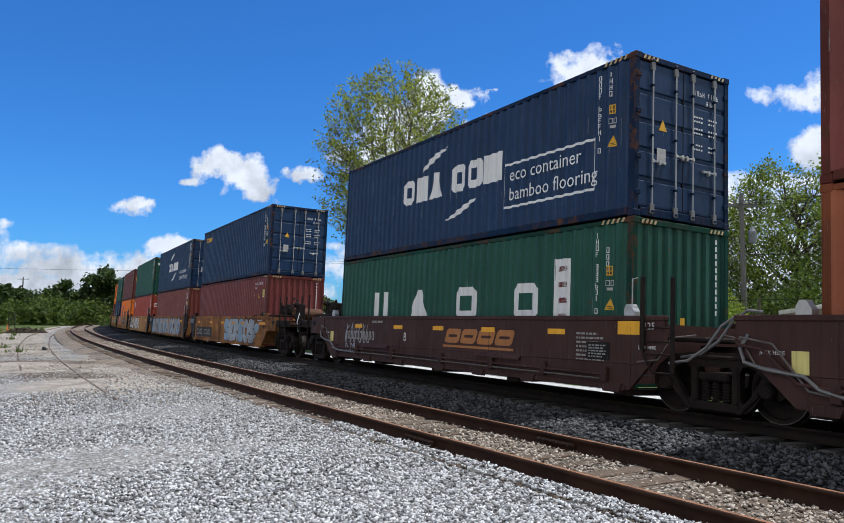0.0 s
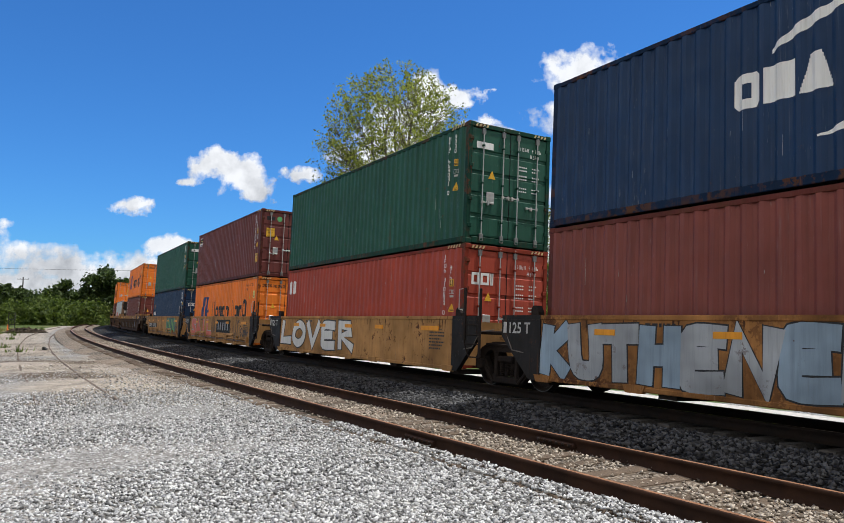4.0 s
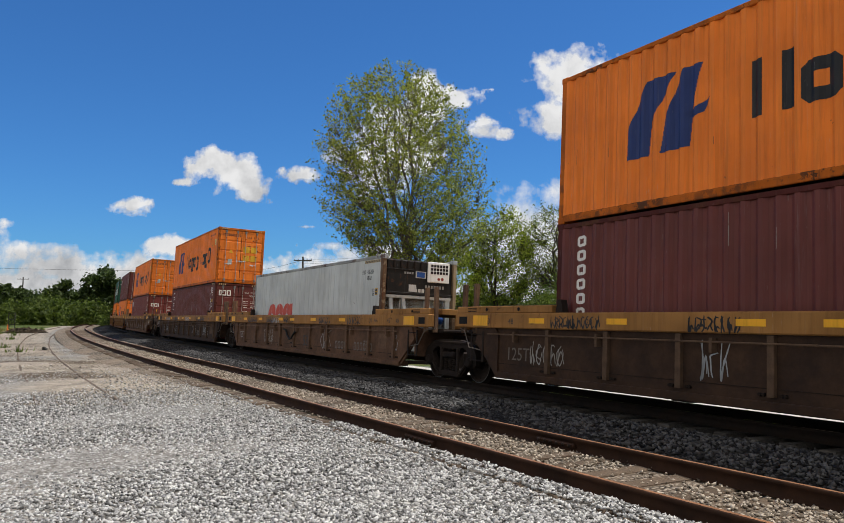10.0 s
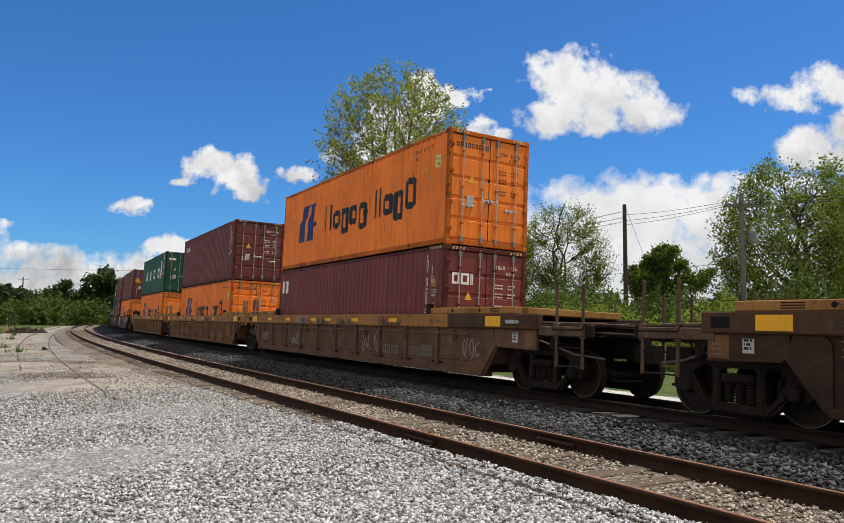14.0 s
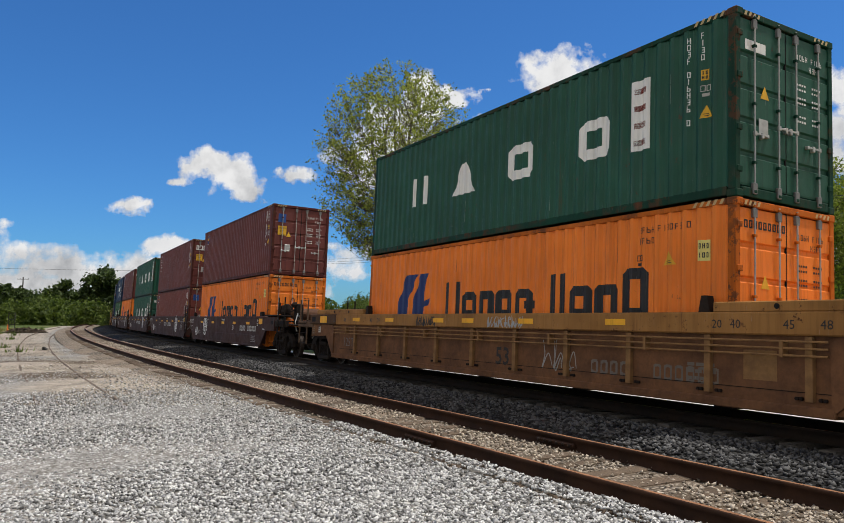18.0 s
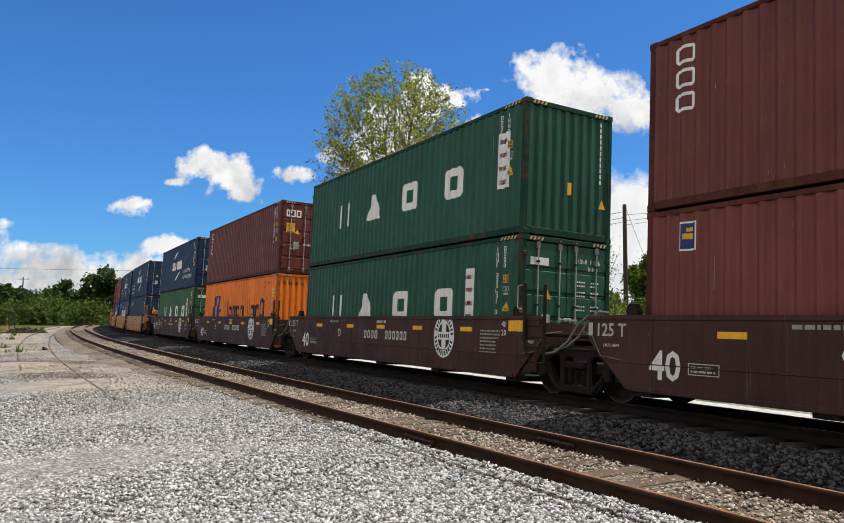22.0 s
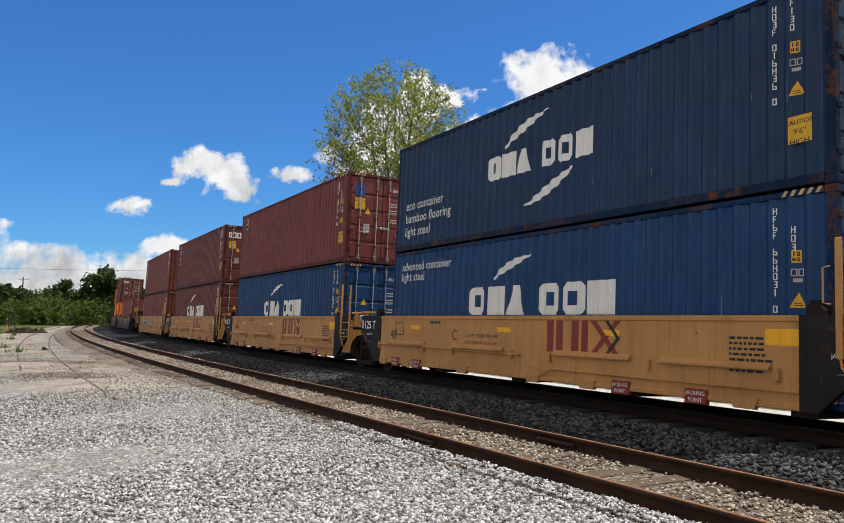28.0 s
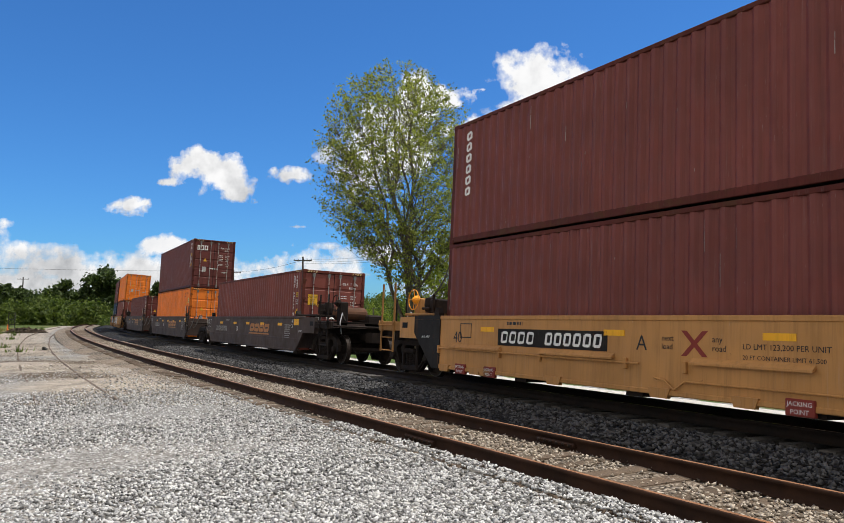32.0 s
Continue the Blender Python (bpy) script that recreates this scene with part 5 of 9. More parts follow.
    part("warning_label", Shape().box(5.60, -1.2135, 1.75, 5.75, -1.204, 1.95), M_YELLOW, c, "small yellow label")
    part("label_print", Shape().box(5.625, -1.2155, 1.865, 5.725, -1.213, 1.93).box(5.625, -1.2155, 1.77, 5.725, -1.213, 1.835), M_BLACKTXT, c, kind="stuff")
    part("warning_triangle", Shape().prism([(5.56, 1.22), (5.82, 1.22), (5.69, 1.48)], -1.2135, -1.204), M_BLACKTXT, c, "black border of a warning triangle")
    part("warning_triangle", Shape().prism([(5.59, 1.237), (5.79, 1.237), (5.69, 1.45)], -1.2155, -1.2136), M_YELLOW, c, "yellow warning triangle")
    frame_bars = Shape()
    for a, b, d, e in glyph_bars(5.38, 1.84, 0.07, 0.10, 0) + glyph_bars(5.46, 1.84, 0.07, 0.10, 0) + glyph_bars(5.40, 1.74, 0.05, 0.075, 3) + glyph_bars(5.465, 1.74, 0.05, 0.075, 0):
        frame_bars.box(a, -1.2085, b, d, -1.204, e)
    part("small_label", frame_bars, M_BLACKTXT, c, "small framed plate", kind="stuff")
    return c


# ---------------------------------------------------------------- well cars
WHEEL_R = 0.45
WHEELSETS = []


def plate(sh, outline, holes, y0, y1):
    """A flat casting with openings, between two planes."""
    polys = [outline] + holes
    edges = [(p, q) for poly in polys for p, q in zip(poly, poly[1:] + poly[:1]) if p[0] != q[0]]
    xs = sorted({round(p[0], 4) for poly in polys for p in poly})
    at = lambda e, x: e[0][1] + (e[1][1] - e[0][1]) * (x - e[0][0]) / (e[1][0] - e[0][0])
    for a, b in zip(xs, xs[1:]):
        m = (a + b) / 2
        cut = sorted((e for e in edges if min(e[0][0], e[1][0]) < m < max(e[0][0], e[1][0])), key=lambda e: at(e, m))
        for lo, hi in zip(cut[::2], cut[1::2]):
            z = [(a, at(lo, a)), (b, at(lo, b)), (b, at(hi, b)), (a, at(hi, a))]
            sh.add([(p, y0, q) for p, q in z] + [(p, y1, q) for p, q in z], [(0, 1, 2, 3), (7, 6, 5, 4), (0, 4, 5, 1), (3, 2, 6, 7), (1, 5, 6, 2), (0, 3, 7, 4)])
    return sh


def side_frame_shape():
    half = [(0.40, 0.955), (0.68, 0.915), (0.90, 0.83), (1.05, 0.73), (1.14, 0.60), (1.135, 0.40), (1.06, 0.34), (1.0, 0.36), (0.99, 0.53), (0.80, 0.53), (0.78, 0.38), (0.66, 0.22), (0.55, 0.13), (0.42, 0.085)]
    outline = half + [(-x, z) for x, z in half[::-1]]
    tri = [(0.43, 0.30), (0.425, 0.66), (0.47, 0.76), (0.56, 0.78), (0.70, 0.72), (0.78, 0.64), (0.74, 0.56), (0.62, 0.38), (0.52, 0.26), (0.46, 0.25)]
    mid = [(0.29, 0.23), (0.30, 0.68), (0.26, 0.74), (-0.26, 0.74), (-0.30, 0.68), (-0.29, 0.23)]
    sh = plate(Shape(), outline, [tri, [(-x, z) for x, z in tri], mid], -0.06, 0.06)
    for k in (-1, 1):
        sh.lathe([(0.085, -0.145), (0.11, -0.12), (0.125, -0.08), (0.125, 0.06)], (k * 0.89, 0, WHEEL_R), "y", 14)
        sh.box(k * 0.36 - 0.055, -0.085, 0.20, k * 0.36 + 0.055, 0.085, 0.76, 0.02)
        sh.tube((k * 0.42, -0.07, 0.10), (k * 0.74, -0.07, 0.40), 0.035, 6)
    sh.tube((-0.72, -0.06, 0.885), (0.72, -0.06, 0.885), 0.035, 6)
    sh.box(-0.44, -0.09, 0.085, 0.44, 0.09, 0.23, 0.03)
    sh.box(-0.27, -0.11, 0.53, 0.27, 0.09, 0.66, 0.03)
    return sh


def spring_shape():
    sh = Shape()
    prof = []
    for i in range(7):
        z = 0.24 + i * 0.045
        prof += [(0.062, z), (0.078, z + 0.012), (0.078, z + 0.026), (0.062, z + 0.036)]
    return sh.lathe(prof, (0, 0, 0), "z", 10)


def wheel_shape():
    sh = Shape().tube((0, -1.05, 0), (0, 1.05, 0), 0.075, 12)
    for k in (-1, 1):
        prof = [(0.12, k * 0.64), (0.13, k * 0.69), (0.34, k * 0.735), (0.38, k * 0.68), (0.475, k * 0.685), (0.475, k * 0.705), (0.452, k * 0.72), (0.448, k * 0.815), (0.385, k * 0.815), (0.36, k * 0.77), (0.15, k * 0.75), (0.14, k * 0.84)]
        sh.lathe(prof, (0, 0, 0), "y", 28)
        sh.box(-0.02, min(k * 0.752, k * 0.79), 0.19, 0.02, max(k * 0.752, k * 0.79), 0.30)
        sh.box(-0.06, min(k * 0.752, k * 0.785), -0.27, 0.06, max(k * 0.752, k * 0.785), -0.22)
    return sh


def tread_shape():
    sh = Shape()
    for k in (-1,):
        y = k * 0.8165
        v = []
        for i in range(32):
            a = 2 * math.pi * i / 32
            v += [(r * math.cos(a), y, r * math.sin(a)) for r in (0.434, 0.447)]
        sh.add(v, [(2 * i, 2 * i + 1, (2 * i + 3) % 64, (2 * i + 2) % 64) for i in range(32)])
    return sh


def truck(car, x, own_s):
    """A three-piece truck as a part of its car; its two wheelsets turn."""
    at = Matrix.Translation((x, 0, 0))
    t = part("truck", lambda: Shape().box(-0.2, -0.95, 0.42, 0.2, 0.95, 0.66, 0.03).lathe([(0.2, 0.66), (0.2, 0.78)], (0, 0, 0), "z", 14)
             .box(-0.62, -0.3, 0.32, -0.52, 0.3, 0.42).box(0.52, -0.3, 0.32, 0.62, 0.3, 0.42), M_TRUCK, car, "grimy three-piece truck", key="bolster", at=at)
    for sy in (-1, 1):
        part("side_frame", side_frame_shape, M_TRUCK, t, "dusty cast side frame", key="frame", at=Matrix.Translation((0, sy * 1.0, 0)))
        for sx in (-0.18, 0.0, 0.18):
            part("spring", spring_shape, M_TRUCK, t, key="spring", at=Matrix.Translation((sx, sy * 1.0, 0)))
    for k in (-1, 1):
        w = part("wheelset", wheel_shape, M_WHEEL, t, "steel wheelset", key="wheel", at=Matrix.Translation((k * 0.89, 0, WHEEL_R)))
        part("tread", tread_shape, M_RIM, w, "bright worn wheel rim", key="tread")
        WHEELSETS.append((w, k * 0.89, own_s + x))


def ladder_shape(n=4, z0=0.42, z1=1.45):
    sh = Shape()
    for x in (-0.22, 0.22):
        sh.box(x - 0.03, -0.012, z0, x + 0.03, 0.012, z1)
    for i in range(n):
        z = z0 + 0.03 + (z1 - z0 - 0.1) * i / (n - 1)
        sh.tube((-0.22, 0, z), (0.22, 0, z), 0.013, 6)
    return sh


def letter_rows(x, z, cols, rows, w, h, dx, dz, y, seed):
    """Small plain bars in place of lettering too small to read."""
    rng = random.Random(seed)
    sh = Shape()
    for r in range(rows):
        xx, end = x, x + cols * dx * rng.uniform(0.7, 1.0)
        while xx < end:
            ww = w * rng.uniform(0.7, 3.0)
            sh.add([(xx, y, z - r * dz), (min(xx + ww, end), y, z - r * dz), (min(xx + ww, end), y, z - r * dz + h), (xx, y, z - r * dz + h)], [(0, 1, 2, 3)])
            xx += ww + w * 0.6
    return sh


def brake_gear(car, x, k, tall, m, pm=None, skin=None):
    """End platform with posts, hand brake, air tank and hoses. k is the end, +1 leading."""
    part("end_deck", Shape().box(min(x, x + k * 2.45), -1.15, 1.16, max(x, x + k * 2.45), 1.15, 1.22, 0.02), m, car, "open end platform")
    part("deck_sill", Shape().box(min(x, x + k * 2.45), -1.40, 1.10, max(x, x + k * 2.45), -1.28, 1.34, 0.02), m, car, "side sill of the end platform")
    part("deck_sill", Shape().box(min(x, x + k * 2.45), 1.28, 1.10, max(x, x + k * 2.45), 1.40, 1.34, 0.02), m, car, "side sill of the end platform")
    for dx, y, h in ((1.55, -1.40, tall), (2.25, -1.40, tall), (1.55, 1.40, tall), (2.25, 1.40, tall)):
        part("end_post", Shape().box(x + k * dx - 0.028, y - 0.02, 0.55, x + k * dx + 0.028, y + 0.02, h, 0.008).box(x + k * dx - 0.06, y - 0.035, 1.08, x + k * dx + 0.06, y + 0.035, 1.36, 0.01), pm or m, car, "upright end post")
    for z in (0.58, 0.92):
        part("step", Shape().tube((x + k * 1.55, -1.40, z), (x + k * 2.25, -1.40, z), 0.016, 6), m, car)
    if skin:
        o = [(x + k * 0.05, 0.93), (x + k * 1.15, 0.93), (x + k * 1.15, 1.46), (x + k * 0.05, 1.46)]
        sk = part("end_side", Shape().prism(o, -1.425, -1.30), skin, car, "side plate over the end truck")
        # black patch on the plate, painted for the shade within the opening
        part("plate_opening", Shape().box(min(x + k * 0.75, x + k * 1.02), -1.4275, 1.18, max(x + k * 0.75, x + k * 1.02), -1.4245, 1.32), M_BLACK, sk, "dark square opening")
        part("end_top", Shape().box(min(x - k * 0.45, x + k * 1.1), -1.34, 1.50, max(x - k * 0.45, x + k * 1.1), -0.3, 1.56, 0.01), m, car, "raised grating")
        part("valve_block", Shape().box(min(x + k * 0.2, x + k * 0.6), -0.9, 1.56, max(x + k * 0.2, x + k * 0.6), -0.5, 1.95, 0.04).lathe([(0.02, -0.2), (0.12, -0.17), (0.14, 0.0), (0.12, 0.17), (0.02, 0.2)], (x + k * 0.75, -0.8, 1.80), "z", 12)
             .tube((x + k * 0.3, -0.95, 1.6), (x + k * 0.3, -0.95, 2.05), 0.04, 7).tube((x + k * 0.5, -0.95, 1.7), (x + k * 0.85, -0.95, 1.7), 0.035, 7), M_TRUCK, car, "grimy brake valves")
    part("grab_rail", Shape().pipe([(x + k * 1.45, -1.43, 1.36), (x + k * 1.5, -1.47, 1.24), (x + k * 2.3, -1.47, 1.24), (x + k * 2.35, -1.43, 1.36)], 0.014), m, car)
    part("walkway", Shape().box(min(x + k * 0.2, x + k * 2.4), -0.75, 1.30, max(x + k * 0.2, x + k * 2.4), 0.75, 1.34).box(min(x + k * 0.5, x + k * 1.6), 0.2, 1.34, max(x + k * 0.5, x + k * 1.6), 0.9, 1.44, 0.02), M_TRUCK, car, "grated walkway across the end")


def coupler(car, x, k):
    """Draft sill, knuckle coupler and air hose beyond the last truck."""
    x -= k * 0.85
    part("draft_sill", Shape().box(min(x - k * 1.2, x + k * 1.2), -0.32, 0.66, max(x - k * 1.2, x + k * 1.2), 0.32, 1.06, 0.02), M_TRUCK, car, "grimy draft sill")
    part("coupler", Shape().box(min(x + k * 1.2, x + k * 2.25), -0.12, 0.74, max(x + k * 1.2, x + k * 2.25), 0.12, 0.98, 0.03)
         .prism([(x + k * 2.2, -0.20), (x + k * 2.72, -0.22), (x + k * 2.74, -0.05), (x + k * 2.48, 0.02), (x + k * 2.5, 0.22), (x + k * 2.2, 0.2)], 0.7, 1.02, "z"), M_TRUCK, car, "knuckle coupler")
    part("end_beam", Shape().box(min(x + k * 1.12, x + k * 1.24), -1.3, 0.86, max(x + k * 1.12, x + k * 1.24), 1.3, 1.14, 0.02), M_TRUCK, car)
    part("air_hose", Shape().pipe([(x + k * 1.3, -0.42, 0.9), (x + k * 1.6, -0.46, 0.55), (x + k * 2.0, -0.42, 0.34), (x + k * 2.5, -0.3, 0.38)], 0.026, 7), M_HOSE, car, "black air hose")
    part("cut_lever", Shape().pipe([(x + k * 1.28, -1.3, 1.0), (x + k * 1.5, -0.9, 0.95), (x + k * 1.8, -0.2, 1.02)], 0.015), M_TRUCK, car)


def hand_brake(car, x, k, m):
    part("air_tank", Shape().lathe([(0.02, -0.62), (0.17, -0.58), (0.23, -0.5), (0.23, 0.5), (0.17, 0.58), (0.02, 0.62)], (x + k * 0.1, -0.1, 1.62), "y", 16), M_RUSTY, car, "rounded air tank", smooth=False)
    part("brake_stand", Shape().box(x + k * 0.62 - 0.14, -0.75, 1.22, x + k * 0.62 + 0.14, -0.45, 2.0, 0.03), m, car)
    w = Shape()
    cx, cy, cz, r = x + k * 0.62, -0.78, 1.95, 0.27
    pts = [(cx + r * math.cos(a * math.pi / 8), cy - 0.08, cz + r * math.sin(a * math.pi / 8)) for a in range(17)]
    w.pipe(pts, 0.014, 5)
    for a in range(4):
        w.pipe([(cx, cy - 0.05, cz), pts[a * 4]], 0.01, 5)
    w.lathe([(0.03, -0.12), (0.10, -0.04), (0.13, 0.06)], (cx, cy, cz), "y", 12)
    part("brake_wheel", w, M_OLDREFLECT if m is M_YGEAR else M_TRUCK, car, "round hand-brake wheel")
    part("brake_valve", Shape().box(x + k * 0.85, 0.1, 1.22, x + k * 1.1, 0.7, 1.6, 0.05).tube((x + k * 0.3, 0.5, 1.35), (x + k * 1.1, 0.6, 1.35), 0.03), m, car)
    part("brake_hose", Shape().pipe([(x + k * 0.7, -0.5, 1.35), (x + k * 0.95, -0.75, 1.62), (x + k * 1.15, -0.9, 1.3), (x + k * 1.2, -0.85, 0.95)], 0.02), M_GALV, car, "pale looping air line")


def joint_gear(car, x, k, m, hoses=False, frames=False):
    """Air lines and a low platform over a shared truck."""
    part("end_deck", Shape().box(min(x, x + k * 0.85), -1.1, 1.10, max(x, x + k * 0.85), 1.1, 1.18, 0.02).box(min(x + k * 0.2, x + k * 1.1), -0.4, 0.8, max(x + k * 0.2, x + k * 1.1), 0.4, 1.05), m, car, "narrow platform over the shared truck")
    if m is not M_TRUCK or frames:
        fm = M_CAR["yellow"]
        part("end_frame", Shape().box(min(x + k * 0.35, x + k * 1.05), -1.30, 1.56, max(x + k * 0.35, x + k * 1.05), -1.12, 1.62, 0.015).box(min(x + k * 0.55, x + k * 0.75), -1.26, 1.18, max(x + k * 0.55, x + k * 0.75), -1.20, 1.56, 0.01), fm, car, "small yellow end platform")
        part("end_frame", Shape().pipe([(x + k * 0.30, -1.2, 1.20), (x + k * 0.34, -1.2, 1.46), (x + k * 0.62, -1.2, 1.46), (x + k * 0.66, -1.2, 1.20)], 0.035, 6), fm, car, "bent yellow bracket")
        part("air_hose", Shape().pipe([(x + k * 0.2, -0.9, 1.3), (x + k * 0.6, -1.0, 1.42), (x + k * 0.9, -0.9, 1.2), (x + k * 1.05, -0.8, 1.05)], 0.022), M_RUSTY, car, "rusty air hose")
    part("brake_line", Shape().pipe([(x - k * 0.2, -1.42, 0.75), (x + k * 0.25, -1.45, 0.8), (x + k * 0.5, -1.42, 1.15), (x + k * 0.85, -1.3, 1.2)], 0.013), M_PIPE, car, "pale air line")
    if hoses and k > 0:
        for dy, dz in ((-1.22, 0.0), (-0.95, 0.10)):
            part("air_hose", Shape().pipe([(x + 1.72, dy, 1.46 + dz), (x + 1.50, dy - 0.03, 1.49 + dz), (x + 1.28, dy - 0.06, 1.34 + dz), (x + 1.05, dy - 0.10, 1.02 + dz), (x + 0.75, dy - 0.13, 0.82 + dz), (x + 0.40, dy - 0.14, 0.76 + dz)], 0.024, 7), M_HOSEGREY, car, "grey looping air hose")


def cover_plate(car, x, m):
    part("container_guide", Shape().prism([(x - 0.10, 1.49), (x + 0.12, 1.49), (x + 0.12, 1.56), (x + 0.04, 1.68), (x - 0.05, 1.68), (x - 0.10, 1.60)], -1.42, -1.28), m, car, "sloped container guide")


def side_pipes(car, m, unit):
    """Air pipes, ledges, brackets and lugs along the foot of an older car's side."""
    if unit in (2, 3, 4):
        for x in (-5.9, -3.6, 0.3, 1.9, 5.85):
            part("lug", lambda: Shape().prism([(-0.24, 0.37), (0.24, 0.37), (0.18, 0.24), (-0.18, 0.24)], -1.45, -1.36), m, car, key="lugv", at=Matrix.Translation((x, 0, 0)))
    else:
        side_fittings(car, m)
    rng = random.Random(unit)
    # rust runs below the top edge
    for i in range(26):
        x, ln, w = rng.uniform(-6.8, 6.6), rng.uniform(0.08, 0.42), rng.uniform(0.012, 0.05)
        part("rust_run", Shape().add([(x, -1.4115, 1.405), (x + w, -1.4115, 1.405), (x + w * 0.75, -1.4115, 1.405 - ln * 0.6), (x + w * 0.5, -1.4115, 1.405 - ln), (x + w * 0.2, -1.4115, 1.405 - ln * 0.5)], [(0, 1, 2, 3, 4)]), M_RUSTSTAIN, car)


def side_fittings(car, m):
    part("air_line", lambda: Shape().pipe([(-7.15, -1.45, 1.08), (-6.75, -1.46, 1.02), (-6.25, -1.46, 0.60), (-5.6, -1.46, 0.55), (5.7, -1.46, 0.50)], 0.024, 7), m, car, "air pipe along the side", key="pipe_a")
    part("air_line", lambda: Shape().pipe([(-7.1, -1.45, 1.18), (-6.6, -1.46, 1.10), (-6.1, -1.46, 0.52), (-5.6, -1.47, 0.46), (5.6, -1.47, 0.43)], 0.016, 6), M_PIPE, car, "thin air pipe along the side", key="pipe_b")
    for x in (-5.75, -4.25, -2.05, 0.4, 2.4, 4.1, 5.7):
        part("bracket", lambda: Shape().box(-0.07, -1.49, 0.39, 0.07, -1.408, 0.63, 0.012), m, car, key="bracket40", at=Matrix.Translation((x, 0, 0)))
    for x0, x1 in ((-3.95, -2.35), (1.75, 3.4)):
        part("side_ledge", lambda: Shape().prism([(-1.41, 0.68), (-1.49, 0.62), (-1.49, 0.65), (-1.41, 0.73)], -0.8, 0.8, "x"), m, car, "narrow angled ledge", key="ledge40", at=Matrix.Translation(((x0 + x1) / 2, 0, 0)))
    for x in (-5.9, -3.6, -1.7, 0.3, 1.9, 3.6, 5.85):
        part("lug", lambda: Shape().prism([(-0.24, 0.37), (0.24, 0.37), (0.18, 0.23), (-0.18, 0.23)], -1.455, -1.36), m, car, key="lugw", at=Matrix.Translation((x, 0, 0)))
    part("hatch_outline", lambda: Shape().box(6.30, -1.4135, 0.54, 6.75, -1.409, 0.552).box(6.30, -1.4135, 0.94, 6.75, -1.409, 0.952).box(6.30, -1.4135, 0.552, 6.312, -1.409, 0.94).box(6.738, -1.4135, 0.552, 6.75, -1.409, 0.94), M_BLACKTXT, car, key="hatch")


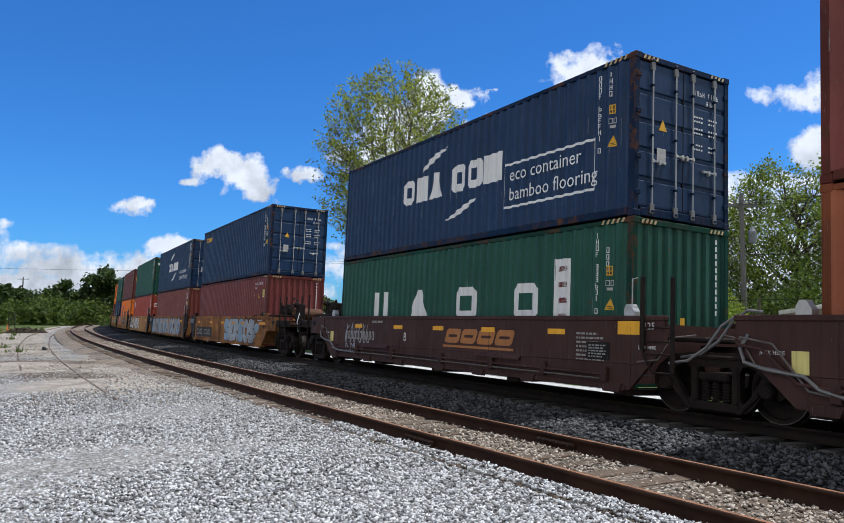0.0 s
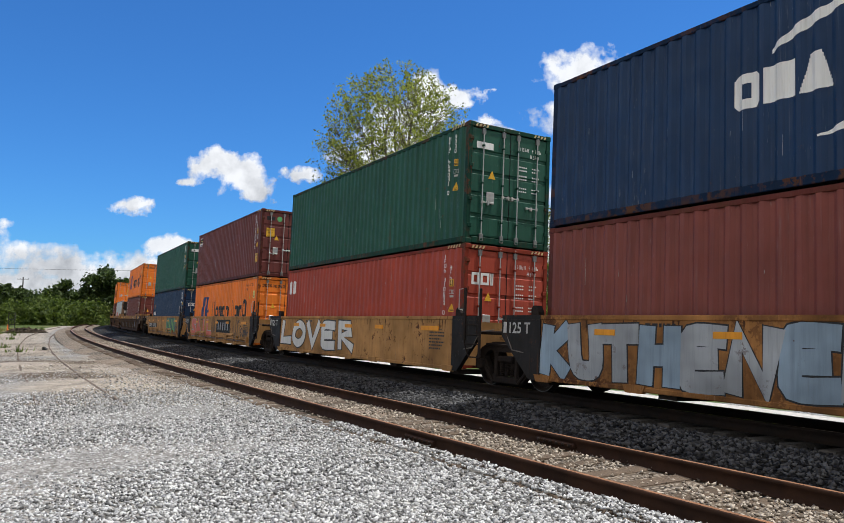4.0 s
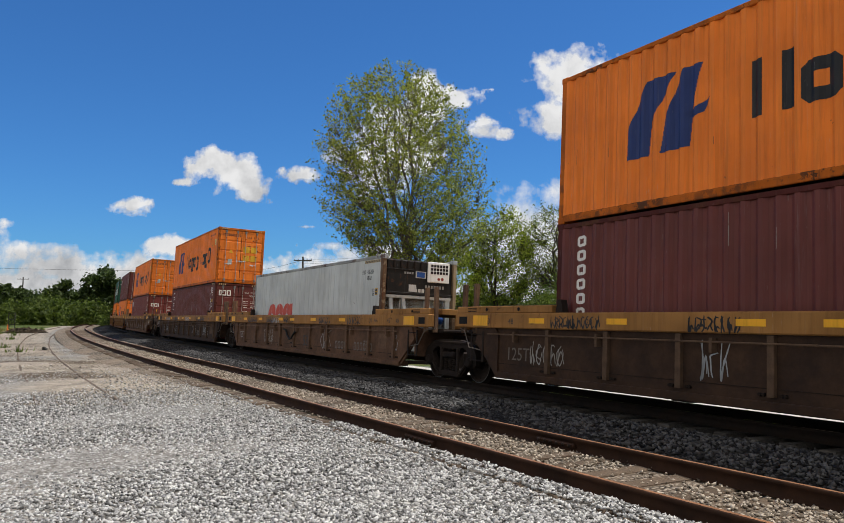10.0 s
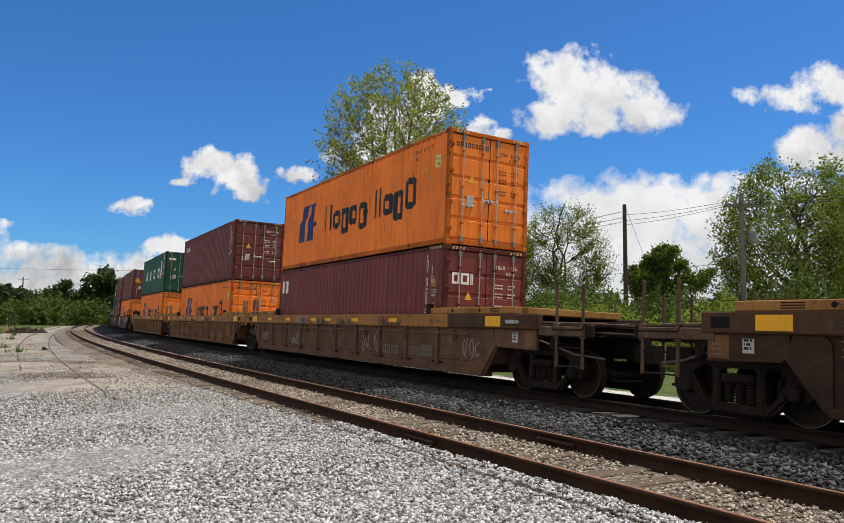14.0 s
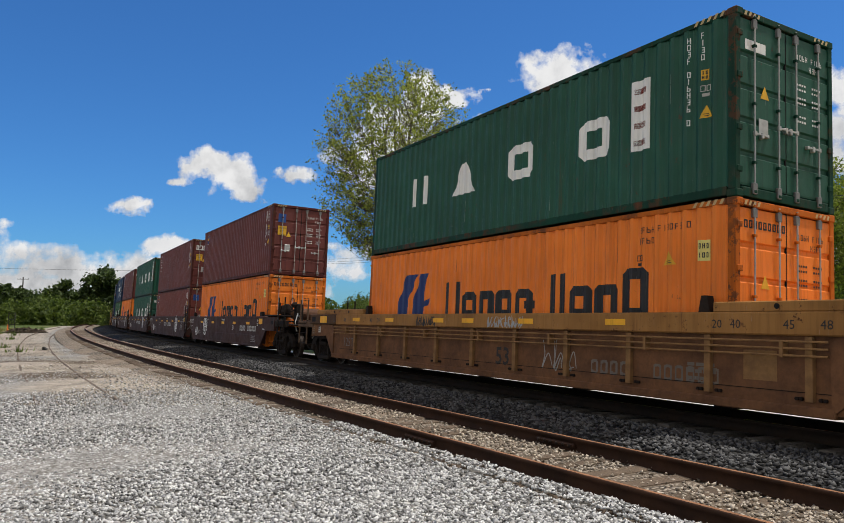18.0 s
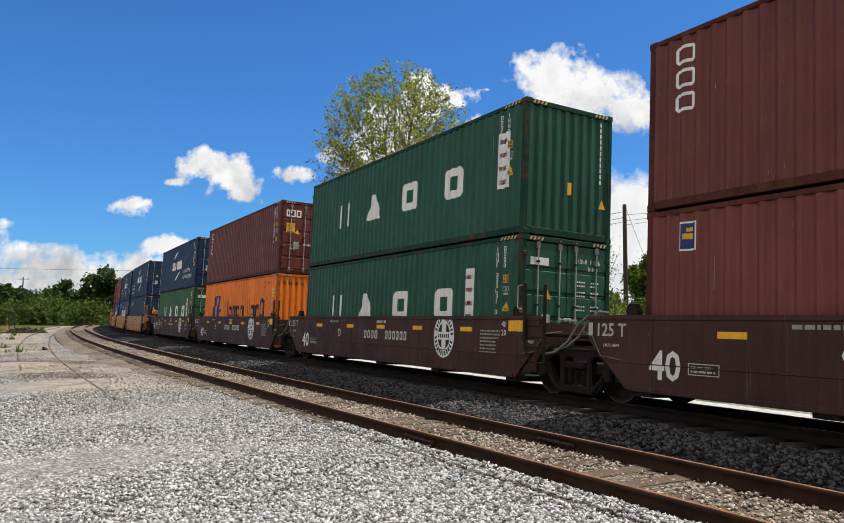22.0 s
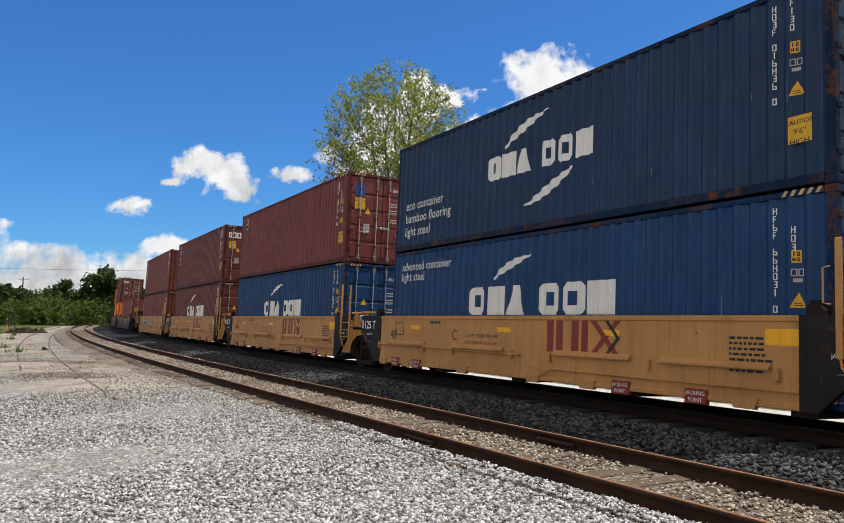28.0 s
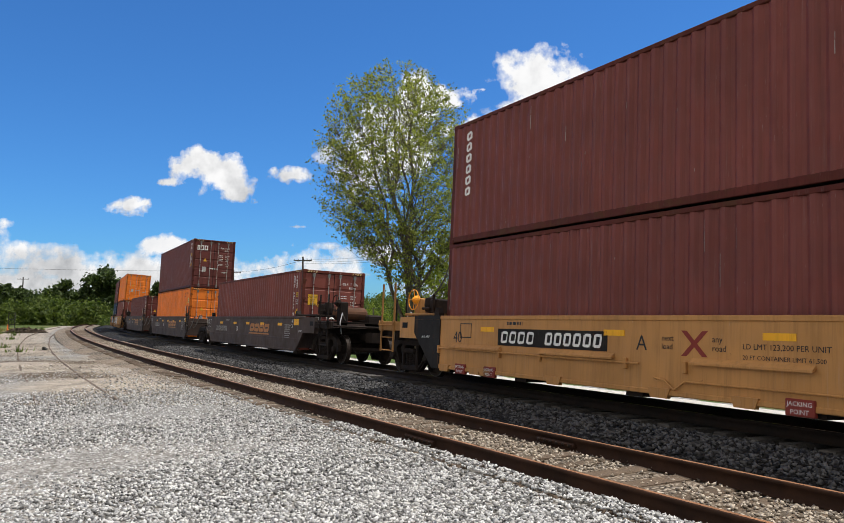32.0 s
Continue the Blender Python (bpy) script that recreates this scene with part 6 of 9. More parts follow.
def well_car_40(own_s, colour, first, last, half, unit, label, marks):
    """A smooth-sided well unit for forty-foot containers."""
    m = M_CAR["weathered" if unit in (2, 3) else colour]
    clean = colour == "yellow"
    car = thing("well_car", label, "rail car", "well cars of the train")
    outline = [(-6.30, 0.285), (6.22, 0.285), (6.95, 1.0), (6.95, 1.42), (-7.2, 1.42), (-7.2, 1.08)]
    for sy in (-1, 1):
        s = part("side_wall", lambda sy=sy: Shape().prism(outline, min(sy * 1.34, sy * 1.41), max(sy * 1.34, sy * 1.41)), m, car, key=("w40", sy))
        part("top_chord", lambda sy=sy: Shape().box(-7.22, min(sy * 1.33, sy * 1.43), 1.405, 6.97, max(sy * 1.33, sy * 1.43), 1.49, 0.012), m, s, key=("c40", sy))
        part("bottom_chord", lambda sy=sy: Shape().box(-6.15, min(sy * 1.2, sy * 1.43), 0.265, 6.15, max(sy * 1.2, sy * 1.43), 0.345, 0.012), m, s, key=("b40", sy))
    for x in (-6.32, 6.32):
        part("bulkhead", lambda: Shape().box(-0.04, -1.335, 0.4, 0.04, 1.335, 1.38), m, car, key="bulk40", at=Matrix.Translation((x, 0, 0)))
    for x in (-6.0, -3.0, 0.0, 3.0, 6.0):
        part("cross_member", lambda: Shape().box(-0.18, -1.335, 0.19, 0.18, 1.335, 0.29), M_TRUCK, car, key="cross", at=Matrix.Translation((x, 0, 0)))
    for x in (-6.2, 6.2):
        cover_plate(car, x, M_GALV if unit < 2 else M_TRUCK)
    rf = M_OLDREFLECT if colour == "worn" else M_REFLECT
    for i, x in enumerate({"yellow": (-6.3, -4.1, -0.4, 2.6), "worn": (-5.15, -2.4, -0.1, 1.85, 3.45) if first else (-6.3, -4.3, -1.87, 0.15, 2.2)}.get(colour, (-4.3, -1.87, 0.15, 2.2, 4.4))):
        part("reflector", lambda: Shape().box(-0.24, -1.426 if colour == "worn" else -1.416, -0.05, 0.24, -1.409, 0.05), rf, car, "yellow reflective strip", key=("refl", colour), at=Matrix.Translation((x, 0, 1.20)))
    part("reflector", lambda: Shape().box(-0.24, -1.416, -0.11, 0.24, -1.409, 0.11) if colour != "worn" else Shape().box(-0.42, -1.428, -0.055, 0.42, -1.409, 0.055), rf, car, "large yellow reflective panel", key=("refl2", colour), at=Matrix.Translation({"brown": (6.2, 0, 1.29), "grey": (6.2, 0, 1.29), "worn": (6.25 if first else 4.95, 0, 1.2)}.get(colour, (5.75, 0, 1.2))))
    dark = M_BLACKTXT if colour in ("yellow", "worn") else M_GREYTXT
    y = -1.4135
    if unit != 2:
        part("small_print", letter_rows(4.95, 0.66 if unit == 13 else 1.16, 13, 4 if unit == 13 else 7, 0.04, 0.035, 0.055, 0.075, y, unit), dark, car, "rows of tiny stencilled print", kind="stuff")
    part("small_print", letter_rows(-3.4, 1.30, 12, 1, 0.05, 0.06, 0.06, 0.1, y, unit + 9), dark, car, "row of tiny stencilled print", kind="stuff")
    if unit == 2:
        part("small_print", letter_rows(4.75, 1.34, 12, 3, 0.04, 0.03, 0.055, 0.055, y, 31), M_RUSTY, car, "rows of tiny faded print", kind="stuff")
        part("print_plate", Shape().box(5.62, -1.419, 1.30, 6.12, -1.411, 1.345), M_PALETXT, car, "narrow stencilled plate")
        part("print_frame", Shape().add([(a, -1.4145, b) for a, b in ((6.3, 0.62), (6.72, 0.62), (6.72, 1.04), (6.3, 1.04), (6.315, 0.635), (6.705, 0.635), (6.705, 1.025), (6.315, 1.025))], [(0, 1, 5, 4), (1, 2, 6, 5), (2, 3, 7, 6), (3, 0, 4, 7)]), M_BLACKTXT, car, "thin dark frame")
        part("small_print", letter_rows(6.36, 0.80, 6, 1, 0.03, 0.06, 0.055, 0.1, y, 32), M_BLACKTXT, car, kind="stuff")
        for x, w, h in ((4.55, 0.07, 0.05), (4.98, 0.07, 0.055), (5.75, 0.12, 0.09), (6.45, 0.36, 0.12)):
            part("chord_block", Shape().box(x, -1.43, 1.49, x + w, -1.30, 1.49 + h, 0.012), m, car, "small rusty block on the top edge")
        part("recovery_plate", Shape().box(6.30, -1.424, 1.075, 6.75, -1.41, 1.10, 0.004).box(6.42, -1.43, 1.05, 6.55, -1.41, 1.10, 0.006), M_TRUCK, car, "dark ledge below the reflector")
        for dx, dz, r in ((5.42, 1.16, 0.035), (5.55, 0.85, 0.018), (5.33, 0.69, 0.06), (5.46, 0.70, 0.03)):
            part("paint_blot", Shape().lathe([(r, -0.0015), (r * 0.9, 0.0015)], (dx, -1.4125, dz), "y", 9), M_SPRAYBLUE, car, "pale blot of spray")
    if colour == "worn":
        side_pipes(car, m, unit)
    if colour == "brown" or colour == "grey":
        part("crease", lambda: Shape().prism([(-1.41, 0.70), (-1.422, 0.71), (-1.41, 0.725)], -6.6, 6.5, "x"), m, car, "pressed crease along the side", key=("crease", colour))
        for i, x in enumerate((-6.0, -2.0, 2.0, 6.0)):
            part("weld_seam", lambda: Shape().box(-0.006, -1.416, 0.30, 0.006, -1.4095, 1.40), m, car, key=("seam40", colour), at=Matrix.Translation((x + 0.25, 0, 0)))
        if unit < 2:
            side_fittings(car, m)
            text(car, "125", 0.16, M_WHITE, on_side(6.52, 1.27, -1.4145))
            pl = part("data_plate", Shape().box(5.22, -1.4165, 0.74, 5.78, -1.409, 1.04, 0.003), M_BLACKPAINT, car, "black data plate")
            part("small_print", letter_rows(5.27, 0.97, 8, 5, 0.04, 0.025, 0.055, 0.048, -1.4175, 77), M_GREYTXT, pl, kind="stuff")
            part("end_plate", Shape().box(-6.36, -1.4165, 0.72, -6.12, -1.409, 1.02, 0.003), M_PALEYEL, car, "pale yellow notice plate")
            part("air_hose", Shape().pipe([(-7.0, -1.40, 1.22), (-7.1, -1.44, 1.02), (-7.02, -1.46, 0.84), (-6.7, -1.47, 0.76), (-6.15, -1.47, 0.70), (-5.95, -1.47, 0.55), (-5.6, -1.47, 0.47), (-4.2, -1.46, 0.44)], 0.027, 7), M_HOSEGREY, car, "thick grey air pipe")
        else:
            text(car, "40", 0.17, M_WHITE, on_side(5.72, 1.26, -1.4145))
            text(car, "20", 0.17, M_WHITE, on_side(5.72, 1.09, -1.4145))
    if clean:
        for x0, x1 in ((-5.5, -3.6), (-2.28, -0.38), (1.2, 3.1), (3.7, 5.6)):
            part("side_ledge", Shape().prism([(-1.41, 0.80), (-1.49, 0.76), (-1.49, 0.79), (-1.41, 0.86)], x0, x1, "x"), m, car, "narrow angled ledge")
        for x in (-6.0, -3.6, -2.3, -0.1, 1.1, 3.5, 5.7):
            part("bracket", Shape().box(x - 0.03, -1.475, 0.62, x + 0.03, -1.408, 0.80, 0.01), m, car)
        for x in (-5.06, -3.94, 2.9, 4.4):
            part("jacking_block", Shape().box(x - 0.2, -1.45, 0.20, x + 0.2, -1.37, 0.42, 0.01), M_REDLOGO, car, "brown jacking block")
            text(car, "JACKING", 0.085, M_WHITE, on_side(x, 0.33, -1.453), align="CENTER")
            text(car, "POINT", 0.085, M_WHITE, on_side(x, 0.23, -1.453), align="CENTER")
        for i, x in enumerate((-5.75, -4.5, -4.1, -1.9, 0.6, 2.1, 5.2)):
            part("lug", lambda: Shape().prism([(-0.22, 0.37), (0.22, 0.37), (0.16, 0.22), (-0.16, 0.22)], -1.45, -1.36), m, car, key="lug40", at=Matrix.Translation((x, 0, 0)))
        part("air_line", Shape().pipe([(-5.95, -1.46, 0.74), (0.2, -1.46, 0.72)], 0.018), m, car)
        part("air_line", Shape().pipe([(0.5, -1.44, 0.52), (0.7, -1.45, 0.50), (0.9, -1.45, 0.36), (1.1, -1.45, 0.5), (6.0, -1.45, 0.5)], 0.016), m, car)
    if clean or colour == "worn":
        for k in ((-1, 1) if clean or not (first or last) else ((-1,) if first else (1,))):
            e = 6.975 if k > 0 else 7.225
            b0, b1 = (6.235, 0.985) if k > 0 else (6.32, 1.065)
            part("end_panel", Shape().prism([(k * 6.0, 0.26), (k * b0, 0.26), (k * e, b1), (k * e, 1.40), (k * 6.0, 1.40)], -1.437, -1.335), M_BLACKPAINT, car, "black-painted end panel")
            part("end_panel", Shape().box(min(k * 6.0, k * e), -1.437, 1.403, max(k * 6.0, k * e), -1.32, 1.494), M_BLACKPAINT, car, "black-painted end panel")
    for k, own in ((1, first), (-1, last)):
        if own:
            brake_gear(car, k * 6.85, k, 2.35 if clean else 2.2, M_YGEAR if clean else M_TRUCK, None, m)
            coupler(car, k * 8.05, k)
            truck(car, k * 8.05, own_s)
            hand_brake(car, k * 7.75, k, M_YGEAR if clean else M_TRUCK)
        else:
            joint_gear(car, k * 6.6, k, M_TRUCK, colour in ("brown", "grey"), clean)
            if k > 0:
                truck(car, half, own_s)
                lm = m if clean else M_TRUCK
                lad = part("ladder", Shape().box(6.49, -1.47, 0.95, 6.58, -1.435, 2.45 if clean else 2.12, 0.01).box(7.10, -1.47, 0.60, 7.18, -1.435, 2.40 if clean else 2.08, 0.01)
                           .pipe([(6.54, -1.45, 0.97), (6.56, -1.45, 0.85), (6.74, -1.45, 0.60), (7.14, -1.45, 0.60)], 0.016), lm, car, "end ladder")
                for z in (0.88, 1.08, 1.30):
                    part("rung", lambda: Shape().tube((6.56, -1.452, 0), (7.12, -1.452, 0), 0.014, 6), lm, lad, key=("rung", clean), at=Matrix.Translation((0, 0, z)))
                part("grab_iron", Shape().pipe([(6.42, -1.44, 1.62), (6.36, -1.50, 1.64), (6.36, -1.50, 2.08), (6.42, -1.44, 2.10)], 0.012), M_GALV if not clean else lm, car, "bent grab iron")
            else:
                if unit > 1:
                    text(car, "125 T", 0.30, M_WHITE if clean else M_PALETXT, on_side(-7.02, 1.14, -1.4395 if clean or colour == "worn" else -1.4145), bold=0.018)
                    part("stencil_plate", Shape().box(-7.16, -1.444, 1.14, -7.06, -1.436, 1.36), M_PALETXT, car, "small pale plate")
        if unit != 2:
            text(car, "JACK HERE", 0.075, M_WHITE, on_side(k * 6.62 - 0.2, 0.96, -1.4395 if clean else -1.4145))
    marks(car)
    return car


def well_car_53(own_s, colour, first, last, half, unit, label, marks):
    """A ribbed well unit for fifty-three-foot containers."""
    m, sm = M_CAR["dusty"], M_SIDE53[colour]
    car = thing("well_car", label, "rail car", "well cars of the train")
    fa, fb, ra, rz = (8.17, 8.62, 8.17, 8.72) if first and last else (8.17, 8.62, 7.72, 8.45) if first else (7.72, 8.45, 8.17, 8.72) if last else (7.72, 8.45, 7.72, 8.45)
    out = [(-ra, 0.26), (fa, 0.26), (fb, 0.92), (fb, 1.245), (-rz, 1.245), (-rz, 0.92)]
    rear, fore = (9.97 if last else 9.2), (9.97 if first else 9.2)
    deep = (rz - 0.9 if last else rear), (fb - 1.9 if first else fore)
    for sy in (-1, 1):
        s = part("side_wall", lambda sy=sy: Shape().prism(out, min(sy * 1.34, sy * 1.40), max(sy * 1.34, sy * 1.40)), sm, car, key=("w53", sy, first, last))
        part("top_chord", lambda sy=sy: Shape().box(-deep[0], min(sy * 1.33, sy * 1.49), 1.225, deep[1], max(sy * 1.33, sy * 1.49), 1.535, 0.02), m, s, "dull yellow top chord", key=("c53", sy, rear, fore))
        for k, own, a, b in ((1, first, deep[1], fore), (-1, last, deep[0], rear)):
            if own:
                part("chord_end", lambda k=k, a=a, b=b, sy=sy: Shape().box(min(k * (a + 0.004), k * b), min(sy * 1.33, sy * 1.49), 1.225, max(k * (a + 0.004), k * b), max(sy * 1.33, sy * 1.49), 1.535, 0.02), M_CHORDEND, s, "grimy brown end of the top chord", key=("ce53", sy, k))
        part("bottom_chord", lambda sy=sy: Shape().box(0.07 - ra, min(sy * 1.15, sy * 1.45), 0.215, fa - 0.07, max(sy * 1.15, sy * 1.45), 0.34, 0.015), sm, s, key=("b53", sy, first, last))
        for i in range(-5, 6):
            x = (0.10 if unit in (7, 10) else -0.32) + i * 1.53
            if abs(x) > 7.5:
                continue
            rb = part("side_rib", lambda sy=sy: Shape().prism([(-0.05, 0.40), (0.05, 0.40), (0.05, 1.21), (-0.05, 1.21)], min(sy * 1.395, sy * 1.47), max(sy * 1.395, sy * 1.47)), M_RIB[colour], s, "pale upright rib",
                      key=("rib", sy), at=Matrix.Translation((x, 0, 0)))
            if sy < 0:
                for bx in (-0.19, -0.13, 0.13, 0.19):
                    part("bolt", lambda: Shape().lathe([(0.004, -0.03), (0.026, -0.026), (0.026, 0.012)], (0, 0, 0), "y", 6), M_TRUCK, rb, key="ribbolt", at=Matrix.Translation((bx, -1.415, 0.43)))
    for z in ((1.15, 1.06, 0.97) if unit in (9, 11, 12) else (1.10,)):
        part("air_line", lambda: Shape().pipe([(-7.9, -1.495, 0), (7.6, -1.495, 0)], 0.015), M_RIB[colour], car, "thin air line along the side", key="line53", at=Matrix.Translation((0, 0, z)))
        if unit not in (7, 9, 11, 12):
            break
    for i in range(7):
        part("line_clamp", lambda: Shape().box(-0.025, -1.515, -0.12, 0.025, -1.40, 0.09), M_RIB[colour], car, key="clamp", at=Matrix.Translation((-7.0 + i * 2.33, 0, 1.07)))
    if unit == 8:
        part("air_hose", Shape().pipe([(-1.32, -1.47, 1.02), (-1.07, -1.48, 0.98), (-0.88, -1.49, 0.80), (-0.63, -1.49, 0.68), (-0.43, -1.49, 0.72), (-0.25, -1.48, 0.88), (-0.1, -1.47, 0.97)], 0.035, 7), M_HOSE, car, "black hanging hose loop")
        part("hose_bracket", Shape().box(-0.66, -1.46, 0.53, -0.40, -1.40, 0.57).box(-0.44, -1.46, 0.57, -0.40, -1.40, 0.70), M_TRUCK, car)
    part("weld_line", lambda: Shape().box(-7.6, -1.4075, 0.505, 7.6, -1.3995, 0.515), M_TRUCK, car, key="weld53")
    part("stencil_patch", Shape().box(6.35, -1.404, 0.62, 6.85, -1.3995, 1.02), M_RIB[colour], car, "dusty square patch")
    for k in (-1, 1):
        e, own = (fore if k > 0 else rear) - 0.05, first if k > 0 else last
        lo, hi = (fa, fb) if k > 0 else (ra, rz)
        part("end_gusset", Shape().prism([(k * (lo - 0.06), 0.30), (k * (hi - 0.02), 0.92), (k * (hi - 0.16), 1.22), (k * (lo - 0.02), 1.22), (k * (lo - 0.12), 1.12), (k * (lo - 0.12), 0.30)], -1.44, -1.40), sm, car)
        c = e - (0.5 if k < 0 else 0.72) if own else e
        out_by = 0.32 if unit == 8 and k > 0 else 0.0
        part("walkway_cover", Shape().box(min(k * (6.16 + out_by), k * c), -1.10, 1.538, max(k * (6.16 + out_by), k * c), 1.47, 1.68, 0.012).box(min(k * (5.9 + out_by), k * c), -1.47, 1.538, max(k * (5.9 + out_by), k * c), -1.245, 1.68, 0.012), m, car, "dull yellow walkway cover")
        for q in (6.9, 8.0):
            # black discs paint the shade inside the holes
            part("cover_hole", lambda: Shape().lathe([(0.04, -0.003), (0.04, 0.003)], (0, -1.4735, 0), "y", 10), M_BLACK, car, key="hole", at=Matrix.Translation((k * (q + out_by), 0, 1.61)))
        # dark strips on the cover paint the shade inside its slots
        part("cover_slats", Shape().box(k * 8.55 - 0.17, -1.474, 1.565, k * 8.55 + 0.17, -1.468, 1.58).box(k * 8.55 - 0.17, -1.474, 1.60, k * 8.55 + 0.17, -1.468, 1.615).box(k * 8.55 - 0.17, -1.474, 1.635, k * 8.55 + 0.17, -1.468, 1.65), M_TRUCK, car, "dark slots in the cover", kind="stuff")
        if own and k > 0:
            part("latch", Shape().box(8.96, -1.502, 1.335, 9.40, -1.488, 1.40, 0.008).box(9.06, -1.52, 1.325, 9.30, -1.50, 1.41, 0.012), M_GALV, car, "worn steel latch on the chord")
        else:
            # black patch on the chord paints the opening's shaded inside
            part("pull_hole", Shape().box(min(k * (e - 0.45), k * (e - 0.13)), -1.4945, 1.30, max(k * (e - 0.45), k * (e - 0.13)), -1.489, 1.46), M_BLACK, car, "dark opening in the chord")
            part("hole_rim", Shape().box(k * (e - 0.29) - 0.19, -1.497, 1.27, k * (e - 0.29) + 0.19, -1.489, 1.30).box(k * (e - 0.29) - 0.19, -1.497, 1.46, k * (e - 0.29) + 0.19, -1.489, 1.49).box(k * (e - 0.29) - 0.19, -1.497, 1.30, k * (e - 0.29) - 0.16, -1.489, 1.46).box(k * (e - 0.29) + 0.16, -1.497, 1.30, k * (e - 0.29) + 0.19, -1.489, 1.46), M_CHORDEND if own else m, car, "raised rim of the opening")
        r = k * ((e - 1.40 if k > 0 else e - 1.12) if own else e - 0.95)
        part("reflector", Shape().box(r - 0.27, -1.496, 1.27, r + 0.27, -1.489, 1.485), M_REFLECT, car, "large yellow reflective panel")
        part("container_guide", Shape().prism([(k * (5.72 + out_by) - 0.1, 1.535), (k * (5.72 + out_by) + 0.1, 1.535), (k * (5.72 + out_by) + 0.05, 1.78), (k * (5.72 + out_by) - 0.05, 1.78)], -1.44, -1.3), M_TRUCK, car, "dark sloped container guide")
        part("bulkhead", Shape().box(k * 8.3 - 0.04, -1.33, 0.5, k * 8.3 + 0.04, 1.33, 1.2), sm, car)
    for i, x in enumerate((-6.3, -4.2, -1.7, -0.45, 1.6, 4.0)):
        part("reflector", lambda: Shape().box(-0.24, -1.4945, -0.05, 0.22, -1.489, 0.05), M_REFLECT, car, "yellow reflective strip", key="refl53", at=Matrix.Translation((x, 0, 1.38)))
    for x in (-6.0, -3.0, 0.0, 3.0, 6.0):
        part("cross_member", lambda: Shape().box(-0.18, -1.335, 0.19, 0.18, 1.335, 0.29), M_TRUCK, car, key="cross", at=Matrix.Translation((x, 0, 0)))
    for x, w in ((5.9, "20"), (6.2, "40"), (7.0, "45"), (7.5, "48"), (8.05, "53")):
        text(car, w, 0.17, M_BLACKTXT, on_side(x, 1.31, -1.4935))
    text(car, "53", 0.50, M_DARKSTEN, on_side(0.62 if unit in (7, 10) else 0.50, 0.50, -1.4035), bold=0.015)
    for x, w in ((-8.0, "53"), (-7.2, "48"), (-6.55, "45"), (-5.4, "40"), (-4.95, "20")):
        text(car, w, 0.17, M_BLACKTXT, on_side(x, 1.31, -1.4935))
    text(car, "125T", 0.36, M_GREYTXT if colour == "rusty" else M_DIMTXT, on_side(-7.35, 0.60, -1.4045))
    part("small_print", letter_rows(5.4, 0.75, 8, 3, 0.05, 0.05, 0.07, 0.1, -1.4035, unit + 5), M_DIMTXT, car, kind="stuff")
    for k, own in ((1, first), (-1, last)):
        if own:
            hi = fb if k > 0 else rz
            es = part("end_side", Shape().prism([(k * (hi - 0.10), 0.94), (k * (hi + 0.02), 0.86), (k * 9.9, 0.83), (k * 9.9, 1.222), (k * (hi - 0.10), 1.222)], -1.432, -1.36), sm, car, "dark side plate over the end truck")
            part("stencil_plate", Shape().box(k * 9.22 - 0.09, -1.4355, 0.96, k * 9.22 + 0.09, -1.4315, 1.16), M_PALETXT, es, "small white notice")
            part("notice_print", letter_rows(k * 9.22 - 0.07, 1.12, 3, 3, 0.03, 0.035, 0.048, 0.055, -1.4375, 6), M_BLACKTXT, es, kind="stuff")
            part("stencil_patch", Shape().box(k * 9.70 - 0.17, -1.4355, 0.87, k * 9.70 + 0.17, -1.4315, 1.20), M_STENCILTAN, es, "dull orange stencil patch")
            part("patch_print", letter_rows(k * 9.70 - 0.12, 1.13, 4, 4, 0.035, 0.025, 0.06, 0.07, -1.4375, 8), M_DIMTXT, es, kind="stuff")
            brake_gear(car, k * 8.9, k, 2.05, M_TRUCK, M_RIB["dusty"])
            part("deck_beam", Shape().box(min(k * 9.98, k * 11.2), -1.46, 1.12, max(k * 9.76, k * 11.2), -1.405, 1.30, 0.015), M_RIB["dusty"], car, "dusty outer beam of the end platform")
            for i in range(3):
                part("grating_bar", Shape().tube((k * 9.2, -0.9 + i * 0.6, 1.38), (k * 11.2, -0.9 + i * 0.6, 1.36), 0.03, 6), M_RIB["dusty"], car)
            part("brake_rod", Shape().pipe([(k * 9.3, -1.2, 0.95), (k * 9.8, -1.25, 1.02), (k * 10.6, -1.1, 0.80), (k * 11.2, -0.9, 0.74)], 0.022), M_PIPE, car, "bent brake rod")
            coupler(car, k * 9.85, k)
            truck(car, k * 9.66, own_s)
        else:
            joint_gear(car, k * 8.4, k, M_TRUCK)
            if k > 0:
                truck(car, half, own_s)
            part("step", ladder_shape(2, 0.5, 1.15), M_TRUCK, car, at=Matrix.Translation((k * 8.35, -1.44, 0)))
            for dx in (0.15, 0.6):
                part("end_post", Shape().box(k * (8.55 + dx) - 0.05, -1.32, 1.1, k * (8.55 + dx) + 0.05, -1.22, 2.2, 0.012), M_RIB[colour], car, "dusty upright post")
    marks(car)
    return car


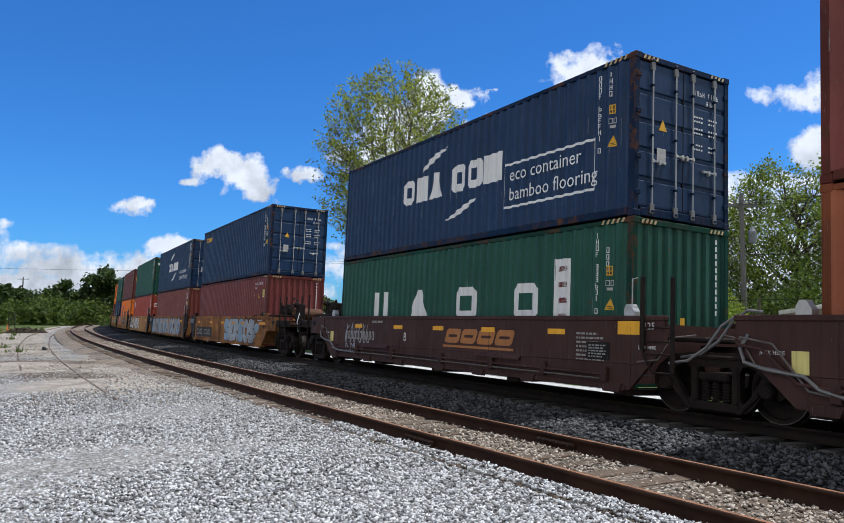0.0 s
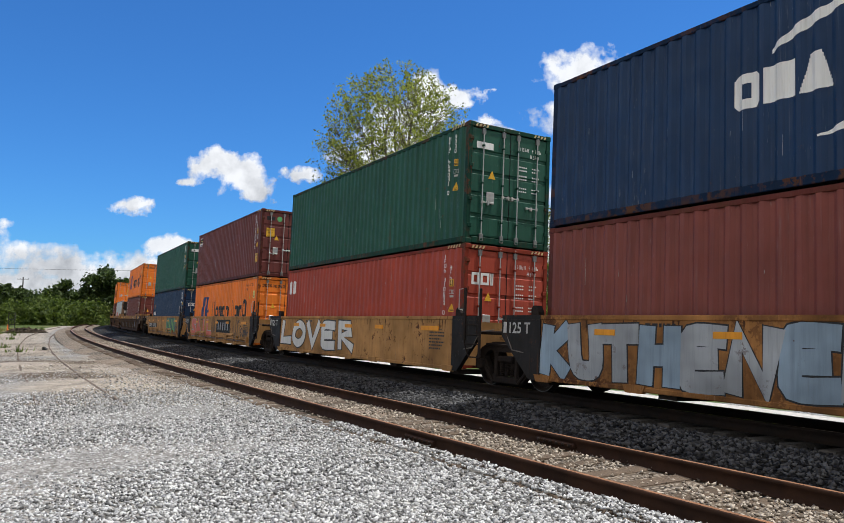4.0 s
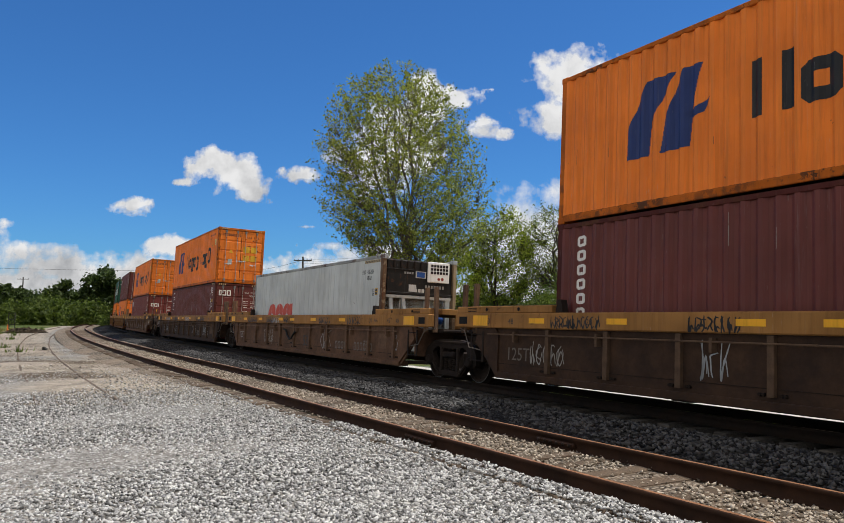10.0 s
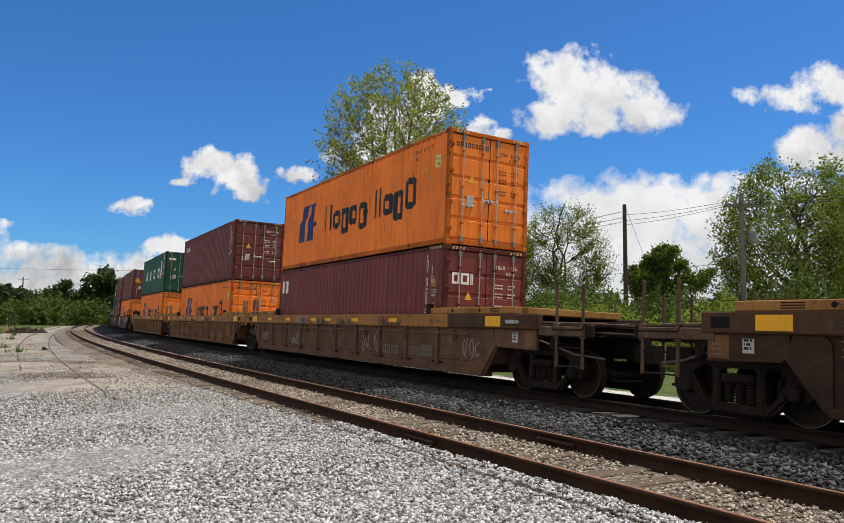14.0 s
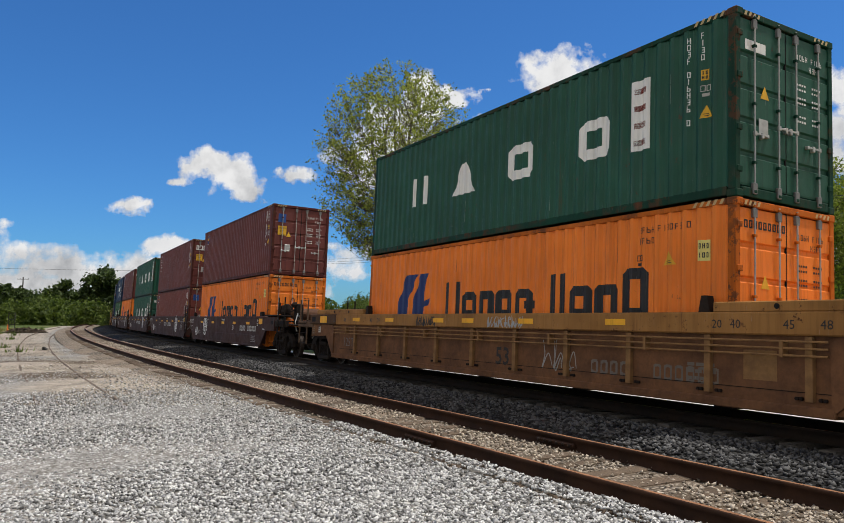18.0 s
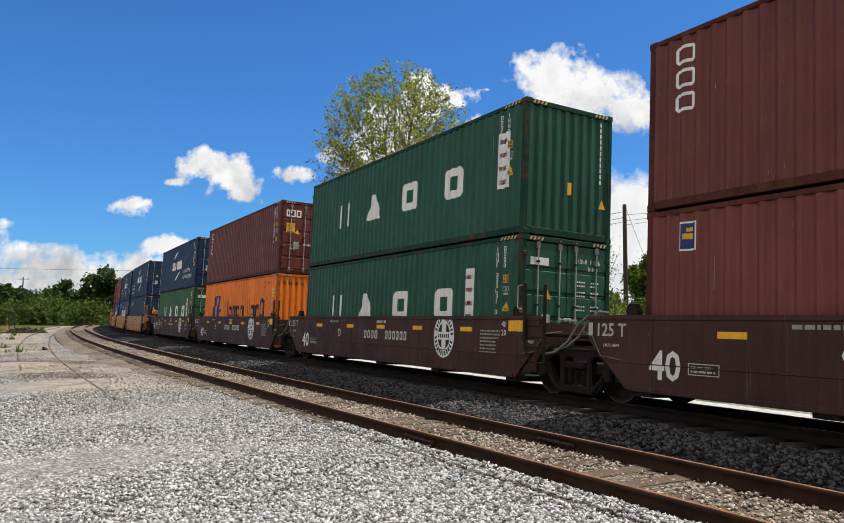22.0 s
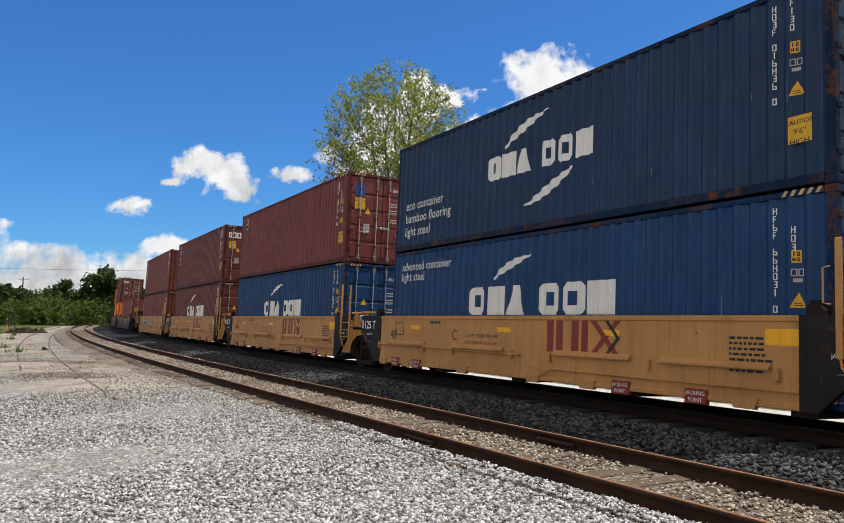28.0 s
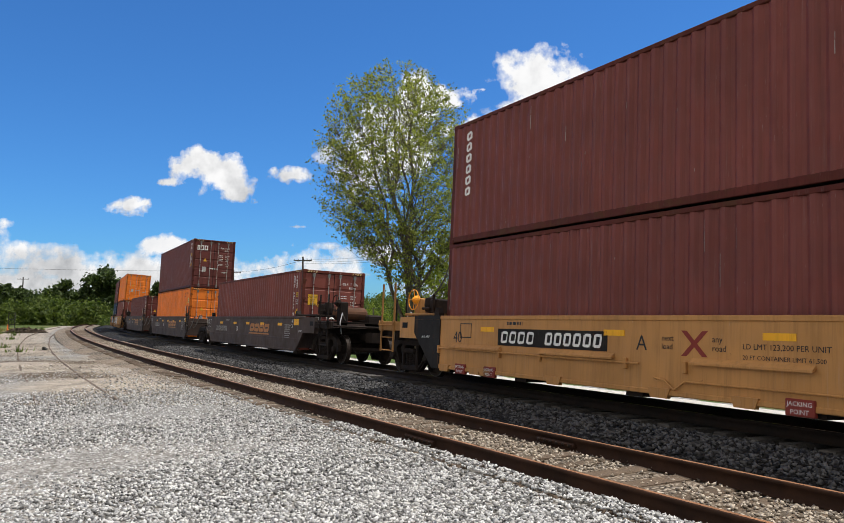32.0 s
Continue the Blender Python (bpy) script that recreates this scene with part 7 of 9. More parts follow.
GLYPHS = dict(S=[[(.9, .86), (.3, .93), (.12, .7), (.5, .52), (.88, .34), (.7, .08), (.1, .1)]], E=[[(.88, .9), (.2, .9), (.15, .5), (.2, .1), (.9, .1)], [(.2, .5), (.72, .52)]],
              R=[[(.16, .05), (.2, .93), (.75, .9), (.8, .6), (.25, .48), (.9, .05)]], O=[[(.5, .94), (.14, .72), (.12, .28), (.5, .06), (.86, .28), (.88, .7), (.5, .94)]],
              C=[[(.9, .82), (.45, .95), (.12, .6), (.15, .25), (.5, .06), (.92, .16)]], H=[[(.18, .95), (.16, .05)], [(.2, .5), (.82, .52)], [(.84, .95), (.86, .05)]],
              L=[[(.2, .95), (.18, .1), (.92, .12)]], N=[[(.14, .05), (.18, .93), (.8, .08), (.86, .95)]], A=[[(.08, .05), (.45, .93), (.9, .05)], [(.28, .36), (.72, .36)]],
              I=[[(.5, .95), (.48, .05)]], T=[[(.08, .9), (.94, .92)], [(.5, .88), (.48, .05)]], U=[[(.14, .95), (.17, .2), (.5, .06), (.82, .2), (.86, .95)]],
              K=[[(.2, .95), (.18, .05)], [(.88, .95), (.28, .5), (.92, .05)]], V=[[(.1, .95), (.5, .06), (.92, .95)]])


def fat_strokes(lines, half, y):
    """Broad flat strokes with pointed corners; each lies a hair before the last."""
    sh = Shape()
    for n, pts in enumerate(lines):
        yy = y - 0.0006 * n
        v = []
        for k, (a, b) in enumerate(pts):
            (xa, za), (xb, zb) = pts[max(k - 1, 0)], pts[min(k + 1, len(pts) - 1)]
            if pts[0] == pts[-1] and k in (0, len(pts) - 1):
                (xa, za), (xb, zb) = pts[-2], pts[1]
            d0, d1 = (a - xa, b - za), (xb - a, zb - b)
            l0, l1 = math.hypot(*d0) or 1, math.hypot(*d1) or 1
            tx, tz = d0[0] / l0 + d1[0] / l1, d0[1] / l0 + d1[1] / l1
            ln = math.hypot(tx, tz) or 1
            tx, tz = tx / ln, tz / ln
            wide = half * min(1.35, 2 / max(ln, 0.9)) if d0 != (0, 0) and d1 != (0, 0) else half
            ex = 0.6 * half if k == len(pts) - 1 else (-0.6 * half if k == 0 else 0)
            if pts[0] == pts[-1]:
                ex = 0
            v += [(a + tx * ex + tz * wide, yy, b + tz * ex - tx * wide), (a + tx * ex - tz * wide, yy, b + tz * ex + tx * wide)]
        for k in range(len(pts) - 1):
            q = v[2 * k:2 * k + 4]
            sh.add([(p[0], p[1] - 0.00006 * k, p[2]) for p in q], [(0, 2, 3, 1)])
    return sh


def rounded(pts, n=4):
    """A smooth run through the corners of a stroke; a closed stroke stays closed."""
    m = len(pts) - 1
    shut = pts[0] == pts[-1]
    out = []
    for k in range(m):
        p0 = pts[k - 1] if k else (pts[m - 1] if shut else pts[0])
        p1, p2 = pts[k], pts[k + 1]
        p3 = pts[k + 2] if k + 2 <= m else (pts[1] if shut else pts[m])
        for q in range(n):
            t = q / n
            out.append(tuple(0.5 * (2 * b + (c - a) * t + (2 * a - 5 * b + 4 * c - d) * t * t + (3 * b - a - 3 * c + d) * t ** 3) for a, b, c, d in zip(p0, p1, p2, p3)))
    return out + [pts[-1]]


def graffiti(car, x0, x1, z0, z1, fill, edge, n, seed, y=-1.412, label="painted graffiti", word="", fat=0.155, rim=0.04):
    """A row of fat outlined letter shapes; each is a part."""
    rng = random.Random(seed)
    word = word or "".join(rng.choice("SERKUNOCHTLV") for _ in range(n))
    wide = (x1 - x0) / len(word)
    h = z1 - z0
    half = min(fat * wide, 0.9 * fat * h)
    for i, letter in enumerate(word):
        tilt, drop = rng.uniform(-0.12, 0.12), rng.uniform(-0.03, 0.03)
        lines = [[(x0 + (i + 0.04 + 0.92 * (a + tilt * (b - 0.5))) * wide, z0 + half * 0.8 + (b + drop) * (h - half * 1.6)) for a, b in line] for line in GLYPHS[letter]]
        lines = [[(p, min(max(q, z0 + half), z1 - half)) for p, q in line] for line in lines]
        if letter in "SOCUE":
            lines = [rounded(line) for line in lines]
        lay = y - 0.0025 * (i % 2)
        g = part("graffiti_letter", fat_strokes(lines, half + rim, lay), edge, car, "outlined graffiti letter")
        part("letter_fill", fat_strokes(lines, half, lay - 0.006), fill if i % 3 or fill is not M_SILVER else M_SPRAYBLUE, g, label)


def scrawl(car, x0, x1, z0, z1, material, seed, y=-1.413, n=16, r=0.014):
    """A thin spray-painted tag: a run of looping letter-like strokes."""
    rng = random.Random(seed)
    sh = Shape()
    h = z1 - z0
    count = max(3, int((x1 - x0) / (0.52 * h) + 0.5))
    wide = (x1 - x0) / count
    for i in range(count):
        a0 = x0 + i * wide
        for stroke in range(rng.choice((1, 2, 2))):
            kind = rng.random()
            if kind < 0.4:
                c = [(a0 + wide * (0.5 + 0.42 * math.cos(q)), z0 + h * (0.5 + 0.46 * math.sin(q))) for q in [rng.uniform(0.5, 2.2) + 0.9 * k for k in range(rng.choice((5, 6, 7)))]]
            elif kind < 0.75:
                c = [(a0 + wide * rng.uniform(0.02, 0.3), z0 + h * rng.uniform(0.8, 1.1)), (a0 + wide * rng.uniform(0.1, 0.4), z0 + h * 0.5), (a0 + wide * rng.uniform(0.0, 0.4), z0 - h * rng.uniform(-0.05, 0.1)),
                     (a0 + wide * rng.uniform(0.5, 0.7), z0 + h * rng.uniform(0.3, 0.7)), (a0 + wide * rng.uniform(0.7, 1.05), z0 + h * rng.uniform(0.0, 0.2))]
            else:
                c = [(a0 + wide * rng.uniform(0, 1.1), z0 + h * (1.0 - k / 3) + rng.uniform(-0.1, 0.1) * h) for k in range(4)]
            pts = []
            for k in range(len(c) - 1):
                p0, p1, p2, p3 = c[max(k - 1, 0)], c[k], c[k + 1], c[min(k + 2, len(c) - 1)]
                for q in range(5):
                    t = q / 5
                    pts.append(tuple(0.5 * (2 * p1[e] + (p2[e] - p0[e]) * t + (2 * p0[e] - 5 * p1[e] + 4 * p2[e] - p3[e]) * t * t + (3 * p1[e] - p0[e] - 3 * p2[e] + p3[e]) * t ** 3) for e in (0, 1)))
            pts.append(c[-1])
            v = []
            for k, (a, b) in enumerate(pts):
                (xa, za), (xb, zb) = pts[max(k - 1, 0)], pts[min(k + 1, len(pts) - 1)]
                ln = math.hypot(xb - xa, zb - za) + 1e-6
                w = r * (0.7 + 0.6 * math.sin(3.1 * k / len(pts)))
                v += [(a + (zb - za) / ln * w, y, b - (xb - xa) / ln * w), (a - (zb - za) / ln * w, y, b + (xb - xa) / ln * w)]
            sh.add(v, [(2 * k, 2 * k + 2, 2 * k + 3, 2 * k + 1) for k in range(len(pts) - 1)])
    part("graffiti_scrawl", sh, material, car, "thin spray-painted scrawl", kind="stuff")

# ---------------------------------------------------------------- the train, unit by unit
M_SILVER = paint("silver_spray", (0.35, 0.375, 0.40), 0.6, 1.3)
M_SPRAYW = paint("white_spray", (0.70, 0.70, 0.68), 0.1, 0.1)
M_CORAL = paint("coral_spray", (0.60, 0.13, 0.08), 0.2, 0.1)
M_TEAL = paint("teal_spray", (0.05, 0.13, 0.12), 0.4, 0.2)
M_LIME = paint("green_spray", (0.20, 0.45, 0.10), 0.4, 0.1)
RIDERS = []


def ride(ob, s16, half, z=0.0):
    RIDERS.append((ob, s16, half, Matrix.Translation((0, 0, z))))
    return ob


NAMES = dict(navy="dark navy blue", blue="bright blue", green="dark green", moss="mid green", maroon="dark maroon", brick="brick red", oxide="dull oxide red", wine="wine red", red="red", orange="orange", rust="rust-stained orange")


def load(s16, half, z, colour, doors, mark, seed):
    place = "double-stacked on a container below" if z > 2 else "resting in a well car"
    c = container(colour, doors, f"{NAMES[colour]} corrugated steel shipping container {place}")
    code_marks(c, M_BLACKTXT if colour == "orange" else M_WHITE, doors, colour, seed)
    for fn in mark:
        fn(c)
    return ride(c, s16, half, z)


ECO = ("eco container", "bamboo flooring")
ECO3 = ("eco container", "bamboo flooring", "light steel")
ADV = ("advanced container", "light steel")
m_box = lambda c: (mark_blue_line(c, -2.27, 2.2, 1.25, 0.65, (-1.31, 2.0, -0.08, 2.45), (-0.05, 0.62, 1.2, 0.98), ECO, 2.52, 1.16, 0.40, 0.42),
                   [part("white_frame", decal([r]), M_WHITE, c, "thin white frame") for r in ((2.29, 0.58, 2.34, 1.56), (5.06, 0.58, 5.11, 1.56), (2.34, 0.58, 5.06, 0.63), (2.34, 1.51, 5.06, 1.56))])
m_eco = lambda c: mark_blue_line(c, -1.95, 1.41, 1.30, 0.53, (-1.34, 2.02, 0.07, 2.48), (-0.67, 0.66, 0.85, 1.12), ECO, 2.23, 1.0, 0.40, 0.37)
m_eco3 = lambda c: mark_blue_line(c, -1.75, 1.59, 1.28, 0.52, (-1.16, 1.92, 0.26, 2.46), (-0.46, 0.56, 1.04, 1.12), ECO3, -5.55, 1.10, 0.34, 0.35)
m_adv = lambda c: mark_blue_line(c, -2.32, 2.20, 1.22, 0.61, (-1.42, 1.98, -0.11, 2.44), None, ADV, -5.6, 2.38, 0.31, 0.27)
m_low = lambda c: mark_blue_line(c, -2.0, 2.2, 1.22, 0.58, (-1.2, 2.03, 0.15, 2.44))
m_hap = mark_orange_line
m_uasc = lambda c: mark_green_line(c, 0.25)
m_uasc0 = lambda c: mark_green_line(c, 0.05)
m_uasc1 = lambda c: mark_green_line(c, 0.13)
m_uascl = mark_green_line
m_col = lambda c: mark_column(c, -5.55, 2.42, 6, M_WHITE)
m_col3 = lambda c: mark_column(c, -5.55, 2.35, 3, M_WHITE, 0.30)
m_tex = lambda c: mark_row(c, -1.0, 2.25, [0.14, 0.2, 0.2], 0.28, M_WHITE, True, 0.05)
m_cai = lambda c: (mark_row(c, -5.85, 2.0, [0.26, 0.28, 0.09], 0.48, M_WHITE, False, 0.09), mark_row(c, -1.0, 1.95, [0.22, 0.24, 0.08], 0.28, M_WHITE, True))
m_gold = lambda c: mark_row(c, -5.4, 2.28, [0.2, 0.2, 0.2, 0.2, 0.2], 0.22, M_YELLOW)
m_goldbig = lambda c: mark_row(c, -5.28, 2.18, [0.24, 0.26, 0.26, 0.26, 0.26], 0.30, M_YELLOW, False, 0.08)
m_flag = lambda c: (part("emblem_border", decal([(-5.42, 2.20, -5.09, 2.66)]), M_WHITE, c, "pale emblem border"), part("blue_emblem", decal([(-5.39, 2.23, -5.12, 2.63)], 0.004), M_DARKBLUE, c, "small dark blue emblem"),
                    part("emblem_stripe", decal([(-5.35, 2.38, -5.16, 2.47), (-5.29, 2.50, -5.16, 2.56)], 0.008), M_YELLOW, c, "yellow emblem stripes", kind="stuff"),
                    part("door_emblem", Shape().box(6.058, -0.98, 2.15, 6.067, -0.66, 2.5), M_BLUELBL, c, "small blue emblem on the door"))
m_badge = lambda c: (part("emblem_border", decal([(-5.80, 2.22, -5.12, 2.66)]), M_WHITE, c, "pale emblem border"), part("dark_emblem", decal([(-5.77, 2.25, -5.15, 2.63)], 0.004), M_BLACKTXT, c, "dark rectangular emblem"),
                     part("emblem_stripe", decal(filled([[(-5.70, 2.40), (-5.35, 2.52), (-5.2, 2.50), (-5.4, 2.44)]], 0.02), 0.008), M_PALEYEL, c, "pale emblem stroke", kind="stuff"), part("emblem_stripe", decal([(-5.68, 2.29, -5.24, 2.38)], 0.008), M_WHITE, c, "pale emblem bar"),
                     part("door_label", Shape().lathe([(0.11, -0.003), (0.11, 0.003)], (6.064, -0.42, 2.5), "x", 16), M_GREENLBL, c, "round green label on the door"), part("door_label", Shape().box(6.058, -0.98, 2.42, 6.067, -0.62, 2.58), M_BLACKTXT, c, "dark label on the door"))
m_caut = lambda c: (caution(c, 5.42, 0.62, 0.34, 0.38), caution(c, -0.98, 1.7, 0.36, 0.38, True))
m_cautd = lambda c: caution(c, -0.98, 1.62, 0.36, 0.38, True)
m_ydoor = lambda c: [part("door_label", Shape().box(6.058, y, z, 6.067, y + 0.33, z + 0.3), M_YELLOW, c, "yellow door label") for y in (0.12, 0.52) for z in (1.2, 1.65)]
m_lbl = lambda c: part("door_label", Shape().box(6.058, -0.98, 2.28, 6.067, -0.5, 2.44), M_WHITE, c, "white door label")
m_line2 = lambda c: mark_row(c, -5.4, 2.15, [0.16] * 5, 0.24, M_WHITE, False, 0.04)
m_xin = lambda c: (part("cross_emblem", decal(filled([[(-5.6, 1.75), (-5.5, 1.75), (-5.1, 2.15), (-5.2, 2.15)], [(-5.2, 1.75), (-5.1, 1.75), (-5.5, 2.15), (-5.6, 2.15)]], 0.02)), M_ORLOGO, c, "crossed strokes", kind="stuff"),
                   mark_row(c, -5.7, 1.3, [0.14] * 5, 0.24, M_WHITE, False, 0.04), mark_row(c, -0.95, 1.85, [0.12] * 5, 0.18, M_WHITE, True, 0.03))


def big_mark(c_x, widths, h, z, material, label, t=0.1, y=-1.412, slant=0.0):
    def put(car):
        sh, x = Shape(), c_x
        for w in widths:
            for a, b, d, e in filled(ring(x, z, w, h, t), 0.03):
                k = slant * (b - z)
                sh.add([(a + k, y, b), (d + k, y, b), (d + slant * (e - z), y, e), (a + slant * (e - z), y, e)], [(0, 1, 2, 3)])
            x += w + 0.06
        part("car_mark", sh, material, car, label, kind="stuff")
    return put


def emblem_round(car, cx=3.5, cz=0.92):
    sh = Shape()
    y = -1.413
    for r0, r1 in ((0.27, 0.45),):
        v = []
        for i in range(32):
            a = 2 * math.pi * i / 32
            v += [(cx + r0 * math.cos(a), y, cz + r0 * 1.12 * math.sin(a)), (cx + r1 * math.cos(a), y, cz + r1 * 1.12 * math.sin(a))]
        sh.add(v, [(2 * i, 2 * i + 1, (2 * i + 3) % 64, (2 * i + 2) % 64) for i in range(32)])
    sh.add([(cx - 0.09, y - 0.001, cz - 0.31), (cx + 0.09, y - 0.001, cz - 0.31), (cx + 0.09, y - 0.001, cz + 0.31), (cx - 0.09, y - 0.001, cz + 0.31)], [(0, 1, 2, 3)])
    sh.add([(cx - 0.28, y - 0.002, cz - 0.09), (cx + 0.28, y - 0.002, cz - 0.09), (cx + 0.28, y - 0.002, cz + 0.09), (cx - 0.28, y - 0.002, cz + 0.09)], [(0, 1, 2, 3)])
    e = part("round_emblem", sh, M_WHITE, car, "round white emblem with a cross")
    ticks = Shape()
    for i in range(26):
        a = 2 * math.pi * (i + 0.5) / 26
        if i in (6, 7, 12, 25):
            continue
        c, s = math.cos(a), math.sin(a)
        pts = [(r * c - t * s, r * 1.12 * s + t * c) for r, t in ((0.31, -0.025), (0.41, -0.025), (0.41, 0.025), (0.31, 0.025))]
        ticks.add([(cx + p, y - 0.003, cz + q) for p, q in pts], [(0, 1, 2, 3)])
    for i in range(6):
        x = cx - 0.24 + i * 0.085
        ticks.add([(x, y - 0.004, cz - 0.045), (x + 0.05, y - 0.004, cz - 0.045), (x + 0.05, y - 0.004, cz + 0.045), (x, y - 0.004, cz + 0.045)], [(0, 1, 2, 3)])
    part("emblem_ring", ticks, M_BLACKTXT, e, "dark bars round the emblem", kind="stuff")


def brown_marks(letter, first=False):
    def put(car):
        a, b, c = (3.15, 4.37, 1.94) if first else ((-5.55, -4.34, -1.72) if letter == "A" else (-0.89, 0.44, -2.77))
        if letter == "A":
            text(car, "LD LMT", 0.15, M_WHITE, on_side(-0.46, 0.95, -1.414))
            text(car, "122200 PER UNIT", 0.15, M_WHITE, on_side(0.02, 0.95, -1.414))
        big_mark(a, [0.17] * 4, 0.23, 0.87, M_PALETXT, "pale stencilled car mark", 0.05)(car)
        big_mark(b, [0.15] * 6, 0.23, 0.87, M_PALETXT, "pale stencilled car mark", 0.045)(car)
        text(car, letter, 0.33, M_WHITE, on_side(c, 0.88, -1.414))
        text(car, "40", 0.62, M_WHITE, on_side(-6.55 if letter == "A" else -5.80, 0.62 if letter == "A" else 0.50, -1.414), bold=0.02)
        part("print_frame", Shape().box(-5.05, -1.415, 0.60, -4.5, -1.413, 0.615).box(-5.05, -1.415, 0.76, -4.5, -1.413, 0.775).box(-5.05, -1.415, 0.615, -5.035, -1.413, 0.76).box(-4.515, -1.415, 0.615, -4.5, -1.413, 0.76), M_PALETXT, car)
        part("small_print", letter_rows(-5.0, 0.70, 8, 2, 0.04, 0.03, 0.055, 0.06, -1.4135, 5), M_PALETXT, car, kind="stuff")
        part("small_print", letter_rows(-0.1, 1.30, 10, 1, 0.05, 0.07, 0.06, 0.1, -1.4135, 6), M_PALETXT, car, kind="stuff")
        emblem_round(car, -3.5 if first else 3.46, 1.03)
    return put


def yellow_marks(letter, first=False):
    def put(car):
        text(car, "40", 0.36, M_BLACKTXT, on_side(-5.42, 0.89, -1.414))
        text(car, letter, 0.34, M_BLACKTXT, on_side(-2.4 if not first else 0.1, 0.94, -1.414))
        text(car, "LD LMT 123,200 PER UNIT", 0.11, M_BLACKTXT, on_side(-1.82 if not first else 2.05, 1.02, -1.414))
        text(car, "20 FT CONTAINER LIMIT 61,500", 0.085, M_BLACKTXT, on_side(-1.82 if not first else 2.05, 0.88, -1.414))
        part("print_frame", Shape().box(-5.15, -1.415, 1.0, -4.7, -1.413, 1.02).box(-5.15, -1.415, 1.3, -4.7, -1.413, 1.32).box(-5.15, -1.415, 1.02, -5.13, -1.413, 1.3).box(-4.72, -1.415, 1.02, -4.7, -1.413, 1.3), M_BLACKTXT, car)
        if letter == "B":
            part("number_panel", Shape().box(-1.0, -1.416, 0.88, 2.1, -1.412, 1.22), M_BLACKPAINT, car, "black number panel")
            big_mark(-0.9, [0.22] * 4, 0.24, 0.93, M_WHITE, "white stencilled car mark", 0.05, -1.419, 0.15)(car)
            big_mark(0.5, [0.2] * 6, 0.24, 0.93, M_WHITE, "white stencilled car mark", 0.05, -1.419, 0.15)(car)
        elif first:
            part("number_panel", Shape().box(-3.7, -1.416, 0.88, -0.55, -1.412, 1.22), M_BLACKPAINT, car, "black number panel")
            big_mark(-3.6, [0.22] * 4, 0.24, 0.93, M_WHITE, "white stencilled car mark", 0.05, -1.419, 0.15)(car)
            big_mark(-2.2, [0.2] * 6, 0.24, 0.93, M_WHITE, "white stencilled car mark", 0.05, -1.419, 0.15)(car)
            text(car, "next\nload", 0.13, M_BLACKTXT, on_side(0.62, 1.10, -1.414))
            text(car, "any\nroad", 0.13, M_BLACKTXT, on_side(1.55, 1.10, -1.414))
            part("cross_emblem", Shape().prism([(1.0, 0.88), (1.1, 0.88), (1.48, 1.26), (1.38, 1.26)], -1.415, -1.412).prism([(1.0, 1.26), (1.1, 1.26), (1.48, 0.88), (1.38, 0.88)], -1.417, -1.4155), M_REDLOGO, car, "crossed red and blue emblem")
        else:
            sh = Shape()
            for a, b, c, d in ((0.98, 0.82, 1.16, 1.40), (1.24, 0.82, 1.42, 1.40), (1.66, 0.82, 1.84, 1.40), (1.92, 0.82, 2.08, 1.40)):
                sh.box(a, -1.415, b, c, -1.412, d)
            sh.prism([(2.14, 0.82), (2.28, 0.82), (2.86, 1.40), (2.72, 1.40)], -1.415, -1.412)
            sh.prism([(2.14, 1.40), (2.28, 1.40), (2.86, 0.82), (2.72, 0.82)], -1.418, -1.4155)
            part("car_mark", sh, M_REDLOGO, car, "large red-brown emblem strokes")
            part("emblem_tip", Shape().prism([(2.5, 0.82), (2.58, 0.82), (2.85, 1.11), (2.58, 1.40), (2.5, 1.40), (2.77, 1.11)], -1.42, -1.4185), M_BLACKTXT, car)
    return put


def worn_marks(fn, number=True):
    def put(car):
        if number:
            part("number_panel", Shape().box(-5.62, -1.4135, 0.46, -2.2, -1.4095, 0.95), M_NUMPANEL, car, "dark weathered number panel")
            big_mark(-5.5, [0.26] * 4, 0.27, 0.57, M_GREYTXT, "worn white stencilled car mark", 0.042, -1.4165)(car)
            big_mark(-3.85, [0.215] * 5, 0.27, 0.57, M_GREYTXT, "worn white stencilled car mark", 0.042, -1.4165)(car)
        fn(car)
    return put


def dark_marks(fn=None):
    def put(car):
        big_mark(0.45, [0.6] * 4, 0.32, 0.88, M_ORLOGO, "orange slanted emblem blocks", 0.13, -1.412, 0.4)(car)
        part("emblem_bar", Shape().box(0.4, -1.415, 0.78, 3.1, -1.412, 0.83), M_ORLOGO, car)
        text(car, "B", 0.30, M_WHITE, on_side(-1.55, 0.86, -1.414))
        big_mark(-5.2, [0.14] * 10, 0.24, 0.82, M_GREYTXT, "pale stencilled car mark", 0.04)(car)
        if fn:
            fn(car)
    return put


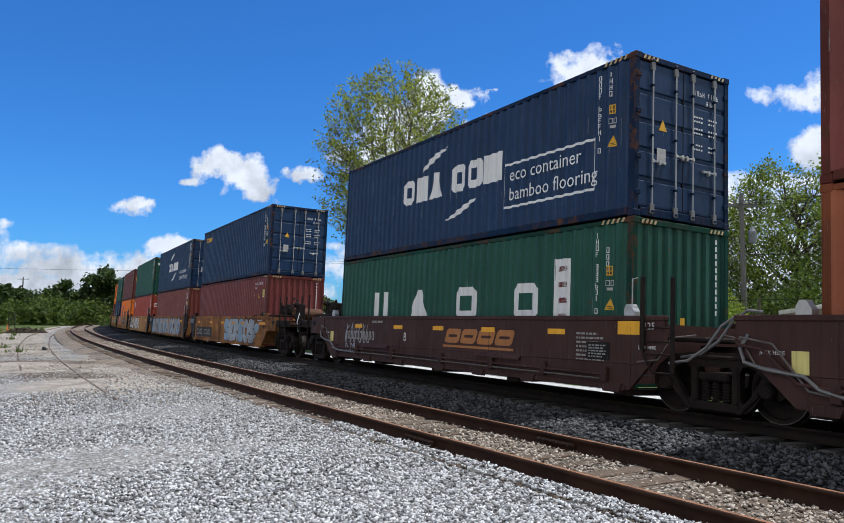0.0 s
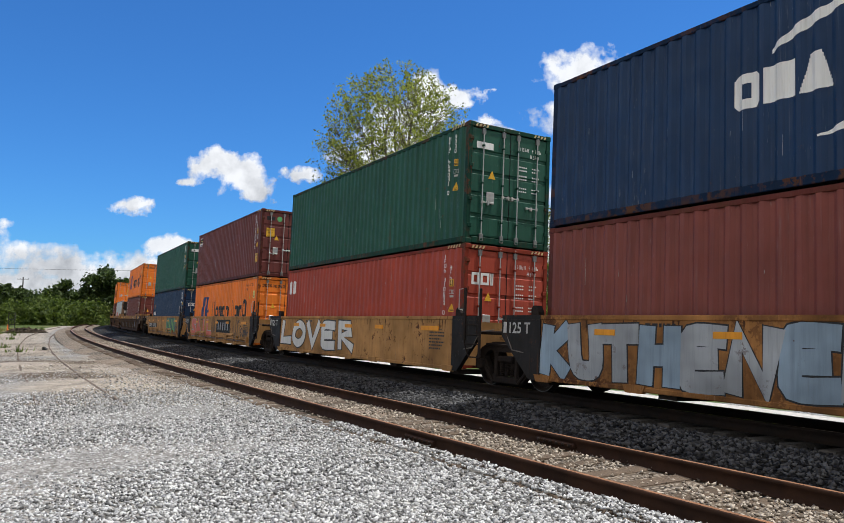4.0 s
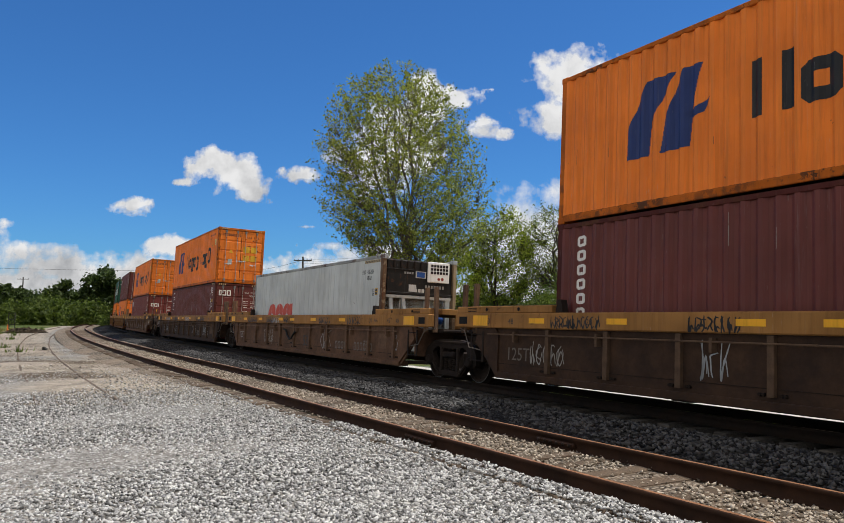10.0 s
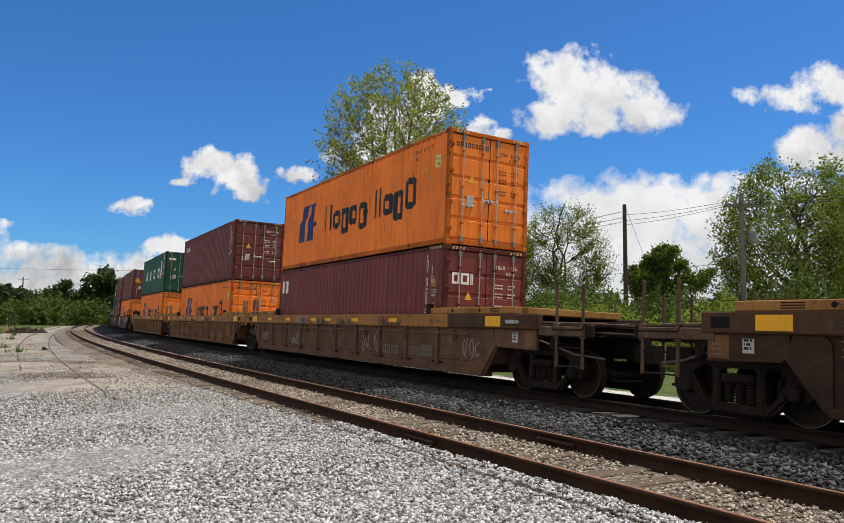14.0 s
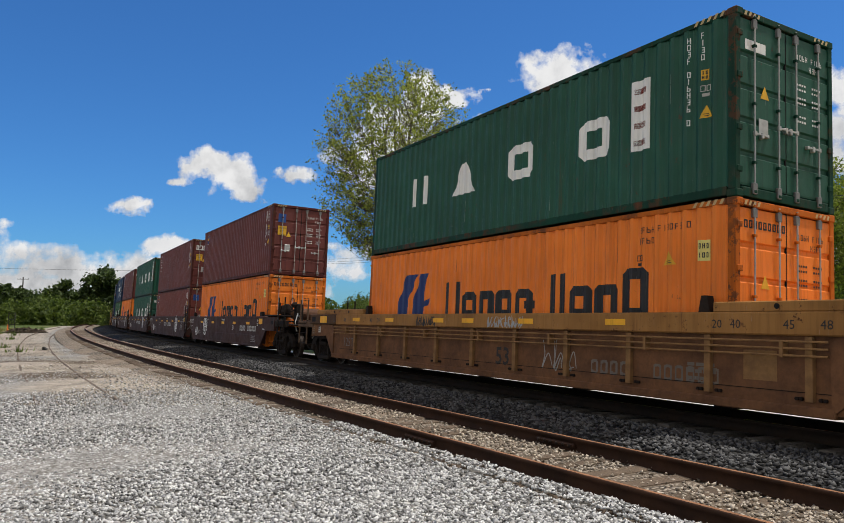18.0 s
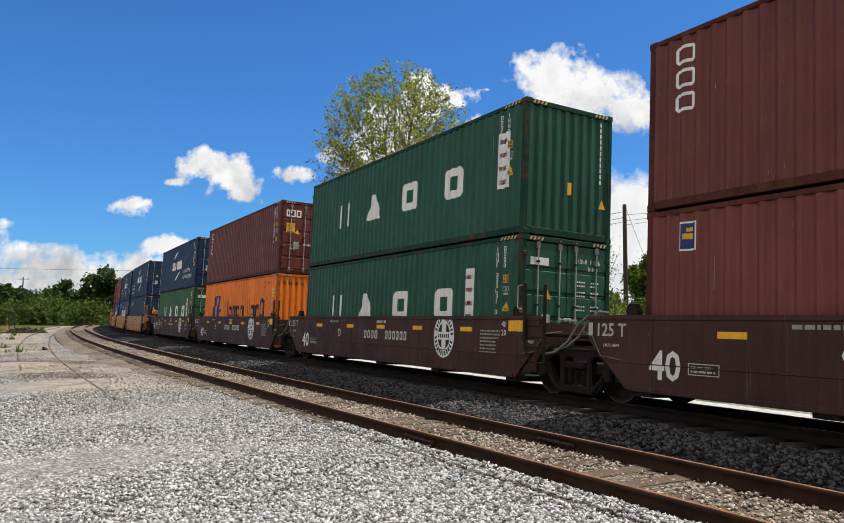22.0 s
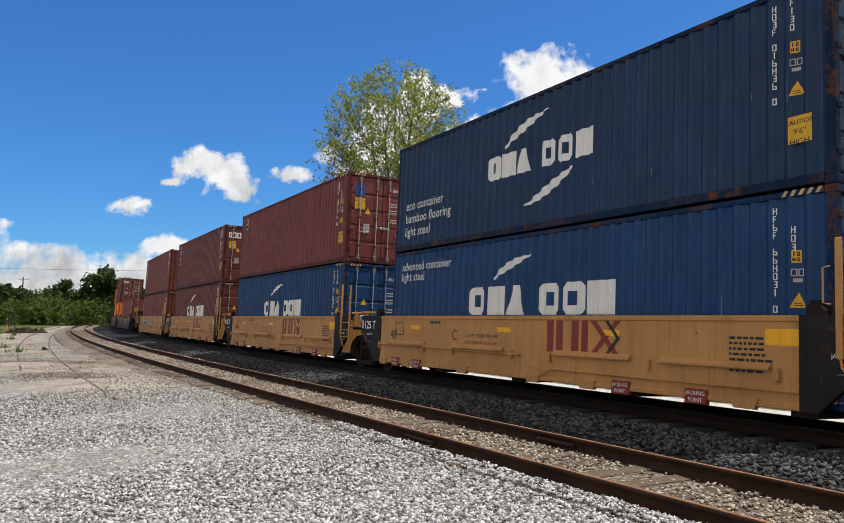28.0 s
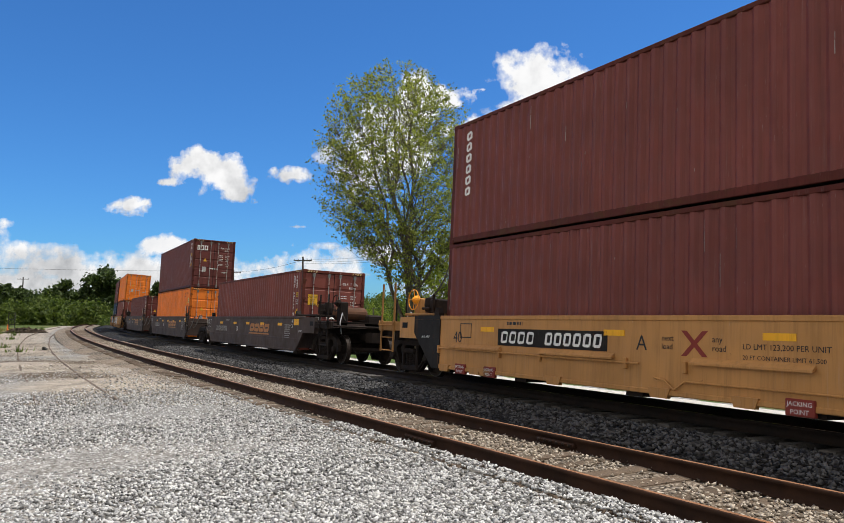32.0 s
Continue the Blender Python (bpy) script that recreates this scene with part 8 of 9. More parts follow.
def tags53(seed):
    def put(car):
        for i, (x, w) in enumerate(((-5.9, 1.3), (-3.4, 1.1), (-2.75, 0.9), (-1.35, 1.0), (0.3, 1.2), (2.1, 1.0), (3.2, 1.3), (4.4, 0.9))):
            if (seed * 5 + i * 3) % 7 < (5 if seed < 9 else 2):
                scrawl(car, x, x + w, 1.25, 1.47, M_SILVER if (seed + i) % 4 == 1 else M_BLACKTXT, seed * 7 + i, -1.4935, 9, 0.011)
        big_mark(3.35, [0.17] * 4, 0.24, 0.50, M_DIMTXT, "dim stencilled car mark", 0.045, -1.4045)(car)
        big_mark(4.75, [0.15] * 6, 0.24, 0.50, M_DIMTXT, "dim stencilled car mark", 0.04, -1.4045)(car)
        for i, (x, w, z, h) in enumerate(((4.9, 1.0, 0.62, 0.42), (-3.9, 1.2, 0.5, 0.5), (-2.6, 0.5, 0.55, 0.55), (2.0, 1.0, 0.5, 0.55), (7.3, 0.7, 0.6, 0.4), (-6.6, 1.0, 0.55, 0.4))):
            if (seed * 3 + i * 2) % 5 < (3 if seed < 9 else 1):
                scrawl(car, x, x + w, z, z + h, M_GREYTXT if i % 2 else M_SILVER, seed * 3 + i + 60, -1.4045, 14, 0.010)
    return put


Z40, Z53 = 0.30, 0.345
UP = 2.90
# position at 16 s, car, upper load, lower load, car marks; loads: colour, doors lead, marks
none = ()
g_seres = lambda c: (graffiti(c, 0.35, 5.2, 0.36, 1.403, M_SILVER, M_BLACKTXT, 5, 21, label="silver graffiti letters with dark outlines", word="SEREOS", fat=0.20, rim=0.026),
                     part("spray_splash", Shape().add([(5.2, -1.4128, 1.15), (5.45, -1.4128, 1.22), (5.9, -1.4128, 1.14), (5.82, -1.4128, 0.98), (5.7, -1.4128, 0.86), (5.35, -1.4128, 0.78), (5.2, -1.4128, 0.72)], [(0, 6, 5, 4, 3, 2, 1)]), M_SPRAYBLUE, c, "pale sprayed splash"))
g_long = lambda c: (graffiti(c, -6.0, 4.7, 0.32, 1.403, M_SILVER, M_BLACKTXT, 13, 22, label="long row of silver graffiti letters", word="KUTHENEHIOCHO", fat=0.20, rim=0.026), scrawl(c, 4.9, 5.7, 0.5, 0.8, M_BLACKTXT, 93, -1.413, 9, 0.011))
g_white = lambda c: graffiti(c, -6.0, 0.6, 0.42, 1.39, M_SPRAYW, M_BLACKTXT, 6, 23, label="large white graffiti letters", word="LOVER")
g_coral = lambda c: (graffiti(c, -5.6, -0.9, 0.40, 1.40, M_CORAL, M_SILVER, 4, 24, label="coral graffiti letters with grey edges", word="SAIL"),
                     part("number_panel", Shape().box(0.14, -1.416, 0.72, 2.72, -1.412, 1.33), M_BLACKPAINT, c, "black panel"), graffiti(c, 0.3, 2.5, 0.84, 1.2, M_SILVER, M_GREYTXT, 4, 25, -1.418, word="IIIII"),
                     scrawl(c, 3.3, 4.4, 0.40, 1.40, M_BLACKTXT, 31, -1.413, 16, 0.022), scrawl(c, 4.3, 5.7, 0.62, 1.0, M_BLACKTXT, 32, -1.413, 22, 0.018), scrawl(c, -0.9, -0.1, 0.7, 1.4, M_BLACKTXT, 33, -1.413, 18, 0.016))
g_lime = lambda c: (part("number_panel", Shape().box(-6.15, -1.4165, 0.70, -2.6, -1.4105, 1.03), M_BLACKPAINT, c, "black number panel"), big_mark(-6.05, [0.26] * 4, 0.22, 0.76, M_PALETXT, "worn white car mark", 0.05, -1.4185, 0.2)(c), big_mark(-4.3, [0.22] * 5, 0.22, 0.76, M_PALETXT, "worn white car mark", 0.05, -1.4185)(c), text(c, "B", 0.34, M_BLACKTXT, on_side(-2.48, 0.76, -1.4135)), part("spray_patch", Shape().add([(1.45, -1.4112, 0.48), (2.4, -1.4112, 0.40), (4.6, -1.4112, 0.42), (4.95, -1.4112, 0.62), (4.9, -1.4112, 1.28), (4.3, -1.4112, 1.40), (1.7, -1.4112, 1.40), (1.4, -1.4112, 1.1)], [tuple(range(8))]), M_TEAL, c, "dark teal sprayed backing"), graffiti(c, 1.5, 4.8, 0.42, 1.40, M_LIME, M_BLACKTXT, 6, 26, label="green graffiti bars with dark outlines", word="IIIIII"))
g_phunk = lambda c: (scrawl(c, -5.2, -4.2, 0.4, 1.3, M_SILVER, 41, -1.413, 18, 0.016), scrawl(c, -4.3, -3.5, 0.7, 1.3, M_GREYTXT, 42, -1.413, 12, 0.014))
CONSIST = [
    (190.80, "brown", ("brick", True, (m_line2,)), ("rust", True, none), dark_marks(), 7.59, (True, False)),
    (175.40, "brown", ("navy", True, (m_box,)), ("green", False, (m_uasc1,)), dark_marks(g_phunk), 7.59, (False, True)),
    (155.67, "worn", ("navy", True, (m_gold,)), ("wine", False, none), worn_marks(g_seres), 7.59, (True, False)),
    (140.37, "worn", ("navy", True, (m_eco,)), ("brick", False, none), worn_marks(g_long, False), 7.59, (False, False)),
    (125.24, "worn", ("green", True, (m_lbl,)), ("red", True, (m_cai,)), worn_marks(g_white, False), 7.59, (False, False)),
    (109.30, "worn", ("maroon", True, (m_badge, m_caut)), ("orange", True, (m_hap,)), worn_marks(g_coral, False), 7.59, (False, False)),
    (93.80, "worn", ("green", True, (m_lbl,)), ("navy", True, (m_xin,)), worn_marks(g_lime, False), 7.59, (False, True)),
    (72.10, "ribbed", ("orange", True, (m_hap,)), ("maroon", True, (m_col,)), tags53(2), 9.5, (True, False)),
    (52.55, "ribbed", None, "reefer", tags53(3), 9.5, (False, False)),
    (33.15, "ribbed", ("orange", True, (m_hap, m_ydoor)), ("maroon", True, (m_col3, m_tex)), tags53(5), 9.5, (False, True)),
    (9.47, "ribbed", ("orange", True, (m_hap,)), ("wine", True, (m_cai,)), tags53(8), 9.5, (True, False)),
    (-9.95, "tan", ("maroon", True, (m_line2,)), ("orange", True, (m_hap,)), tags53(11), 9.5, (False, False)),
    (-29.46, "tan", ("green", True, (m_uasc0, m_lbl)), ("orange", True, (m_hap,)), tags53(13), 9.5, (False, True)),
    (-51.35, "brown", ("maroon", True, (m_flag, m_cautd)), ("orange", True, (m_hap,)), brown_marks("B", True), 7.59, (True, False)),
    (-66.50, "brown", ("maroon", True, (m_tex, m_cautd, m_col3)), ("oxide", True, (m_flag,)), brown_marks("C"), 7.59, (False, False)),
    (-81.98, "brown", ("green", False, (m_uasc,)), ("green", True, (m_uascl, m_lbl)), brown_marks("D"), 7.59, (False, False)),
    (-97.45, "brown", ("maroon", True, (m_tex, m_cautd, m_col3)), ("orange", False, (m_hap,)), brown_marks("E"), 7.59, (False, False)),
    (-112.70, "brown", ("navy", True, (m_eco,)), ("moss", True, (m_uascl, m_lbl)), brown_marks("A"), 7.59, (False, True)),
    (-132.80, "yellow", ("navy", True, (m_eco3,)), ("navy", True, (m_goldbig,)), yellow_marks("B"), 7.59, (True, False)),
    (-148.10, "yellow", ("navy", True, (m_eco3, m_caut)), ("blue", True, (m_adv,)), yellow_marks("C"), 7.59, (False, False)),
    (-163.26, "yellow", ("wine", True, (m_flag, m_caut)), ("blue", True, (m_low,)), yellow_marks("D"), 7.59, (False, False)),
    (-178.60, "yellow", ("maroon", True, (m_tex, m_caut, m_col3)), ("maroon", True, (m_low,)), yellow_marks("E"), 7.59, (False, False)),
    (-193.90, "yellow", ("oxide", False, (m_col,)), ("oxide", False, none), yellow_marks("A", True), 7.59, (False, True)),
    (-215.90, "grey", None, ("brick", True, (m_cautd,)), dark_marks(), 9.4, (True, False)),
    (-235.00, "grey", ("maroon", True, (m_tex,)), ("orange", True, none), dark_marks(), 9.4, (False, False)),
    (-253.60, "grey", None, ("maroon", True, none), dark_marks(), 9.4, (False, True)),
    (-275.00, "worn", ("orange", True, none), ("brick", True, none), worn_marks(g_white), 7.59, (True, False)),
    (-290.20, "worn", ("maroon", True, none), ("navy", True, none), worn_marks(g_seres), 7.59, (False, False)),
]
CAR_WORDS = dict(brown="dark brown smooth-sided well car", worn="weathered yellow graffiti-covered well car", yellow="clean yellow well car with black ends",
                 ribbed="dirty ribbed well car, dull yellow top chord,", tan="dusty tan ribbed well car", grey="grey-brown smooth-sided well car")


# loads that ride a little forward in their wells
NUDGE = {13: 0.35, 19: 0.30}


def build_train():
    for i, (s16, kind, upper, lower, marks, half, (first, last)) in enumerate(CONSIST):
        words = CAR_WORDS[kind] + (" with one container" if upper is None else " with two stacked containers")
        if kind in ("ribbed", "tan"):
            car = well_car_53(s16, "worn" if kind == "tan" else ("rusty" if i in (8, 10) else "dusty"), first, last, half, i, words, marks)
            z = Z53
        else:
            car = well_car_40(s16, kind, first, last, half, i, words, marks)
            z = Z40
        ride(car, s16, half)
        if lower == "reefer":
            ride(refrigerated_container(), s16, half, z)
        elif lower:
            load(s16 + NUDGE.get(i, 0.0), half, z, *lower, i)
        if upper:
            load(s16 + NUDGE.get(i, 0.0), half, z + UP, *upper, i + 50)


build_train()

# ---------------------------------------------------------------- trees, hedges, poles
def leaf_mat(name, lo, hi, through_light=0.42):
    m = Mat(name, 0.55)
    col = m.ramp(m.isle(), 0.0, 1.0, lo, hi)
    m.color(col)
    tr = m.n.new("ShaderNodeBsdfTranslucent")
    m.link(m.mix(1.0, col, (0.9, 1.0, 0.45), "MULTIPLY"), tr.inputs["Color"])
    mx = m.n.new("ShaderNodeMixShader")
    mx.inputs[0].default_value = through_light
    m.link(m.b.outputs[0], mx.inputs[1])
    m.link(tr.outputs[0], mx.inputs[2])
    m.link(mx.outputs[0], m.n["Material Output"].inputs["Surface"])
    return m.m


def bark_mat(name, lo, hi):
    m = Mat(name, 0.9)
    g = m.noise(3.0, 6, 0.7, m.stretch(4, 4, 1))
    m.color(m.mix(m.ramp(g, 0.35, 0.65), lo, hi)).bump(g, 0.6, 0.03)
    return m.m


M_LEAF_SPRING = leaf_mat("spring_leaf", (0.055, 0.085, 0.016), (0.36, 0.42, 0.085), 0.50)
M_LEAF_TALL = leaf_mat("olive_leaf", (0.075, 0.095, 0.020), (0.50, 0.53, 0.115), 0.52)
M_LEAF_LIME = leaf_mat("lime_leaf", (0.11, 0.15, 0.024), (0.50, 0.57, 0.10), 0.55)
M_LEAF_ROUND = leaf_mat("round_tree_leaf", (0.030, 0.055, 0.012), (0.22, 0.28, 0.058))
M_LEAF_WOOD = leaf_mat("wood_leaf", (0.015, 0.032, 0.009), (0.090, 0.135, 0.032), 0.32)
M_LEAF_BRIGHT = leaf_mat("bright_leaf", (0.055, 0.09, 0.016), (0.34, 0.41, 0.075), 0.45)
M_LEAF_HEDGE = leaf_mat("hedge_leaf", (0.07, 0.11, 0.018), (0.40, 0.47, 0.10), 0.58)
M_LEAF_MID = leaf_mat("mid_leaf", (0.03, 0.06, 0.012), (0.17, 0.22, 0.05))
M_BARK = bark_mat("grey_bark", (0.10, 0.085, 0.07), (0.26, 0.235, 0.20))
M_BARKTAN = bark_mat("tan_bark", (0.07, 0.058, 0.045), (0.19, 0.165, 0.13))
M_BARKDARK = bark_mat("dark_bark", (0.04, 0.032, 0.026), (0.11, 0.09, 0.07))


def leaves_mesh(name, pts, size, material, seed):
    """Small folded leaves at the given places."""
    rng = np.random.default_rng(seed)
    n = len(pts)
    a = rng.normal(0, 1, (n, 3))
    a /= np.linalg.norm(a, axis=1, keepdims=True)
    b = np.cross(a, rng.normal(0, 1, (n, 3)))
    b /= np.linalg.norm(b, axis=1, keepdims=True) + 1e-9
    s = size * rng.uniform(0.6, 1.3, (n, 1))
    c = np.cross(a, b)
    v = np.stack([pts - a * s, pts + b * s * 0.55 + c * s * 0.2, pts + a * s, pts - b * s * 0.55 + c * s * 0.2], 1)
    f = (np.arange(n)[:, None] * 4 + np.arange(4)[None])
    return array_mesh(name, v.reshape(-1, 3), f, material)


def branches(base, height, spread, rng, levels=4, lean0=(0, 0), trunks=1, start=0.18, up=0.55, limbs=9, r0=None):
    """Tapered trunk and limbs; returns the Shape and the twig points that carry leaves."""
    sh, tips = Shape(), []
    r0 = r0 or height * 0.014

    def grow(p, d, length, r, lv):
        n = 4 if lv < 2 else 3
        pts = [p]
        for i in range(n):
            d = (d + Vector((rng.gauss(0, 0.10), rng.gauss(0, 0.10), rng.gauss(0.04, 0.05)))).normalized()
            q = pts[-1] + d * (length / n)
            sh.tube(pts[-1], q, r * (1 - 0.75 * i / n), 7 if lv == 0 else (5 if lv == 1 else 3), r * (1 - 0.75 * (i + 1) / n), False)
            pts.append(q)
            if lv >= levels - 2:
                tips.append((q, length * 0.35))
        if lv >= levels - 1:
            return
        kids = limbs if lv == 0 else (6 if lv == 1 else 5)
        for k in range(kids):
            t = (start if lv == 0 else 0.25) + (1 - (start if lv == 0 else 0.25)) * (k + rng.random() * 0.7) / kids
            x = min(t, 0.999) * n
            i = int(x)
            at = pts[i].lerp(pts[i + 1], x - i)
            ang = rng.uniform(0, 6.283)
            side = Vector((math.cos(ang), math.sin(ang), 0))
            nd = (side * (1 - up) * (1.25 if lv == 0 else 1.0) + d * up + Vector((0, 0, 0.12))).normalized()
            ln = length * (spread if lv == 0 else 0.52) * (1.05 - 0.55 * t if lv == 0 else 1.1 - 0.5 * t) * rng.uniform(0.8, 1.15)
            grow(at, nd, ln, r * (0.5 if lv == 0 else 0.55) * (1.1 - 0.6 * t), lv + 1)

    for k in range(trunks):
        d0 = Vector((lean0[0] + (rng.uniform(-0.25, 0.25) if trunks > 1 else 0), lean0[1] + (rng.uniform(-0.2, 0.2) if trunks > 1 else 0), 1)).normalized()
        grow(Vector(base) + Vector((rng.uniform(-0.3, 0.3) * (trunks > 1), rng.uniform(-0.3, 0.3) * (trunks > 1), -0.15)), d0, height * 0.86 * rng.uniform(0.9, 1.0), r0 * (1 if trunks == 1 else 0.75), 0)
    return sh, tips


def tree(x, y, height, spread, leaf, bark, per, size, seed, label, trunks=1, start=0.2, up=0.55, limbs=9, fuzz=1.0, group="trees beyond the track"):
    z = float(ground_level(np.array([x]), np.array([y]))[0][0])
    rng = random.Random(seed)
    sh, tips = branches((x, y, z), height, spread, rng, 4, (0, 0), trunks, start, up, limbs)
    t = thing("tree", label, "tree", group)
    part("trunk", sh, bark, t, "bare branching trunk and limbs")
    nr = np.random.default_rng(seed)
    c = np.array([q[0] for q in tips])
    w = np.array([q[1] for q in tips])
    pts = np.repeat(c, per, 0) + nr.normal(0, 1, (len(c) * per, 3)) * np.repeat(w, per)[:, None] * 0.55 * fuzz
    pts = pts[pts[:, 2] > z + 0.4]
    ob = new("crown", leaves_mesh("crown", pts, size, leaf, seed))
    ob.parent = t
    ob["label"] = "loose crown of small leaves"
    return t


def airy_tree(x, y, height, widths, leaf, bark, twigs, per, size, seed, label, stems=3, r0=0.2, low=0.1, shift=(0.0, 0.0), group="trees beyond the track", hollow=0.45, rise=0.35, tuft=None, twig=0.018):
    """A tree with an open crown: widths are its half breadth at even heights from its foot to its top; twigs reach out to the outline."""
    z0 = float(ground_level(np.array([x]), np.array([y]))[0][0])
    nr = np.random.default_rng(seed)
    rng = random.Random(seed)
    sh = Shape()
    nodes, radii = [], []
    hh = np.linspace(0, 1, len(widths))
    drift = lambda t: np.interp(t, np.linspace(0, 1, len(shift)), shift)

    def limb(p, q, r, bow, n=8):
        p, q = np.array(p, float), np.array(q, float)
        last = p
        side = nr.normal(0, 0.05, 3) * np.linalg.norm(q - p)
        for i in range(1, n + 1):
            t = i / n
            c = p + (q - p) * np.array([t ** bow, t ** bow, t ** 0.9]) + side * math.sin(math.pi * t) + nr.normal(0, 0.012, 3) * np.linalg.norm(q - p)
            ra, rb = r * (1 - 0.86 * (i - 1) / n), r * (1 - 0.86 * i / n)
            sh.tube(last, c, ra, 6 if r > 0.06 else 4, rb, False)
            nodes.append(c)
            radii.append(rb)
            last = c
        return last

    stem_ends = []
    for k in range(stems):
        a = 6.283 * k / stems + rng.uniform(-0.4, 0.4)
        top = height * rng.uniform(0.86, 0.98)
        wd = float(np.interp(top / height, hh, widths)) * rng.uniform(0.1, 0.5)
        base = (x + rng.uniform(-0.12, 0.12) * stems, y + rng.uniform(-0.12, 0.12) * stems, z0 - 0.1)
        limb(base, (x + float(drift(1.0)) + math.cos(a) * wd, y + math.sin(a) * wd, z0 + top), r0 * rng.uniform(0.75, 1.0), 1.5, 12)
    first = len(nodes)
    # main limbs to points inside the crown
    for k in range(26 if twigs < 1500 else 70):
        t = rng.uniform(low + 0.08, 0.95)
        wd = float(np.interp(t, hh, widths)) * rng.uniform(0.3 if twigs > 1500 else 0.5, 0.9)
        a = rng.uniform(0, 6.283)
        q = np.array([x + float(drift(t)) + math.cos(a) * wd, y + math.sin(a) * wd, z0 + height * t])
        ns = np.array(nodes[:first])
        d = np.linalg.norm(ns - q, axis=1) + 3.0 * np.maximum(0, ns[:, 2] - q[2] + rise * wd)
        j = int(np.argmin(d))
        limb(ns[j], q, max(radii[j] * 0.55, 0.03), 0.8, 6)
    ns = np.array(nodes)
    t = low + (1 - low) * nr.uniform(0, 1, twigs * 4)
    t = t[nr.uniform(0, 1, len(t)) < (np.interp(t, hh, widths) / max(widths)) ** 1.4][:twigs]
    twigs = len(t)
    wd = np.interp(t, hh, widths) * (hollow + (1 - hollow) * nr.uniform(0, 1, twigs) ** 0.6) * nr.normal(1, 0.06, twigs)
    a = nr.uniform(0, 6.283, twigs)
    tip = np.stack([x + drift(t) + np.cos(a) * wd, y + np.sin(a) * wd, z0 + height * t], -1)
    leafpts = []
    for q in tip:
        d = np.linalg.norm(ns - q, axis=1)
        d = d + 2.0 * np.maximum(0, ns[:, 2] - q[2] + 0.1 + 0.45 * d)
        b = ns[int(np.argmin(d))]
        m = b + (q - b) * 0.55 + nr.normal(0, 0.06, 3) * np.linalg.norm(q - b) - np.array([0, 0, 0.05]) * np.linalg.norm(q - b)
        sh.tube(b, m, twig, 3, twig * 0.66, False)
        sh.tube(m, q, twig * 0.66, 3, twig * 0.3, False)
        u = nr.uniform(0.45 if tuft is None else 0.72, 1.05, (per, 1))
        leafpts.append(b + (q - b) * u + nr.normal(0, 0.12 + 0.03 * np.linalg.norm(q - b) if tuft is None else tuft, (per, 3)))
    tr = thing("tree", label, "tree", group)
    part("trunk", sh, bark, tr, "slender branching trunk and limbs")
    ob = new("crown", leaves_mesh("crown", np.concatenate(leafpts), size, leaf, seed))
    ob.parent = tr
    ob["label"] = "open crown of small fresh leaves"
    return tr


def clump(name, blobs, per, size, leaf, label, category, seed, kind="", group=""):
    """Bushes or far woods: leaves over the skin of uneven mounds. blobs: x, y, radius, height."""
    nr = np.random.default_rng(seed)
    allp = []
    for x, y, r, h in blobs:
        z = float(ground_level(np.array([x]), np.array([y]))[0][0])
        n = int(per * r * (r + h))
        d = nr.normal(0, 1, (n, 3))
        d /= np.linalg.norm(d, axis=1, keepdims=True)
        d[:, 2] = np.abs(d[:, 2])
        ph = nr.uniform(0, 6.28, 4)
        az = np.arctan2(d[:, 1], d[:, 0])
        wob = 1 + 0.16 * np.sin(3 * az + ph[0]) + 0.12 * np.sin(5 * az + 4 * d[:, 2] + ph[1]) + 0.10 * np.sin(9 * d[:, 2] + 7 * az + ph[2])
        k = wob * (1 - 0.28 * nr.uniform(0, 1, n) ** 2)
        allp.append(np.stack([x + d[:, 0] * r * k, y + d[:, 1] * r * k, z + d[:, 2] * h * k], -1))
    return tagged(new(name, leaves_mesh(name, np.concatenate(allp), size, leaf, seed)), label, category, group, kind)


